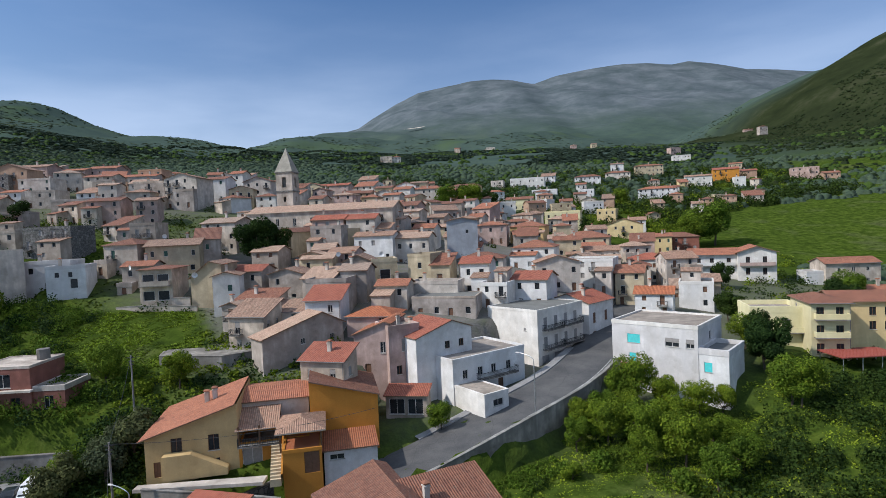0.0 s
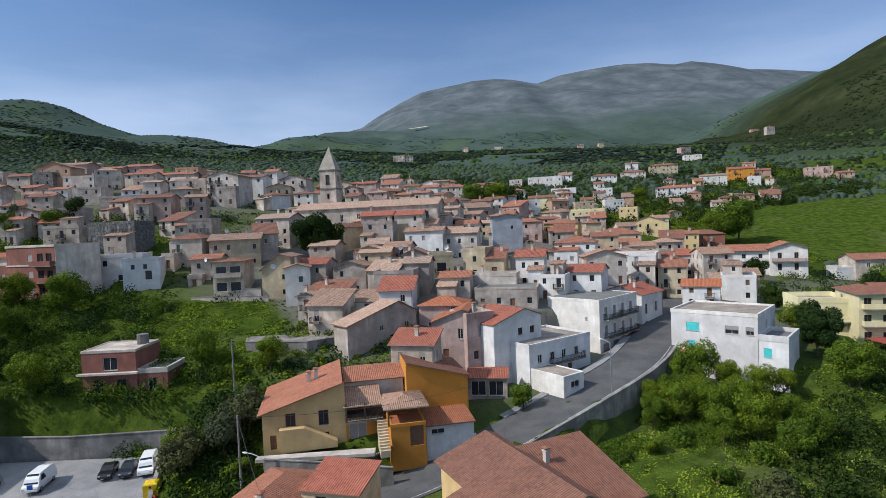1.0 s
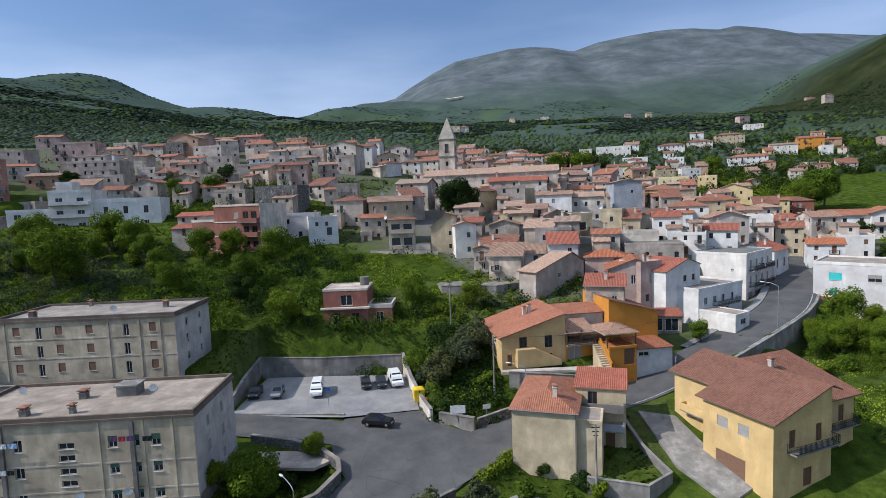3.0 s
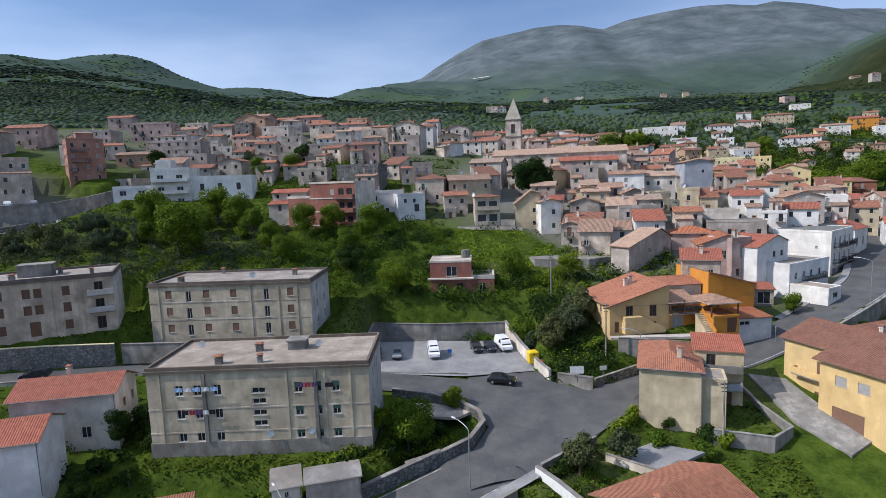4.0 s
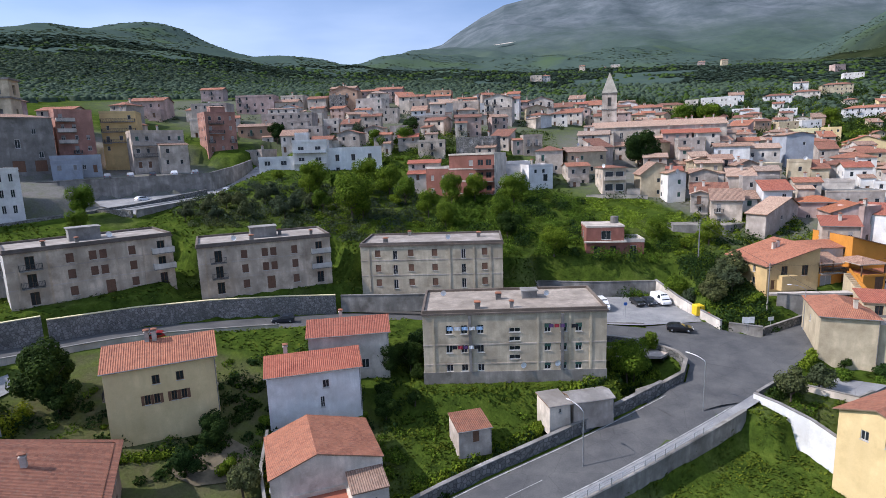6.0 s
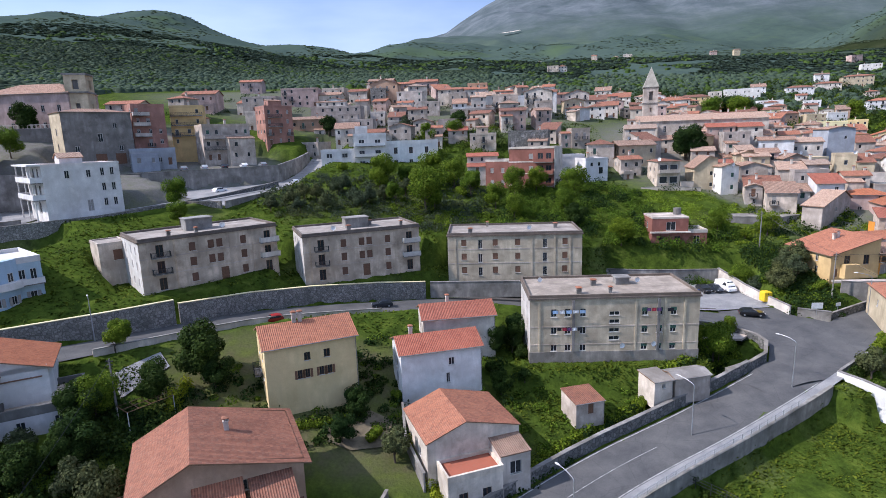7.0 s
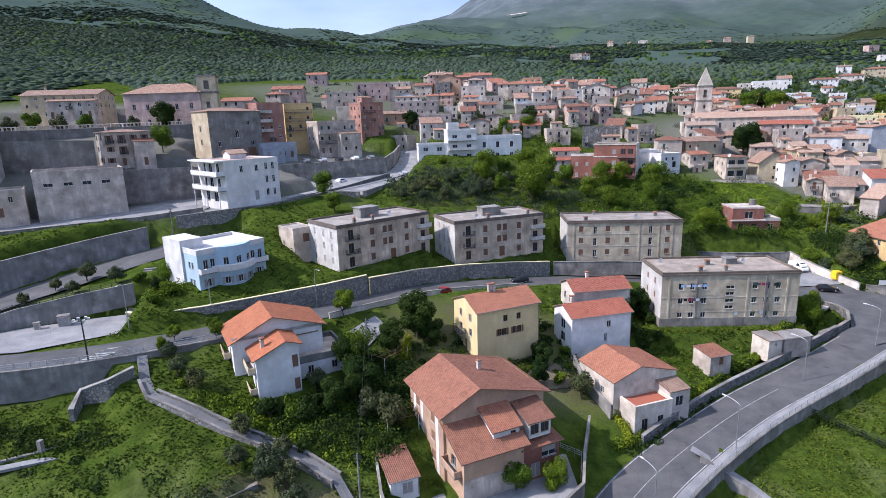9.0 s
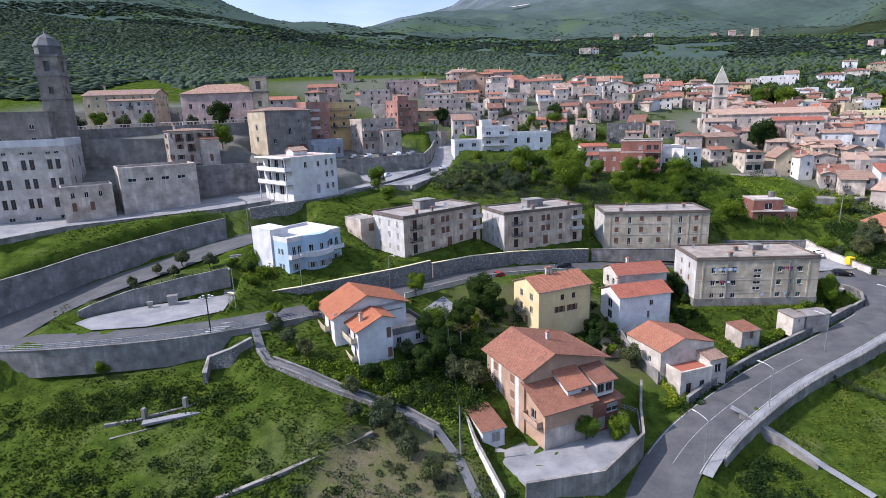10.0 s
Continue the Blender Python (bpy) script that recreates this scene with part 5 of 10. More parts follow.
def bell_tower(x, y, z, w, h, top, yaw, wall, label, dome):
    root = thing("bell_tower", pose(x, y, z, 0, 0, yaw), label, "bell tower")
    bm = bmesh.new()
    for o, u, n in (((0, 0), (1, 0), (0, -1)), ((w, 0), (0, 1), (1, 0)), ((w, w), (-1, 0), (0, 1)), ((0, w), (0, -1), (-1, 0))):
        wall_face(bm, o, u, n, w, -6, h, [(w * 0.36, w * 0.64, h - 4.4, h - 1.6), (w * 0.4, w * 0.6, h - 10.5, h - 8.5)], 0.6)
    part("wall", bm, P[wall], root)
    # added dark box inside the tower, stands in for the shade behind its openings
    bm = bmesh.new()
    box(bm, 0.65, 0.65, h - 11, w - 0.65, w - 0.65, h - 0.4)
    part("core", bm, P["darkconcrete"], root)
    for zz in (h - 0.3, h - 5.6, h - 12):
        bm = bmesh.new()
        box(bm, -0.35, -0.35, zz, w + 0.35, w + 0.35, zz + 0.5)
        part("cornice", bm, P["concrete"], root)
    if dome:
        bm = bmesh.new()
        prev = None
        for r, zz in ((0.56, 0.2), (0.56, 2.2), (0.6, 2.3), (0.6, 2.6), (0.52, 3.4), (0.38, 4.6), (0.2, 5.4), (0.06, 5.9), (0.05, 6.9)):
            cur = [bm.verts.new((w / 2 + r * w * math.cos(a * math.pi / 4 + 0.39), w / 2 + r * w * math.sin(a * math.pi / 4 + 0.39), h + zz)) for a in range(8)]
            if prev:
                for i in range(8):
                    bm.faces.new((prev[i], prev[(i + 1) % 8], cur[(i + 1) % 8], cur[i]))
            prev = cur
        bm.faces.new(prev)
        part("dome", bm, P["darkconcrete"], root, "dark octagonal lantern and cupola")
    return root


bell_tower(-236.6, 100.5, 47.0, 6.0, 18.2, 0, 20, "cream", "small square plastered bell tower beside the palace", False)
bell_tower(-275.0, 50.6, 37.0, 5.9, 32.6, 0, 22, "keep", "tall dark stone bell tower with octagonal cupola", True)
house(-300.0, 36.0, 36.5, 22, 31, 15, 17.5, "flat", "keep", label="dark grey church body with small windows beside the tower", name="old_church", category="church", wins=[(0, (9.5, 13.0), (12.0, 18.0, 26.5), 1.3, 1.3, "plain"), (0, (4.5,), (16, 24), 1.0, 1.6, "plain")], parapet=0.3)
# farmhouse with outside stair
f = house(-37.3, 66.4, 10.9, 12, 10.8, 13.0, 5.0, "ay", "ochre", "terra", ridge=(10.6, 8.2, 8.0), over=0.6, label="ochre and orange farmhouse with terracotta roofs and outside stair", chimneys=((6.0, 7.0), (7.0, 7.2)), gutters=False,
          wins=[(0, (2.7,), (3.6, 7.9), 1.3, 2.0, "plainb"), (0, (0.1,), (1.3, 3.6), 0.8, 1.9, "doorb"), (0, (0.7,), (8.1,), 0.9, 1.0, "plainb"), (3, (0.6, 3.0), (4, 9), 0.9, 1.3, "plain")])
house(0, 0, 0, 0, 8.6, 9.0, 7.0, "gx", "offwhite", "terra", root=f, at=(10.8, 4.4, 0), pitch=0.2, over=0.3, gutters=False, wins=[(0, (3.3,), (2.0, 4.4), 1.0, 2.0, "doorb")])
house(0, 0, 0, 0, 8.6, 4.4, 3.0, "flat", "orange", root=f, at=(10.8, 0, 0), parapet=0.15, flat=P["concrete"], wins=[(0, (0.1,), (1.6,), 2.4, 2.3, "doory"), (0, (0.1,), (5.4,), 1.0, 2.1, "doorb")], balconies=((0, 0, 3.0, 5.0, None),))
house(0, 0, 0, 0, 4.6, 5.6, 3.1, "flat", "orange", root=f, at=(16.4, -4.4, 0), parapet=0.1, flat=T["orange"], wins=[(0, (0.1,), (3.4,), 1.8, 2.6, "doorb")])
bm = bmesh.new()
slab(bm, ((10.5, -0.6, 4.9), (15.8, -0.6, 4.9), (15.8, 4.6, 6.4), (10.5, 4.6, 6.4)), 0.12)
part("porch_roof", bm, [T["old"], P["dirty"]], f, "old mossy tiled porch roof")
bm = bmesh.new()
hip_roof(bm, 5.6, 6.8, 5.3, 0.32, 0.2)
bmesh.ops.remove_doubles(bm, verts=bm.verts, dist=0.002)
part("porch_roof", bm, [T["old"], P["dirty"]], f, "old mossy tiled porch roof").location = (15.8, -4.2, 0)
for x, y in ((10.9, -0.4), (13.4, -0.4), (16.2, -4.1), (21.0, -4.1), (21.0, 1.5)):
    bm = bmesh.new()
    box(bm, x - 0.1, y - 0.1, 2.9, x + 0.1, y + 0.1, 5.3)
    part("post", bm, WOODF, f)
house(0, 0, 0, 0, 9.0, 11.0, 6.9, "ay", "orange", "brown", root=f, at=(19.6, 2.4, 0), ridge=(0.0, 9.4, 6.9), over=0.3, gutters=False, wins=[(3, (5.4,), (8.8,), 0.7, 1.2, "plain")])
house(0, 0, 0, 0, 6.6, 5.6, 2.7, "mono", "white", "orange", root=f, at=(21.2, -3.4, -0.6), pitch=0.08, over=0.2, gutters=False, wins=[(0, (1.5,), (1.6,), 1.8, 0.7, "plain")])
for k in range(11):
    bm = bmesh.new()
    box(bm, 14.9, -5.4 + k * 0.36, -0.6, 16.2, -5.4 + (k + 1) * 0.36, 0.27 * (k + 1))
    part("step", bm, P["cream"], f)
bm = bmesh.new()
quad(bm, ((16.2, -5.6, 0), (16.2, -1.2, 0), (16.2, -1.2, 3.9), (16.2, -5.6, 0.9)))
quad(bm, ((16.4, -1.2, 0), (16.4, -5.6, 0), (16.4, -5.6, 0.9), (16.4, -1.2, 3.9)))
quad(bm, ((16.2, -5.6, 0.9), (16.2, -1.2, 3.9), (16.4, -1.2, 3.9), (16.4, -5.6, 0.9)))
part("stair_wall", bm, P["orange"], f)
bm = bmesh.new()
for pts in (((2.2, -1.4, 0), (9.6, -1.4, 0), (9.6, -1.4, 0.8), (5.4, -1.4, 3.0), (2.2, -1.4, 3.0)),):
    fr = [bm.verts.new(q) for q in pts]
    bk = [bm.verts.new((q[0], 0, q[2])) for q in pts]
    bm.faces.new(fr)
    for i in range(5):
        bm.faces.new((fr[(i + 1) % 5], fr[i], bk[i], bk[(i + 1) % 5]))
part("stair_block", bm, P["ochre"], f)
# big ochre house
b = house(-9.0, 38.8, 2.2, 25, 9.6, 9.6, 10.5, "ay", "ochre", "brown", ridge=(8.7, 13.3, 12.9), over=0.7, label="large ochre house with broad brown tiled roof and garage", gutters=False,
          wins=[(3, (7.4,), (2.9, 5.8), 1.5, 1.3, "shuty"), (3, (1.4,), (4.0,), 4.2, 3.0, "shutb"), (0, (6.8,), (3.0, 7.4), 1.0, 2.1, "doorb"), (0, (1.8,), (5.6,), 1.4, 2.2, "doorb")], balconies=((0, 2.2, 6.5, 7.3, None),))
house(0, 0, 0, 0, 7.0, 7.4, 11.3, "ay", "ochre", "brown", root=b, at=(2.6, 9.6, 0), ridge=(6.1, 13.28, 12.9), over=0.6, gutters=False, wins=[(3, (6.8,), (5.6,), 1.0, 2.1, "shutb"), (3, (2.2,), (5.4,), 1.1, 2.2, "doorb")], balconies=((3, 2.0, 6.5, 5.2, "ochre"),))
house(0, 0, 0, 0, 7.8, 9.0, 10.2, "mono", "ochre", "brown", root=b, at=(9.6, 2.4, 0), pitch=0.3, over=0.7, gutters=False, chimneys=((1.6, 6.6),), wins=[(0, (6.8,), (2.4, 5.4), 1.0, 2.1, "doorb"), (0, (2.2,), (4.4,), 1.6, 2.1, "doorb"), (1, (3.4, 6.6), (3.0, 6.5), 1.0, 1.4, "shutb")], balconies=((0, 0.0, 6.5, 7.4, None),))
# cream house at the bend
c = house(-37.2, 46.6, 4.6, -15, 8.0, 13.0, 7.2, "hip", "cream", "terra", label="cream house with hipped red roof and raised wing at the bend", pitch=0.36, over=0.35, chimneys=((5.2, 2.6),), wins=[(1, (3.6,), (6.4,), 1.1, 2.0, "plainb"), (3, (4.2,), (6,), 0.9, 1.3, "plain")])
house(0, 0, 0, 0, 6.4, 6.0, 8.2, "mono", "cream", "red", root=c, at=(7.4, 6.6, 0), pitch=0.14, over=0.25, gutters=False, wins=[(0, (5.8,), (2.2,), 1.2, 1.9, "plainb"), (0, (3.0,), (2.2,), 1.0, 2.0, "plainb"), (0, (0.2,), (2.0, 4.4), 1.2, 2.1, "doorb")], balconies=((0, 0.6, 2.9, 5.6, "bluegrey"), (0, 0.6, 5.5, 5.6, "concrete")))
house(0, 0, 0, 0, 3.4, 4.4, 6.0, "flat", "cream", root=c, at=(7.6, 0.6, 0), parapet=0.15, wins=[])
# white house with turquoise blinds
w = house(28.6, 95.8, 12.0, -42, 14.2, 12.4, 10.4, "flat", "white", label="white three-storey house with turquoise blinds and a flat roof", wins=[(0, (7.0,), (3.8,), 2.2, 1.5, "shutt"), (0, (3.8,), (3.6,), 1.2, 1.5, "shutt"), (0, (7.0,), (10.2,), 2.2, 1.4, "halfy"), (0, (7.0,), (13.0,), 1.3, 1.4, "halfy"), (0, (0.2,), (3.6,), 3.4, 2.2, "shutb"), (3, (3.8, 7.0), (4, 8.5), 1.1, 1.4, "plain"), (1, (7.6,), (6,), 1.1, 1.4, "plain")], deep=7, parapet=0.3)
house(0, 0, 0, 0, 4.4, 8.6, 6.6, "flat", "white", root=w, at=(14.2, 0.1, 0), parapet=0.7, wins=[(0, (3.6,), (1.4,), 1.2, 1.5, "shutt")], deep=7, flat=BITUMEN)
bm = bmesh.new()
slab(bm, ((0.8, -1.4, 3.0), (6.2, -1.4, 3.0), (6.2, 0, 3.5), (0.8, 0, 3.5)), 0.12)
part("canopy", bm, [T["red"], P["offwhite"]], w)
# white stepped house and its tall neighbour
s = house(0.6, 83.6, 12.9, 36, 15.0, 10.5, 6.5, "flat", "white", label="white stepped house with red roof and terraces by the road", parapet=0.35, wins=[(0, (3.5,), (2.4, 5.4, 8.2, 11.4), 1.0, 1.4, "plain"), (0, (0.2,), (6.4, 9.6), 1.1, 2.1, "doorb"), (3, (3.4,), (4,), 0.9, 1.2, "plain")], balconies=((0, 4.6, 3.0, 8.0, None),))
house(0, 0, 0, 0, 11.0, 9.0, 10.0, "ay", "white", "red", root=s, at=(-3.6, 4.4, 0), ridge=(7.0, 12.0, 10.6), over=0.2, gutters=False, chimneys=((3, 6),), wins=[(0, (7.6,), (6.0, 8.8), 1.0, 1.2, "plainb")])
house(0, 0, 0, 0, 4.6, 7.0, 3.2, "flat", "white", root=s, at=(0.2, -7.0, -0.3), parapet=0.1, wins=[(0, (1.2,), (2.6,), 1.9, 1.0, "plain")])
house(16.0, 97.6, 13.4, 44, 14.6, 11.6, 11.0, "flat", "white", label="tall white house with grey roof and balconied street front", flat=BITUMEN, parapet=0.12, wins=[(0, (0.2,), (2.2, 6.0, 10.2), 2.2, 2.5, "shuty"), (0, (3.9, 7.4), (2.4, 5.6, 8.8, 12.0), 1.1, 2.1, "shuty"), (3, (7.2,), (8.8,), 0.5, 0.5, "plain")], balconies=((0, 1.4, 3.8, 5.6, None), (0, 7.8, 3.8, 5.6, None), (0, 1.4, 7.3, 5.6, None), (0, 7.8, 7.3, 5.6, None)))
house(28.5, 110.5, 15.0, 44, 9.5, 10, 8.4, "gx", "white", "red", label="white street house with red tiled roof and chimneys", chimneys=((3, 3), (7, 6)), wins=[(0, (0.2,), (2, 6.5), 1.4, 2.3, "doorb"), (0, (4.2,), (2, 6.5), 1.0, 2.1, "shutb"), (3, (4.2,), (4,), 0.9, 1.3, "plain")])
# unfinished red house in the bushes
r = house(-70.2, 81.0, 15.2, 2, 8.4, 8.0, 7.0, "flat", "red", label="unfinished brick-red house with slab roof among bushes", flat=P["dirty"], cornice="dirty", parapet=0.1, wins=[(0, (3.9,), (4.4,), 2.2, 2.0, "plain"), (0, (0.4,), (2.4, 6.0), 1.4, 2.0, "plainb"), (3, (3.9, 0.6), (3.6,), 1.2, 1.6, "plain")])
house(0, 0, 0, 0, 4.6, 6.5, 3.4, "flat", "red", root=r, at=(8.4, 0.4, 0), parapet=0.5, cornice="offwhite", wins=[(0, (0.4,), (2.2,), 1.4, 2.0, "plain")])
bm = bmesh.new()
box(bm, -0.5, -0.8, 3.3, 8.8, 0.0, 3.6)
part("slab", bm, P["offwhite"], r)
bm = bmesh.new()
tube(bm, (7.2, 5.0, 6.9), (7.2, 5.0, 8.6), 0.9, 0.9, 12)
part("water_tank", bm, P["concrete"], r)
# brick-red apartment house
r = house(-104.6, 111.2, 26.7, -16.5, 13.4, 10.5, 12.4, "flat", "red", label="brick-red apartment house with pale slab bands and balconies", cornice="offwhite", parapet=0.2, deep=5, wins=[(0, (2.0, 5.6, 9.2), (6.6,), 1.3, 1.5, "shuty"), (0, (1.5, 5.1, 8.6), (9.4, 11.8), 1.6, 2.2, "plainb"), (3, (5.6, 9.2), (3, 7), 1.0, 1.4, "plain")], balconies=((0, 7.6, 8.3, 5.7, "red"), (0, 7.6, 4.9, 5.7, "red"), (0, 7.6, 1.4, 5.7, "red")))
for z in (1.3, 4.8, 8.2, 12.1):
    bm = bmesh.new()
    box(bm, -0.12, -0.14, z, 13.52, 10.6, z + 0.3)
    part("slab_band", bm, P["offwhite"], r)
house(0, 0, 0, 0, 7.6, 8, 8.8, "flat", "red", root=r, at=(-7.6, 0.6, 0), parapet=0.3, cornice="offwhite", deep=5, wins=[(0, (1.6, 5.2), (2, 5.4), 1.0, 1.4, "shuty")])
bm = bmesh.new()
box(bm, 13.42, 0.05, -3, 13.56, 10.45, 12.3)
part("end_wall", bm, P["offwhite"], r, "pale plastered end wall")
# derelict house with broken roof
d = house(-114.2, 6.6, -3.0, 27, 13.0, 10.2, 7.6, "ay", "offwhite", "terra", ridge=(5.4, 9.6, 7.6), over=0.2, label="derelict off-white house with broken red and brown tiled roof", gutters=False, wins=[(3, (4.4,), (3, 7), 0.9, 1.2, "plain"), (1, (3.6, 0.6), (3, 6.5), 1.0, 1.6, "plainb")])
house(0, 0, 0, 0, 7.4, 4.2, 4.6, "flat", "offwhite", root=d, at=(1.2, -4.2, 0), parapet=0.5, flat=T["red"], wins=[(0, (0.3,), (2.0, 5.2), 1.2, 2.2, "plainb"), (1, (0.3,), (2.0,), 1.1, 2.2, "plainb")])
house(0, 0, 0, 0, 4.2, 3.6, 5.8, "mono", "offwhite", "old", root=d, at=(8.6, -3.6, 0), pitch=0.2, over=0.1, gutters=False, wins=[(0, (3.0,), (2.1,), 1.6, 1.8, "plain"), (1, (0.4, 3.2), (1.8,), 1.2, 1.9, "plain")])
# yellow house below the main road, sheds
house(-43.3, 14.2, -1.5, 31.5, 12.0, 8.2, 9.4, "gx", "yellow", "terra", label="yellow house with terracotta roof below the main road", pitch=0.36, over=0.5, chimneys=((2, 2.2),), wins=[(0, (6.2,), (1.6, 5.2, 9.0), 1.0, 1.4, "openb"), (0, (2.6,), (1.6, 5.2, 9.0), 1.0, 1.4, "openb"), (3, (6.6,), (3, 5.6), 0.9, 1.2, "plain")])
house(-94.2, 20.6, 1.6, 22, 4.6, 4.8, 1.9, "mono", "dirty", "brown", pitch=0.08, label="small derelict shed with a patched roof", name="shed", category="shed", wins=[(0, (0.1,), (2.4,), 0.9, 1.9, "doorb")], over=0.15, deep=2)
house(-82.0, 25.6, 2.6, 22, 3.2, 4.2, 2.4, "mono", "offwhite", "zinc", label="small cream store shed with flat sloping roof", name="shed", category="shed", pitch=0.06, wins=[(0, (1.2,), (1.6,), 0.5, 0.7, "plain")], over=0.2, deep=2)
house(-78.6, 27.0, 2.8, 20, 6.2, 3.6, 2.2, "gx", "grey", "zinc", label="low grey shed with corrugated curved roof", name="shed", category="shed", pitch=0.25, wins=[], over=0.2, deep=2)
# long white house on the terrace
l = house(-165.2, 119.6, 33.6, 14, 10.6, 10, 6.2, "flat", "white", label="long white house with stepped flat roofs and terraces", wins=[(0, (1.0, 3.9), (2.6, 7.6), 1.8, 1.4, "plain")], balconies=())
house(0, 0, 0, 0, 10.6, 11, 11.0, "flat", "white", root=l, at=(10.6, -0.6, 0), wins=[(0, (1.0, 4.4, 7.8), (2.6, 7.8), 1.8, 1.6, "plain")], balconies=((0, 0.4, 4.0, 9.8, "white"), (0, 0.4, 7.4, 9.8, "white")))
house(0, 0, 0, 0, 4.0, 5, 2.4, "flat", "white", root=l, at=(11.2, 3, 11.0), wins=[], deep=0.1)
house(0, 0, 0, 0, 17.0, 9, 8.0, "flat", "white", root=l, at=(21.2, 0.4, 0), wins=[(0, (4.6,), (3, 8, 13.2), 1.2, 2.0, "plainb"), (0, (1.2,), (3, 8, 13.2), 1.2, 1.4, "plain")], parapet=0.8)

# villas in the eastern gardens
y = house(64.0, 97.0, 14.2, -15, 6.0, 10.5, 9.6, "hip", "lemon", "brown", label="pale yellow three-storey villa with brown hipped roof and balconies", pitch=0.3, over=0.5, deep=4, wins=[(0, (0.6, 3.8, 7.0), (1.4, 4.4), 1.2, 1.8, "plainb"), (3, (4.2, 7.2), (3.0,), 1.0, 1.4, "plain")], balconies=((0, 0.4, 3.6, 5.2, "lemon"), (0, 0.4, 6.8, 5.2, "lemon")))
house(0, 0, 0, 0, 9.0, 9.0, 7.4, "flat", "lemon", root=y, at=(-8.6, 4.5, 0), parapet=0.9, deep=4, wins=[(0, (4.0,), (2.4, 6.0), 1.3, 1.9, "halfy"), (3, (4.0,), (3.0,), 1.2, 1.4, "plain")], balconies=((0, 0.0, 3.6, 9.0, "lemon"),))
house(0, 0, 0, 0, 10.0, 9.0, 9.0, "gx", "yellow", "brown", root=y, at=(5.8, 6.0, 0), pitch=0.3, over=0.5, deep=4, gutters=False, wins=[(0, (3.8, 6.4), (6.0, 8.4), 1.1, 1.5, "plainb")])
v = house(75.4, 170.0, 21.4, -20, 13.0, 10.0, 6.6, "gx", "white", "terra", label="white two-storey villa with two terracotta gables and terraces", pitch=0.32, over=0.7, deep=5, wins=[(0, (0.6, 3.6), (2.4, 6.0, 10.6), 1.1, 1.8, "plainb")], balconies=((0, 1.0, 3.2, 11.0, "white"),))
house(0, 0, 0, 0, 10.0, 12.0, 7.2, "gy", "white", "terra", root=v, at=(12.8, -2.0, 0), pitch=0.34, over=0.7, deep=5, gutters=False, wins=[(0, (0.5, 3.8), (2.6, 7.0), 1.1, 2.0, "plainb"), (1, (3.6,), (3, 8), 1.1, 1.4, "plain")], balconies=((0, 0.5, 3.2, 9.0, "pink"),))
g = house(110.0, 160.0, 17.6, -8, 14.5, 9.0, 6.8, "gx", "dirty", "terra", label="old unpainted farmhouse with red tiled gable roof by the meadow", pitch=0.32, over=0.4, deep=5, wins=[(0, (1.2, 4.4), (3.6, 7.4, 11.2), 0.9, 1.2, "plain")])
house(0, 0, 0, 0, 4.6, 6.0, 4.2, "flat", "white", root=g, at=(-4.6, 1.0, 0), deep=5, wins=[])
house(93.0, 125.0, 15.0, -12, 13.0, 9.0, 5.6, "gx", "yellow", "terra", label="yellow garden house with terracotta tiled gable roof", pitch=0.34, over=0.6, deep=5, wins=[(0, (0.8,), (2.6, 6.0, 9.8), 1.1, 1.4, "plainb")], chimneys=((6, 4),))
# carport with a red sheet roof
port = thing("carport", pose(64.8, 90.4, 12.8, 0, 0, 2), "open carport with a red sheet roof on steel posts", "carport")
bm = bmesh.new()
box(bm, -0.3, -0.3, 2.7, 10.3, 5.8, 2.85)
for k in range(21):
    box(bm, -0.3 + k * 0.5, -0.3, 2.85, -0.18 + k * 0.5, 5.8, 2.9)
part("roof", bm, simple("red_roof_sheet", (0.3, 0.08, 0.06), 0.5), port, "red corrugated sheet roof")
for x in (0, 3.3, 6.6, 10):
    for yy in (0, 5.4):
        bm = bmesh.new()
        tube(bm, (x, yy, -1.0), (x, yy, 2.7), 0.07, 0.07, 8)
        part("post", bm, GALV, port)


# ---- village houses ----
village(-195.9, 214.4, 0, 10.9, 8, 6, "flat", "dirty", "old", 62.1)
village(-60.4, 278.8, -10, 15.0, 8, 5, "gx", "pink", "red", 57.9)
village(-214.7, 168.6, 8, 14.1, 9, 8, "flat", "grey", "old", 53.8)
village(-208.3, 194.0, 8, 16.7, 9, 8, "flat", "pink", "old", 58.9)
village(-238.6, 164.6, 10, 13.4, 10, 7, "gx", "pink", "terra", 56.9)
village(-248.7, 236.3, 10, 11.5, 8, 6, "gx", "pink", "terra", 69.8)
village(-238.9, 119.5, 12, 10.9, 10, 8, "gx", "offwhite", "terra", 49.5)
village(-194.1, 197.4, 5, 12.3, 8, 6, "gx", "offwhite", "old", 58.0)
village(-182.0, 212.4, 0, 9.0, 8, 6, "gx", "dirty", "brown", 60.2)
village(-171.0, 211.1, 5, 7.4, 7, 8, "flat", "stone", "old", 58.8)
village(-178.0, 235.4, 0, 12.9, 9, 8, "gx", "pink", "old", 64.9)
village(-165.3, 245.0, 0, 9.8, 8, 6, "gx", "pink", "terra", 65.9)
village(-161.1, 261.7, 0, 12.0, 8, 6, "gx", "pink", "terra", 68.4)
village(-134.0, 214.9, 0, 8.4, 8, 7, "flat", "grey", "old", 56.6)
village(-132.7, 233.1, 0, 6.6, 8, 6, "gx", "peach", "terra", 60.6)
village(-126.3, 234.1, 0, 9.8, 9, 9, "flat", "peach", "terra", 60.1)
village(-112.7, 205.1, 0, 11.3, 9, 8, "flat", "dirty", "old", 53.1)
village(-98.6, 199.7, -5, 12.0, 12, 11, "gy", "offwhite", "old", 50.6)
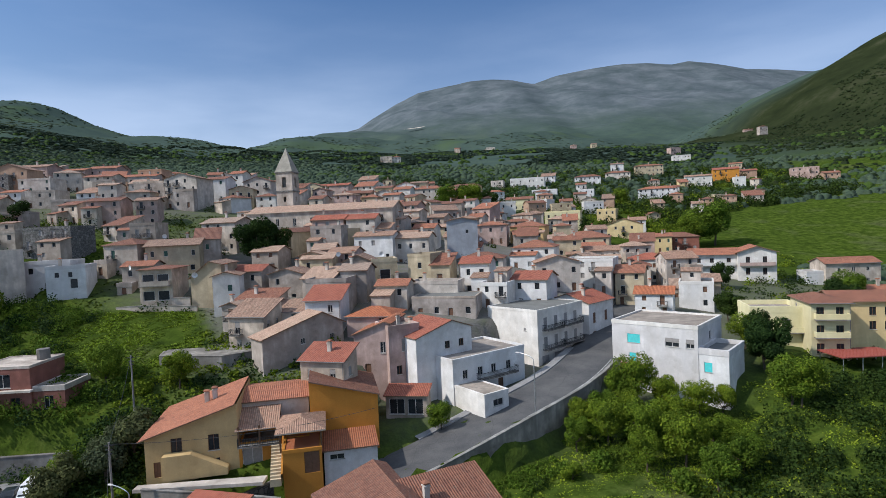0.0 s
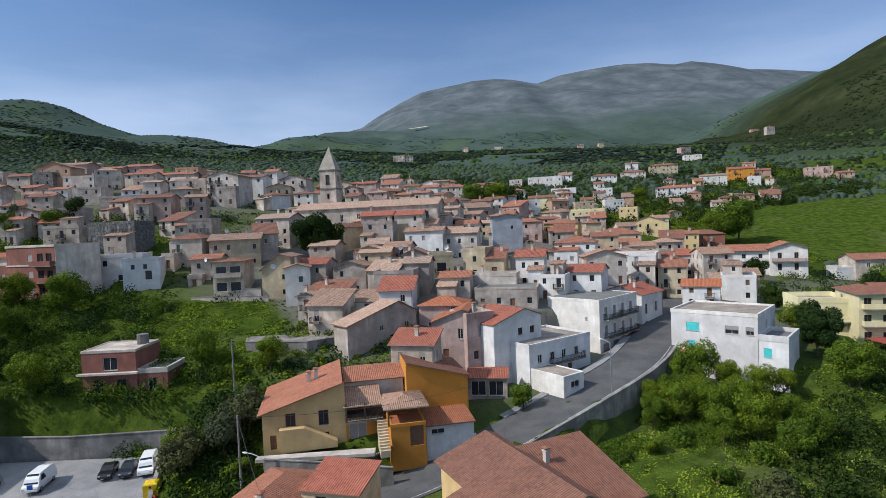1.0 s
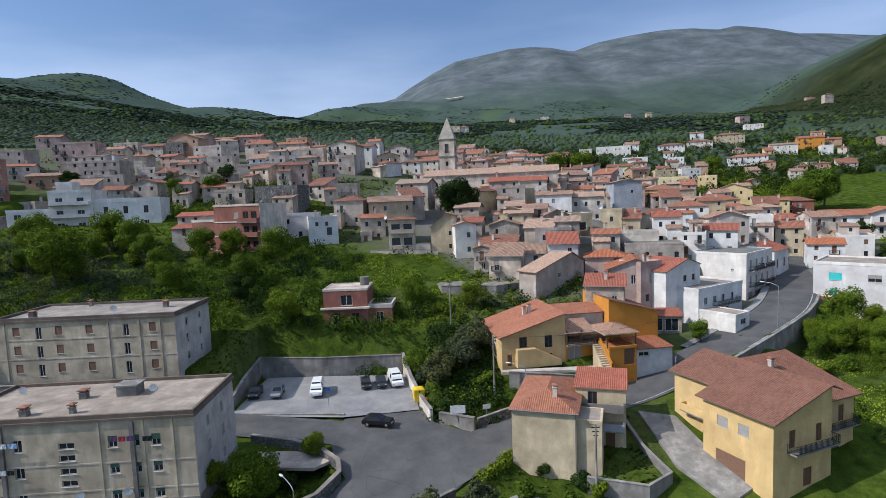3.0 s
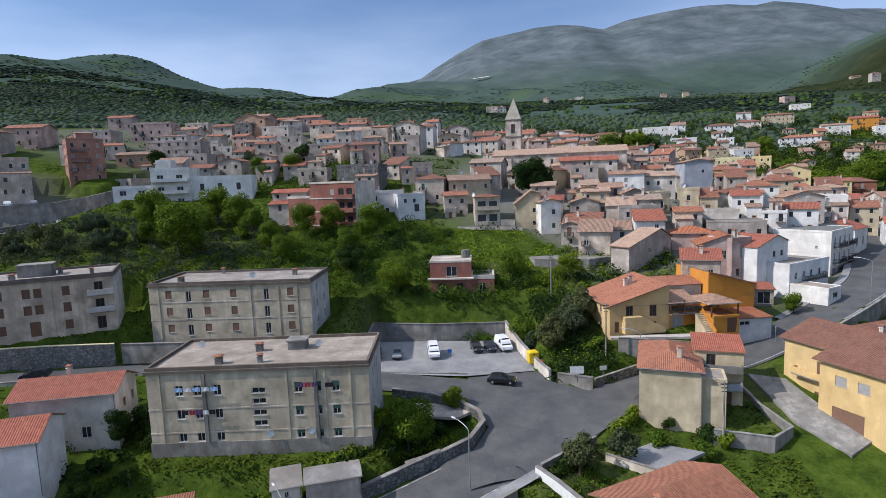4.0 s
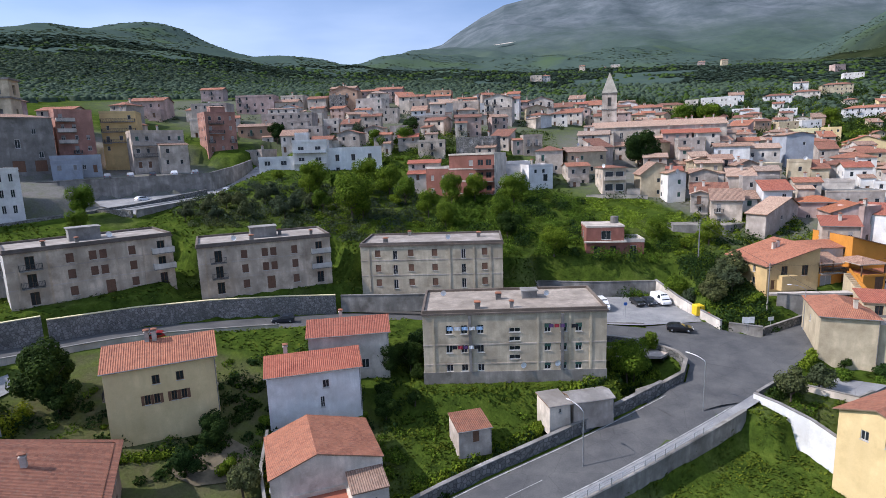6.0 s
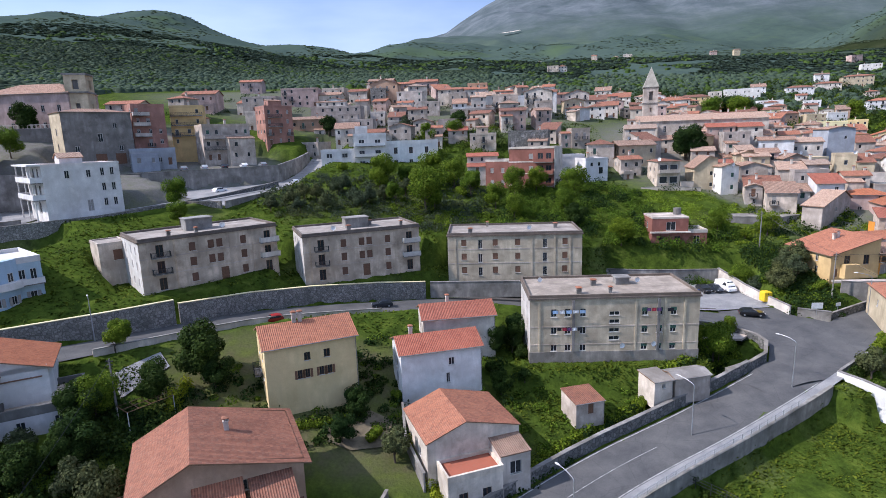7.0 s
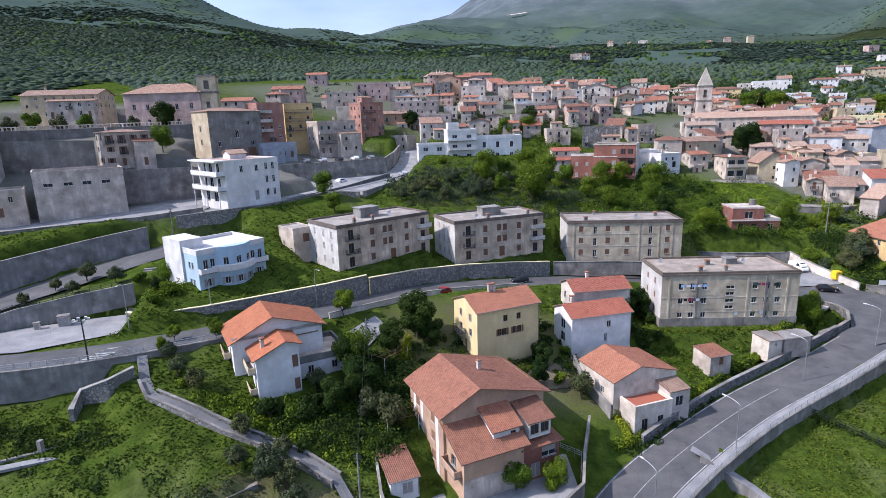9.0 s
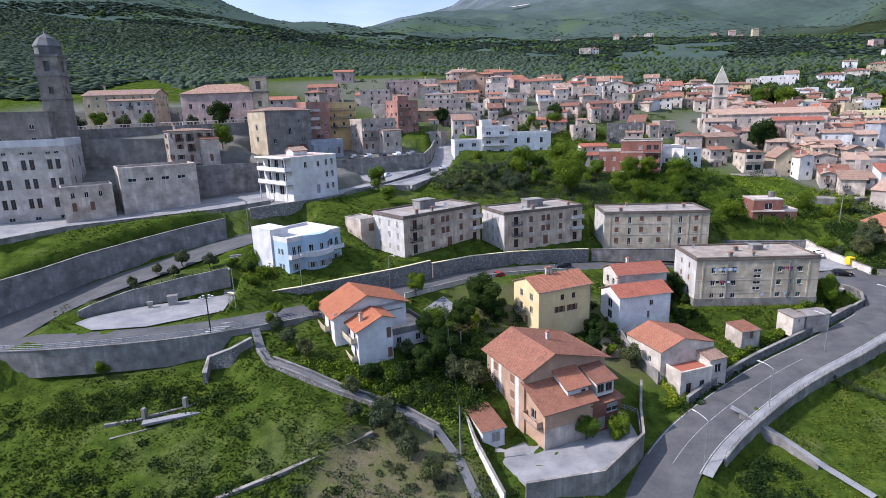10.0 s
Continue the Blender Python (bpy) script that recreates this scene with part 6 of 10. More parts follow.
village(-91.7, 217.5, -5, 8.3, 9, 9, "gx", "white", "brown", 53.4)
village(-88.7, 235.8, -5, 5.6, 8, 10, "gx", "white", "terra", 56.3)
village(-78.8, 223.6, -5, 11.1, 9, 9, "gy", "offwhite", "brown", 52.5)
village(-146.2, 196.3, 5, 10.0, 9, 6, "flat", "dirty", "old", 52.8)
village(-130.0, 185.8, 5, 18.7, 9, 5, "flat", "grey", "old", 49.4)
village(-127.3, 152.1, 5, 7.1, 8, 5, "gx", "dirty", "red", 40.4)
house(-9.6, 81.8, 12.4, -8, 6.2, 3.4, 2.9, "mono", "dirty", "red", label="low carport with a red tiled lean-to roof", name="carport", category="carport", pitch=0.2, over=0.3, deep=3, gutters=False, wins=[(0, (0.1,), (1.7, 4.5), 2.3, 2.3, "plain")])
# the front row of the old town above the open slope
village(-82.1, 114.2, 19, 7.2, 9, 9.0, "flat", "white", "old", 26.0, annex=False, wins=[(0, (1.2,), (2.2,), 0.9, 0.7, "plain"), (0, (4.6,), (5.0,), 1.4, 2.1, "plainb"), (0, (7.0,), (2.0, 4.4), 0.8, 1.1, "plain"), (3, (4.4,), (3.0, 6.4), 0.9, 1.2, "plain")])
village(-91.0, 119.6, 10, 9.6, 7, 6.6, "flat", "white", "old", 29.4, annex=False)
village(-61.9, 112.4, 5, 6.4, 9, 9.7, "hip", "dirty", "brown", 24.3, annex=False, pitch=0.16, wins=[(0, (6.7, 3.3), (1.75, 4.65), 2.3, 2.0, "plainb"), (0, (0.8,), (1.6,), 0.6, 0.6, "plain"), (3, (3.4, 6.6), (2.6, 6.0), 0.8, 1.2, "plain")], balconies=((0, 0.3, 6.4, 5.8, "dirty"),))
village(-51.6, 112.7, 0, 6.3, 9, 9.0, "ay", "cream", "old", 23.0, annex=False, ridge=(3.9, 12.1, 11.5), gutters=False, chimneys=(), wins=[(0, (6.6, 3.4), (4.7,), 0.8, 1.2, "plain"), (0, (0.8,), (4.9,), 0.7, 0.8, "plain")])
village(-45.5, 108.6, 12, 5.0, 6.6, 10.7, "gy", "white", "old", 21.6, annex=False, wins=[(0, (7.6, 4.2), (3.2,), 0.9, 1.3, "shutg"), (0, (0.9,), (1.4,), 0.7, 0.9, "plain"), (3, (7.4, 4.2), (3.0,), 0.8, 1.2, "plain")])
village(-40.8, 104.4, -16, 8.6, 6.6, 7.8, "mono", "dirty", "brown", 19.4, annex=False, wins=[(0, (5.0,), (6.4,), 0.8, 1.1, "plain"), (0, (1.0,), (5.2, 7.4), 0.8, 1.6, "plainb")])
village(-41.4, 102.2, -16, 4.2, 3.0, 8.4, "gy", "grey", "pale", 18.8, annex=False)
village(-29.3, 87.2, 40, 14.6, 4.6, 7.4, "ay", "grey", "pale", 16.0, annex=False, ridge=(10.6, 10.5, 8.4), gutters=False, chimneys=(), wins=[(0, (2.6,), (8.6,), 0.9, 1.1, "plain"), (0, (5.6,), (7.0, 12.4), 0.8, 1.0, "plain")])
village(-25.2, 99.0, -6, 6.4, 6, 7.4, "mono", "white", "red", 20.5, annex=False, wins=[(0, (5.2,), (4.6,), 0.9, 1.3, "plain"), (0, (1.4,), (2.4, 4.8), 0.9, 1.4, "plainb")])
village(-15.0, 88.4, -10, 6.0, 9, 7.4, "ay", "pink", "orange", 16.0, annex=False, ridge=(5.2, 9.4, 9.2), gutters=False, chimneys=(), wins=[(0, (1.0,), (2.2,), 1.0, 1.7, "doorb"), (0, (4.4,), (4.8,), 0.9, 1.8, "plain")])
village(-9.2, 86.4, 26, 5.2, 6, 9.0, "flat", "pink", "old", 15.4, annex=False, wins=[(0, (5.2,), (2.6,), 0.9, 2.0, "shuty"), (0, (1.6,), (1.6, 3.8), 0.9, 1.4, "plainb")])
village(-21.3, 79.2, -16, 6.8, 4.5, 7.0, "mono", "dirty", "red", 14.8, annex=False)
village(-22.6, 124.0, -4, 6.4, 8, 7.2, "gy", "grey", "old", 26.0, annex=False, pitch=0.45, wins=[(0, (4.2,), (2.2, 4.4), 0.8, 1.2, "plain"), (0, (1.0,), (2.4,), 1.0, 2.0, "shuty")], balconies=((0, 3.4, 4.0, 2.4, None),))
village(-16.0, 122.8, 10, 5.7, 8, 8.1, "flat", "cream", "old", 25.0, annex=False, wins=[(0, (4.0,), (2.9,), 2.4, 2.2, "plainb"), (0, (0.8,), (2.0, 4.2), 0.9, 1.5, "shuty")], balconies=((0, 1.2, 3.9, 3.4, None),))
village(-8.1, 124.8, -20, 5.4, 8, 10.3, "flat", "cream", "old", 23.5, annex=False, wins=[(0, (1.0, 4.2, 7.4), (2.8,), 0.9, 1.4, "plainb"), (3, (4.2, 7.4), (3.0,), 0.8, 1.2, "plain")])
village(-3.0, 122.6, -14, 4.3, 7, 8.4, "mono", "cream", "brown", 23.3, annex=False, wins=[(0, (5.0,), (2.0,), 1.3, 1.4, "doorb"), (0, (1.4,), (2.0,), 0.9, 1.3, "plain")])
village(1.1, 147.8, -2, 8.2, 11, 10.0, "gy", "bluegrey", "old", 31.4, annex=False, pitch=0.2, wins=[(1, (4.0, 7.0), (3.0, 7.0), 0.9, 1.2, "plain"), (0, (6.6,), (5.4,), 0.8, 1.0, "plain")])
village(-12.5, 142.6, -12, 9.0, 8, 7.5, "gx", "offwhite", "pale", 30.1)
village(-35.9, 153.2, -8, 9.1, 8, 8.4, "gx", "pink", "red", 35.0)
village(-26.2, 152.0, -8, 8.0, 8, 8.2, "gx", "offwhite", "red", 35.0)
village(-33.8, 142.4, -6, 8.0, 7, 8.2, "flat", "grey", "old", 33.0)
village(-6.6, 107.4, -14, 12.6, 8, 4.2, "flat", "grey", "old", 22.4, annex=False, flat=BITUMEN, parapet=0.12)
village(-33.2, 101.6, -10, 7.4, 5, 5.6, "mono", "white", "old", 20.2, annex=False)
village(-37.3, 117.6, -6, 7.4, 8, 6.6, "gy", "grey", "old", 25.0, annex=False, pitch=0.3)
village(-32.8, 127.6, -6, 7.4, 7, 6.2, "gx", "cream", "pale", 27.8)
village(-21.4, 113.2, -8, 5.6, 7, 7.2, "gx", "grey", "pale", 24.8, annex=False)
village(-27.0, 107.4, -8, 8.2, 6.4, 7.0, "flat", "grey", "old", 23.6, annex=False, flat=BITUMEN)
village(-17.6, 97.6, -12, 8.6, 7, 5.4, "hip", "pink", "orange", 19.6, annex=False)
village(-38.2, 96.8, -14, 7.0, 6.0, 6.4, "mono", "dirty", "old", 19.6, annex=False)
village(-47.6, 119.6, -8, 8.6, 7, 6.2, "gx", "dirty", "red", 26.2, annex=False)
village(-29.0, 112.6, -14, 6.8, 5.5, 6.4, "mono", "dirty", "pale", 24.4)
village(-7.4, 114.8, -16, 10.4, 5.5, 4.6, "flat", "offwhite", "old", 24.0, annex=False)
village(-13.6, 109.0, -10, 6.2, 6, 6.0, "gx", "offwhite", "terra", 23.0)
village(-70.6, 121.6, 8, 6.4, 7.0, 6.4, "gx", "dirty", "terra", 28.0)
village(-105.2, 139.4, -8, 13.5, 8, 8, "flat", "darkstone", "old", 36.0)
village(-79.6, 130.3, -5, 8.3, 9, 7, "hip", "dirty", "brown", 32.2)
village(-69.8, 130.0, 10, 12.0, 9, 7, "gx", "cream", "old", 31.5)
village(-60.4, 135.4, 20, 5.7, 9, 7, "mono", "grey", "brown", 32.6)
village(-34.0, 130.4, -10, 6.5, 8, 5, "gy", "cream", "pale", 29.6)
village(-27.5, 131.8, -10, 6.4, 8, 5, "gx", "pink", "old", 29.9)
village(-62.9, 161.7, -10, 12.0, 8, 6, "flat", "offwhite", "old", 38.5)
village(-8.5, 161.2, -15, 6.3, 7, 6, "gx", "white", "terra", 33.9)
village(-46.3, 134.0, -10, 6.8, 7, 5, "gx", "grey", "pale", 31.0)
village(-19.8, 199.2, -15, 11.6, 10, 8, "gx", "pink", "brown", 40.1)
village(-31.8, 135.0, 0, 5.1, 8, 5, "gx", "dirty", "pale", 30.8)
village(3.4, 118.5, -15, 6.3, 8, 7, "gx", "white", "red", 25.0)
village(23.5, 193.2, -20, 11.9, 9, 7, "hip", "ochre", "terra", 31.9)
village(19.0, 153.5, -20, 11.4, 10, 6, "hip", "white", "terra", 27.4)
village(47.5, 257.4, -20, 16.0, 9, 7, "flat", "lemon", "old", 37.4)
village(40.0, 191.1, -20, 16.4, 12, 6, "hip", "cream", "terra", 28.2)
village(71.6, 245.7, -20, 16.0, 10, 6, "gy", "yellow", "orange", 31.4)
village(30.4, 140.3, -25, 11.8, 10, 8, "flat", "white", "old", 22.0)
village(13.7, 113.7, -25, 7.2, 9, 6, "gx", "white", "red", 22.6)
village(6.9, 111.2, -25, 5.8, 7, 5, "flat", "white", "old", 23.1)
village(54.8, 165.7, -20, 12.2, 10, 7, "hip", "white", "red", 20.7)
village(84.0, 221.1, -20, 16.3, 10, 6, "hip", "red", "brown", 26.0)
village(41.4, 134.8, -25, 6.6, 9, 8, "gx", "cream", "terra", 19.0)
village(40.4, 118.3, -25, 7.6, 8, 5, "gx", "white", "orange", 18.9)
village(53.3, 126.4, -25, 7.2, 8, 6, "flat", "white", "old", 18.7)
village(33.5, 371.7, -15, 8.4, 8, 6, "flat", "offwhite", "old", 62.5)
village(47.8, 382.9, -15, 23.2, 10, 7, "flat", "white", "old", 63.3)
village(34.4, 297.5, -15, 14.3, 9, 6, "gx", "lemon", "brown", 46.8)
village(56.7, 347.7, -15, 15.4, 9, 5, "flat", "white", "old", 54.9)
village(120.0, 339.8, -20, 21.8, 11, 8, "hip", "white", "terra", 49.2)
village(169.3, 386.6, -20, 17.1, 9, 7, "gx", "white", "old", 59.9)
village(195.4, 399.7, -20, 16.7, 10, 9, "gx", "orange", "red", 62.9)
village(217.5, 405.1, -20, 11.0, 9, 6, "gx", "peach", "red", 64.7)
village(242.8, 386.3, -25, 16.5, 10, 8, "flat", "pink", "old", 61.4)
village(121.4, 410.5, -15, 17.5, 9, 6, "hip", "offwhite", "brown", 67.8)
village(148.4, 425.3, -15, 20.3, 10, 8, "hip", "cream", "terra", 71.2)
village(95.1, 395.7, -15, 17.9, 9, 6, "hip", "white", "brown", 64.8)
village(230.1, 551.7, -15, 16.6, 9, 6, "flat", "white", "old", 93.5)
village(-31.0, 257.1, -10, 10.1, 8, 6, "gy", "offwhite", "brown", 50.8)
village(-22.8, 297.5, -10, 21.8, 8, 6, "gx", "offwhite", "terra", 54.4)
village(5.2, 342.6, -10, 19.4, 9, 6, "hip", "yellow", "brown", 58.2)
village(-43.5, 251.7, -10, 12.2, 8, 5, "gx", "peach", "brown", 51.7)
village(-24.4, 303.4, -10, 11.2, 9, 7, "gy", "white", "brown", 56.3)
village(-299.5, 96.4, 12, 25.7, 12, 8, "gx", "cream", "old", 52.6)
village(-244.1, 62.1, 48, 12.4, 9, 9.4, "hip", "dirty", "old", 38.2, pitch=0.14)
village(-216.3, 100.7, 50, 9.4, 9, 15.4, "flat", "salmon", "old", 40.0, balconies=((0, 0.2, 6.2, 4.6, "offwhite"), (0, 0.2, 9.4, 4.6, "offwhite"), (0, 0.2, 12.4, 4.6, "offwhite")))
village(-211.9, 113.0, 25, 9.9, 9, 12.4, "flat", "ochre", "old", 42.9, balconies=((0, 0.2, 3.4, 9.4, None), (0, 0.2, 6.6, 9.4, None), (0, 0.2, 9.6, 9.4, None)))
village(-197.9, 106.8, 44, 14.5, 9, 10.8, "flat", "dirty", "old", 38.1, balconies=((0, 0.2, 3.4, 14.0, None), (0, 0.2, 6.8, 14.0, "dirty")))
village(-190.0, 134.6, 45, 10.2, 9, 13.4, "flat", "salmon", "old", 42.2, balconies=((0, 1.0, 6.6, 5.0, None), (0, 1.0, 9.8, 5.0, None)))
village(-189.8, 156.8, 10, 13.5, 8, 7, "gx", "peach", "old", 44.7)
village(-185.0, 167.5, 5, 20.2, 9, 8, "flat", "grey", "old", 48.5)
village(-204.3, 149.0, 10, 8.1, 7, 7, "flat", "offwhite", "old", 47.8)
village(-171.9, 214.5, 0, 13.5, 9, 10, "gy", "peach", "old", 59.3)
village(-157.8, 208.9, 0, 12.0, 9, 8, "flat", "offwhite", "old", 56.5)
village(-139.4, 218.4, 0, 11.3, 9, 8, "gx", "offwhite", "terra", 57.6)
village(-173.9, 157.9, 5, 16.4, 8, 6, "flat", "grey", "old", 44.7)
village(-128.1, 229.1, 0, 11.6, 8, 7, "gx", "offwhite", "terra", 59.2)
village(-212.5, 92.6, 42, 12.0, 7, 4.6, "flat", "bluegrey", "old", 37.6)
village(-132.0, 160.7, 5, 10.4, 8, 7, "flat", "grey", "old", 42.6)
village(-156.7, 249.6, 0, 12.7, 8, 7, "gx", "pink", "terra", 65.9)
village(-118.4, 141.5, 5, 9.1, 8, 6, "flat", "dirty", "old", 37.6)
village(-117.6, 118.1, 5, 9.4, 7, 5, "gx", "offwhite", "red", 31.8)


# ---- closer rows of the old town ----
village(41.7, 173.0, -4, 8.6, 7.1, 6, "gx", "dirty", "terra")
village(42.6, 209.1, -4, 5.7, 9.4, 7, "hip", "cream", "terra")
village(-80.6, 202.7, -37, 7.5, 8.2, 5, "hip", "white", "brown")
village(33.9, 179.1, -12, 5.6, 8.2, 6, "gx", "white", "pale")
village(21.4, 129.4, -4, 10.1, 6.7, 7, "gy", "offwhite", "old")
village(-16.0, 174.8, -20, 8.9, 7.1, 5.5, "hip", "cream", "pale")
village(-18.0, 253.2, -37, 7.9, 8.2, 6, "gx", "cream", "brown")
village(0.1, 235.5, -12, 8.6, 7.3, 7, "gx", "dirty", "brown")
village(16.7, 208.7, -12, 8.4, 6.9, 5, "gy", "grey", "old")
village(-2.2, 216.3, 8, 10.0, 8.7, 5.5, "flat", "grey", "brown")
village(54.6, 214.9, -20, 7.4, 8.7, 6, "gy", "white", "terra")
village(-29.6, 190.8, -4, 7.1, 6.9, 6, "flat", "offwhite", "old")
village(-40.5, 231.6, 8, 6.9, 8.3, 7, "gx", "grey", "brown")
village(-36.2, 209.8, -37, 8.1, 8.3, 5.5, "gy", "pink", "old")
village(-25.2, 242.2, -12, 7.4, 7.9, 7, "gx", "offwhite", "terra")
village(-50.5, 213.2, -12, 5.6, 8.0, 6, "gx", "offwhite", "brown")
village(58.1, 180.0, -4, 8.9, 7.8, 6.5, "hip", "dirty", "pale")
village(12.6, 231.0, -37, 8.6, 8.1, 7, "mono", "pink", "terra")
village(-1.2, 179.5, -12, 8.3, 6.9, 5, "gx", "cream", "pale")
village(24.2, 220.4, -20, 10.4, 6.6, 5, "hip", "pink", "brown")
village(4.6, 199.1, -12, 7.5, 8.6, 6, "hip", "offwhite", "old")
village(6.1, 243.8, -20, 8.9, 7.3, 8, "gx", "white", "brown")
village(-65.0, 220.0, -12, 9.9, 7.3, 5.5, "mono", "offwhite", "terra")
village(-22.8, 142.5, -12, 10.3, 6.7, 7, "gx", "white", "old")
village(60.4, 150.8, -4, 8.2, 9.4, 8, "gx", "offwhite", "old")
village(44.6, 234.5, -12, 9.6, 6.7, 6.5, "hip", "dirty", "pale")
village(-15.6, 212.7, -12, 7.3, 8.6, 7, "gy", "white", "old")
village(33.9, 154.3, -37, 6.3, 8.3, 5, "gy", "offwhite", "pale")
village(23.1, 181.4, -4, 6.7, 7.4, 5.5, "gx", "grey", "terra")
village(-23.4, 227.7, -20, 6.6, 8.7, 5, "gx", "dirty", "terra")
village(-44.1, 147.9, -37, 5.8, 9.2, 6.5, "gy", "cream", "brown")
village(20.5, 237.2, -12, 6.5, 7.6, 5, "hip", "white", "brown")
village(66.3, 197.1, -20, 8.1, 8.7, 6, "mono", "pink", "brown")
village(28.3, 204.6, -12, 6.2, 7.1, 6.5, "hip", "white", "pale")
village(-52.6, 147.9, -12, 6.4, 8.0, 5, "gx", "dirty", "old")
village(-67.4, 237.8, -12, 9.8, 6.7, 6, "mono", "offwhite", "brown")
village(52.9, 201.8, -4, 6.6, 8.7, 8, "gx", "offwhite", "old")
village(47.8, 220.4, -12, 5.6, 7.0, 8, "mono", "dirty", "terra")
village(-64.6, 149.4, -12, 10.1, 9.4, 8, "gx", "dirty", "pale")
village(22.9, 171.4, -12, 6.1, 6.8, 6.5, "mono", "grey", "brown")
village(-7.0, 191.0, -20, 8.0, 9.0, 6, "gx", "dirty", "old")
village(-11.1, 245.4, -37, 8.2, 8.8, 5, "gy", "offwhite", "brown")
village(11.2, 185.6, -12, 10.1, 8.4, 6.5, "hip", "pink", "terra")
village(28.7, 232.7, -37, 10.3, 7.6, 6.5, "hip", "dirty", "old")
village(-69.9, 210.8, -4, 7.5, 6.8, 5.5, "hip", "white", "brown")
village(-55.2, 240.4, -12, 6.4, 6.9, 6, "gy", "pink", "brown")
village(58.4, 135.7, -20, 8.2, 9.5, 5, "gx", "cream", "old")
village(0.4, 153.1, -12, 7.3, 7.2, 6, "gx", "offwhite", "old")
village(-30.7, 218.0, -12, 6.0, 6.5, 5, "mono", "offwhite", "pale")
village(3.4, 128.6, -12, 10.3, 7.7, 6, "hip", "offwhite", "brown")
village(-41.8, 217.1, -12, 7.8, 8.6, 8, "hip", "pink", "pale")
village(-30.8, 151.5, -37, 6.7, 6.8, 6.5, "flat", "cream", "terra")
village(73.0, 178.5, -20, 7.2, 9.1, 5, "gx", "white", "old")
village(50.4, 155.3, -20, 6.9, 8.9, 6.5, "gy", "offwhite", "terra")
village(-15.7, 152.4, -12, 8.4, 6.9, 5.5, "gx", "offwhite", "old")
village(13.9, 198.6, -12, 7.2, 6.8, 5, "gx", "grey", "old")
village(-13.8, 228.6, -12, 7.2, 7.9, 5.5, "gx", "cream", "old")
village(-51.7, 222.1, 8, 8.7, 6.9, 5, "flat", "dirty", "pale")
village(-80.1, 211.1, 8, 8.9, 7.6, 7, "gy", "cream", "terra")
village(-38.6, 195.7, -12, 6.9, 6.7, 6, "hip", "pink", "old")
village(32.8, 164.7, -12, 7.9, 6.8, 8, "gx", "cream", "brown")
village(10.1, 215.1, -20, 5.6, 8.4, 5, "gx", "offwhite", "terra")
village(-14.9, 184.7, -20, 8.0, 6.8, 8, "gx", "dirty", "pale")
village(-32.3, 226.5, -12, 6.8, 6.8, 7, "hip", "cream", "terra")
village(-2.9, 207.7, 8, 9.0, 6.8, 7, "mono", "grey", "old")
village(35.7, 238.8, -12, 7.6, 6.7, 7, "hip", "offwhite", "old")
village(41.9, 163.3, -12, 9.4, 8.4, 6.5, "gx", "offwhite", "old")
village(-17.3, 162.4, -12, 6.6, 6.9, 8, "gx", "offwhite", "pale")
village(-105.2, 257.3, 24, 8.7, 6.5, 7, "gy", "offwhite", "terra")
village(-185.0, 187.0, -4, 7.2, 6.7, 6.5, "gy", "white", "terra")
village(-155.3, 197.1, 4, 6.7, 8.2, 5.5, "gx", "white", "terra")
village(-109.4, 215.9, -4, 5.7, 9.0, 6.5, "gx", "pink", "terra")
village(-167.2, 199.6, -4, 6.2, 8.7, 5, "gx", "pink", "terra")
village(-199.8, 161.3, 24, 7.9, 6.7, 5.5, "gx", "offwhite", "terra")
village(-83.2, 253.9, 4, 9.6, 9.3, 5.5, "gx", "pink", "terra")
village(-96.0, 255.0, -21, 8.4, 8.7, 6, "mono", "white", "old")
village(-183.8, 253.9, -21, 9.3, 9.2, 5, "mono", "grey", "pale")
village(-125.8, 255.4, 24, 8.1, 7.6, 6, "hip", "white", "terra")
village(-101.5, 243.9, 12, 5.7, 8.0, 8, "gx", "grey", "terra")
village(-102.0, 229.8, 4, 8.7, 9.5, 5, "flat", "white", "brown")
village(-142.9, 235.6, 24, 8.9, 9.0, 5.5, "mono", "pink", "terra")
village(-113.0, 242.6, 4, 5.9, 8.8, 5, "flat", "peach", "terra")
village(-130.6, 200.1, 4, 6.4, 8.8, 5, "mono", "white", "old")
village(-172.2, 225.9, 4, 8.9, 6.6, 5.5, "gx", "offwhite", "pale")
village(-120.4, 216.1, 12, 9.2, 6.8, 6, "mono", "white", "pale")
village(-113.0, 230.9, 4, 9.2, 7.2, 6.5, "gx", "grey", "terra")
village(-233.8, 147.1, -4, 6.7, 9.1, 8, "hip", "grey", "terra")
village(-155.1, 224.3, 24, 9.6, 8.2, 8, "hip", "offwhite", "pale")
village(-122.1, 199.0, 4, 6.4, 6.8, 8, "gx", "offwhite", "pale")
village(-129.1, 246.7, -4, 8.6, 7.4, 5.5, "flat", "peach", "pale")
village(-214.9, 123.3, 4, 7.0, 6.6, 8, "gy", "dirty", "terra")
village(52.5, 308.4, -37, 6.5, 9.3, 5, "flat", "white", "old")
village(-35.4, 342.2, -12, 6.0, 7.6, 6, "gy", "cream", "old")
village(-32.1, 272.7, -12, 8.5, 7.2, 7, "gx", "cream", "brown")
village(4.3, 326.6, -4, 9.0, 7.1, 5, "hip", "cream", "terra")
village(56.9, 336.6, -20, 7.8, 9.1, 6, "hip", "white", "brown")
village(5.7, 270.8, -4, 9.9, 8.6, 6, "gx", "peach", "terra")
village(54.7, 276.8, -4, 9.7, 7.8, 8, "flat", "cream", "brown")
village(-41.5, 321.9, -12, 6.1, 8.4, 5.5, "flat", "white", "brown")
